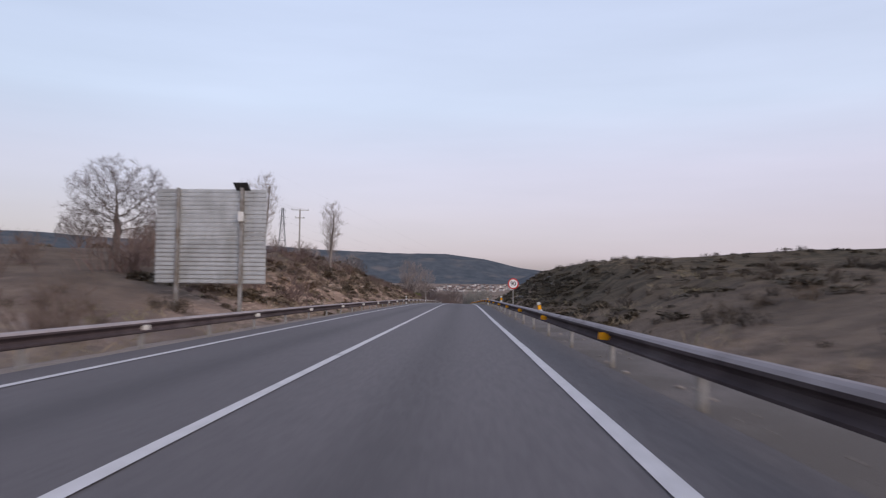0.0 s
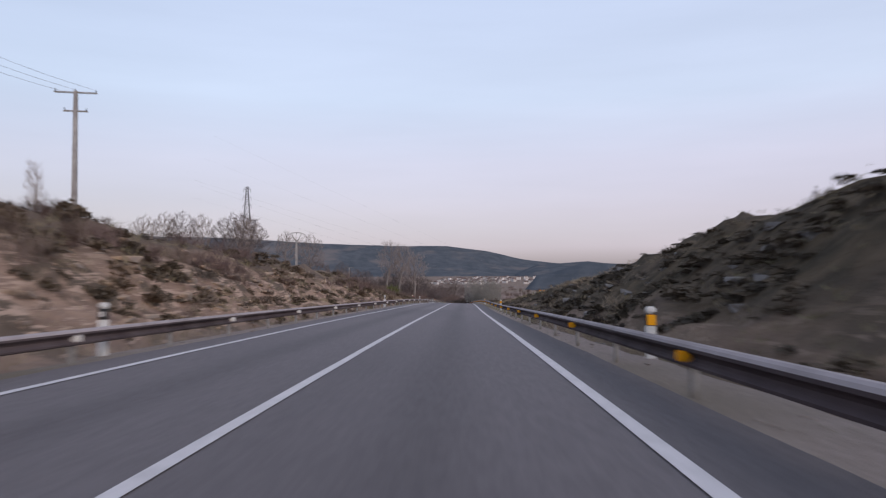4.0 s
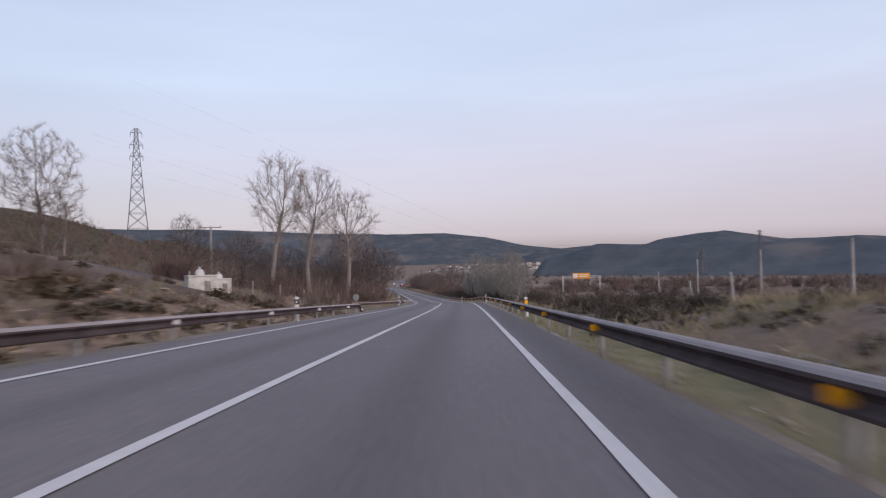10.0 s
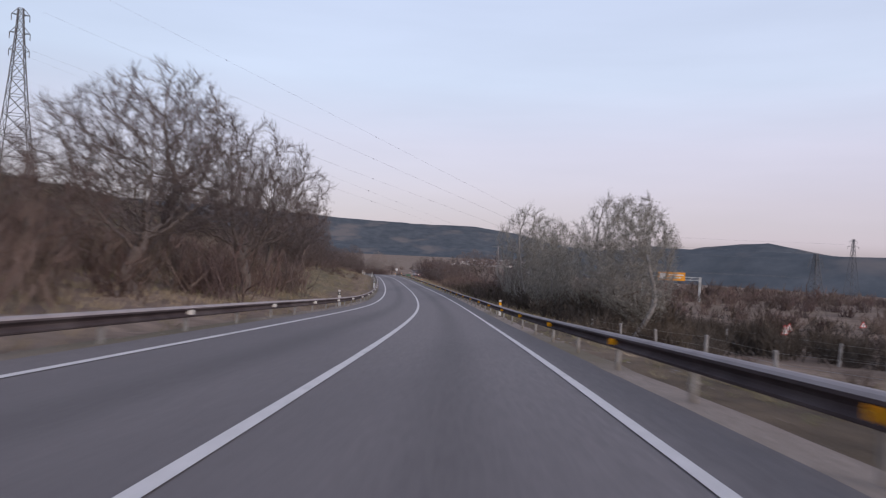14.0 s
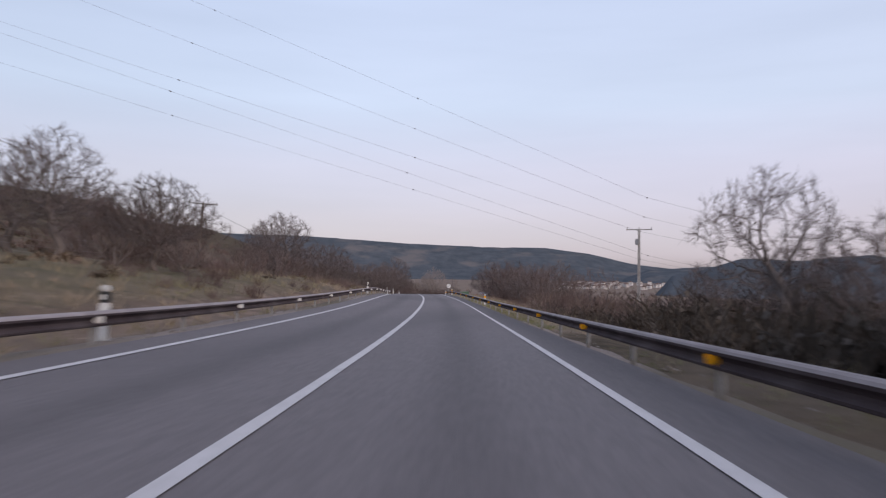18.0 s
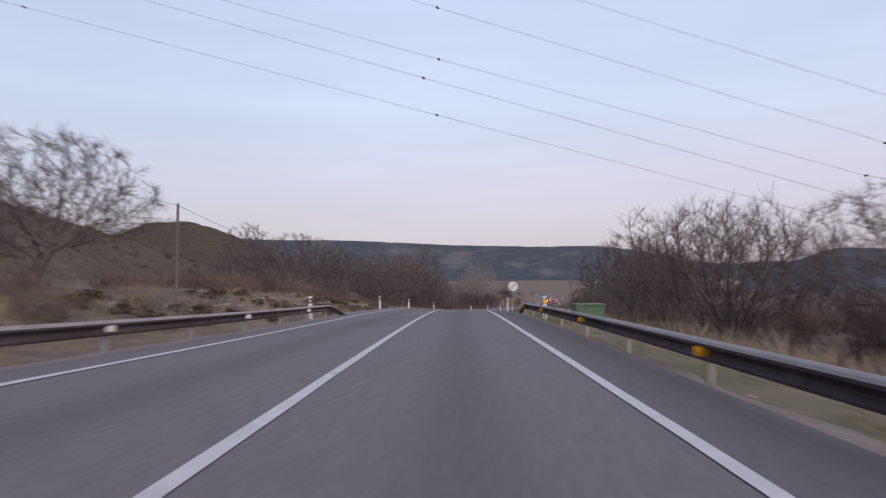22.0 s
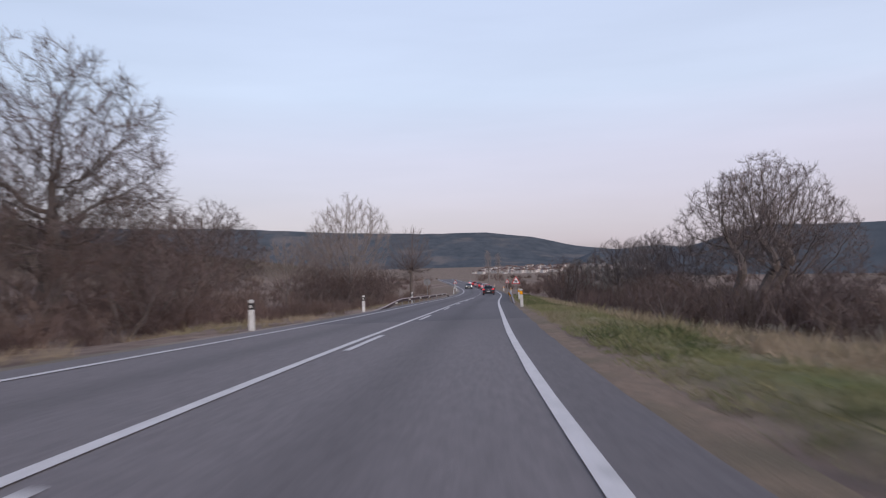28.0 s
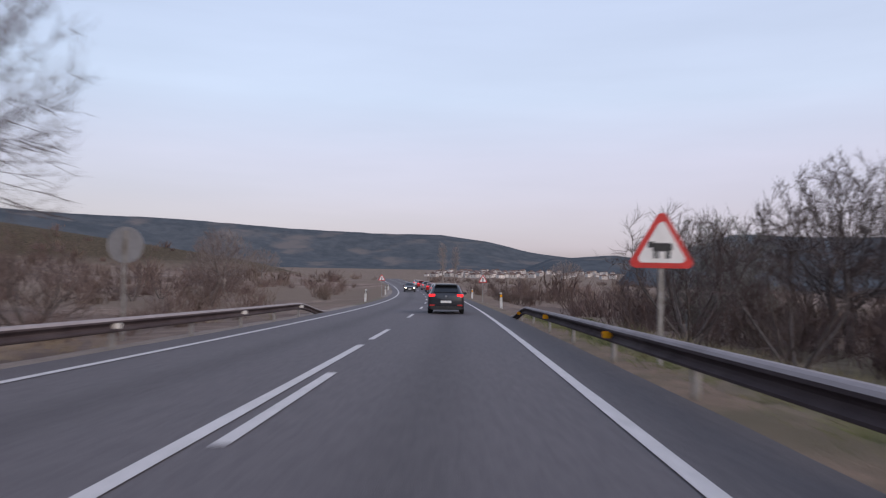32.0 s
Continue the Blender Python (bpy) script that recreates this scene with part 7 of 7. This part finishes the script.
def hatchback(m, colour, label, name="car", lit_front=False, rear_lit=True, saloon=False):
    """A five-door car, its tail towards -y."""
    root = thing(name, m, label, "car", "cars on the road")
    if saloon:
        sec = [(-2.22, 0.70, 0.42, 0.80, 0.66, 0.84), (-2.12, 0.80, 0.28, 0.90, 0.74, 0.99), (-1.75, 0.86, 0.22, 0.95, 0.76, 1.02), (-1.45, 0.875, 0.20, 0.96, 0.68, 1.05), (-0.85, 0.88, 0.20, 0.96, 0.60, 1.38), (-0.2, 0.88, 0.20, 0.95, 0.60, 1.43), (0.4, 0.88, 0.20, 0.94, 0.60, 1.41),
               (1.15, 0.87, 0.20, 0.93, 0.68, 0.99), (1.6, 0.86, 0.20, 0.86, 0.70, 0.90), (2.05, 0.82, 0.24, 0.76, 0.66, 0.80), (2.25, 0.70, 0.34, 0.62, 0.55, 0.64)]
    else:
        sec = [(-2.10, 0.70, 0.40, 0.86, 0.66, 0.90), (-2.04, 0.82, 0.27, 0.92, 0.70, 0.98), (-1.96, 0.875, 0.22, 0.96, 0.67, 1.06), (-1.72, 0.89, 0.20, 0.97, 0.60, 1.38), (-1.5, 0.90, 0.20, 0.97, 0.61, 1.45), (-0.9, 0.90, 0.20, 0.96, 0.62, 1.48), (-0.1, 0.90, 0.20, 0.95, 0.62, 1.47), (0.45, 0.90, 0.20, 0.94, 0.60, 1.40),
               (1.25, 0.89, 0.20, 0.93, 0.68, 1.00), (1.6, 0.87, 0.20, 0.87, 0.70, 0.91), (1.98, 0.82, 0.24, 0.76, 0.66, 0.80), (2.13, 0.70, 0.34, 0.62, 0.55, 0.64)]
    vs, fs = car_body(sec)
    sheet("body", vs, fs, colour, root, smooth_faces=True)
    tail = sec[0][0]
    nose = sec[-1][0]
    yr0, yr1 = (-1.50, -0.92) if saloon else (-1.99, -1.74)
    zr0, zr1 = (1.06, 1.36) if saloon else (1.05, 1.37)
    bm = bmesh.new()
    patch(bm, [(-0.60, yr0, zr0), (0.60, yr0, zr0), (0.53, yr1, zr1), (-0.53, yr1, zr1)], 0.035, (0, -1, 0.35))
    part("rear_window", bm, CAR_GLASS, root, "dark glass")
    bm = bmesh.new()
    patch(bm, [(0.62, 1.16, 1.02), (-0.62, 1.16, 1.02), (-0.54, 0.50, 1.37), (0.54, 0.50, 1.37)], 0.03, (0, 1, 1.4))
    part("windscreen", bm, CAR_GLASS, root, "dark glass")
    for s in (-1, 1):
        for a, b in ((-1.35 if not saloon else -0.95, -0.45), (-0.40, 0.55)):
            bm = bmesh.new()
            c = [(s * 0.865, a, 0.985), (s * 0.865, b + 0.25 * (b > 0), 0.985), (s * 0.685, b - 0.12 * (b > 0), 1.36), (s * 0.685, a + 0.06, 1.38)]
            patch(bm, c if s > 0 else c[::-1], 0.012, (s, 0, 0.6))
            part("side_window", bm, CAR_GLASS, root, "dark glass")
        bm = bmesh.new()
        box(bm, s * 0.90 - 0.02, 0.62, 0.93, s * 0.90 + s * 0.16 + 0.02, 0.74, 1.05, 0.025)
        part("mirror", bm, colour, root)
        bm = bmesh.new()
        box(bm, min(s * 0.52, s * 0.84), tail - 0.005, 0.83, max(s * 0.52, s * 0.84), tail + 0.14, 0.97, 0.02)
        part("tail_light", bm, TAIL if rear_lit else SIGN_RED, root, "glowing red lamp" if rear_lit else "red lamp")
        bm = bmesh.new()
        box(bm, min(s * 0.50, s * 0.78), nose - 0.20, 0.62, max(s * 0.50, s * 0.78), nose - 0.02, 0.76, 0.03)
        part("headlight", bm, HEAD if lit_front else SILVER_REFL, root, "lit headlamp" if lit_front else "clear headlamp")
        bm = bmesh.new()
        box(bm, min(s * 0.55, s * 0.80), tail - 0.03, 0.40, max(s * 0.55, s * 0.80), tail + 0.05, 0.46, 0.01)
        part("rear_reflector", bm, SIGN_RED, root, "red reflector strip")
        for y in (-1.28, 1.27):
            wheel(root, s * 0.89, y)
    bm = bmesh.new()
    box(bm, -0.76, tail - 0.02, 0.22, 0.76, tail + 0.22, 0.40, 0.03)
    part("rear_bumper", bm, BLACK_PLASTIC, root, "dark lower bumper")
    bm = bmesh.new()
    box(bm, -0.74, nose - 0.24, 0.22, 0.74, nose - 0.0, 0.38, 0.03)
    box(bm, -0.42, nose - 0.14, 0.56, 0.42, nose + 0.005, 0.70, 0.02)
    part("front_grille", bm, BLACK_PLASTIC, root, "dark grille and lower bumper")
    bm = bmesh.new()
    box(bm, -0.26, tail - 0.035, 0.54, 0.26, tail + 0.02, 0.65, 0.006)
    part("rear_plate", bm, PLATE, root, "blank white plate")
    bm = bmesh.new()
    box(bm, -0.26, nose - 0.03, 0.42, 0.26, nose + 0.03, 0.53, 0.006)
    part("front_plate", bm, PLATE, root, "blank white plate")
    bm = bmesh.new()
    bmesh.ops.create_cone(bm, cap_ends=True, segments=16, radius1=0.055, radius2=0.05, depth=0.02, matrix=pose(0, tail - 0.012, 0.86, 90, 0, 0))
    part("badge", bm, RIM, root, "plain silver badge")
    if not saloon:
        bm = bmesh.new()
        box(bm, -0.58, -1.92, 1.40, 0.58, -1.60, 1.45, 0.02)
        part("spoiler", bm, colour, root)
    return root


def on_lane(y, d, back=False):
    h = math.degrees(float(heading(y)))
    p = on_road(y, d, 0.004)
    slope = math.degrees(math.atan(float(road_z(y + 1) - road_z(y - 1)) / 2))
    bank = math.degrees(math.atan(float(road_bank(y))))
    return Matrix.Translation(p) @ Euler((0, 0, radians(h))).to_matrix().to_4x4() @ pose(0, 0, 0, slope, -bank, 0) @ (pose(0, 0, 0, 0, 0, 180) if back else Matrix())


DARK, RED, WHITE, GREY, BLACK = (paint("car_paint_" + n, c) for n, c in (("dark", (0.028, 0.030, 0.036)), ("red", (0.42, 0.02, 0.022)), ("white", (0.68, 0.68, 0.67)), ("grey", (0.22, 0.23, 0.24)), ("black", (0.012, 0.013, 0.016))))
hatchback(on_lane(667.5, 1.55), DARK, "dark grey hatchback seen from behind with lit tail lights")
hatchback(on_lane(740, -1.75, True), BLACK, "dark saloon with lit headlamps in the other lane", lit_front=True, saloon=True)
for y, c, w, sal in ((684, BLACK, "black", True), (712, RED, "red", False), (727, WHITE, "white", False), (742, RED, "dark red", True), (756, GREY, "grey", False), (771, RED, "red", False), (785, WHITE, "white", True)):
    hatchback(on_lane(y, 1.75), c, w + " car queuing ahead with lit tail lights", saloon=sal)
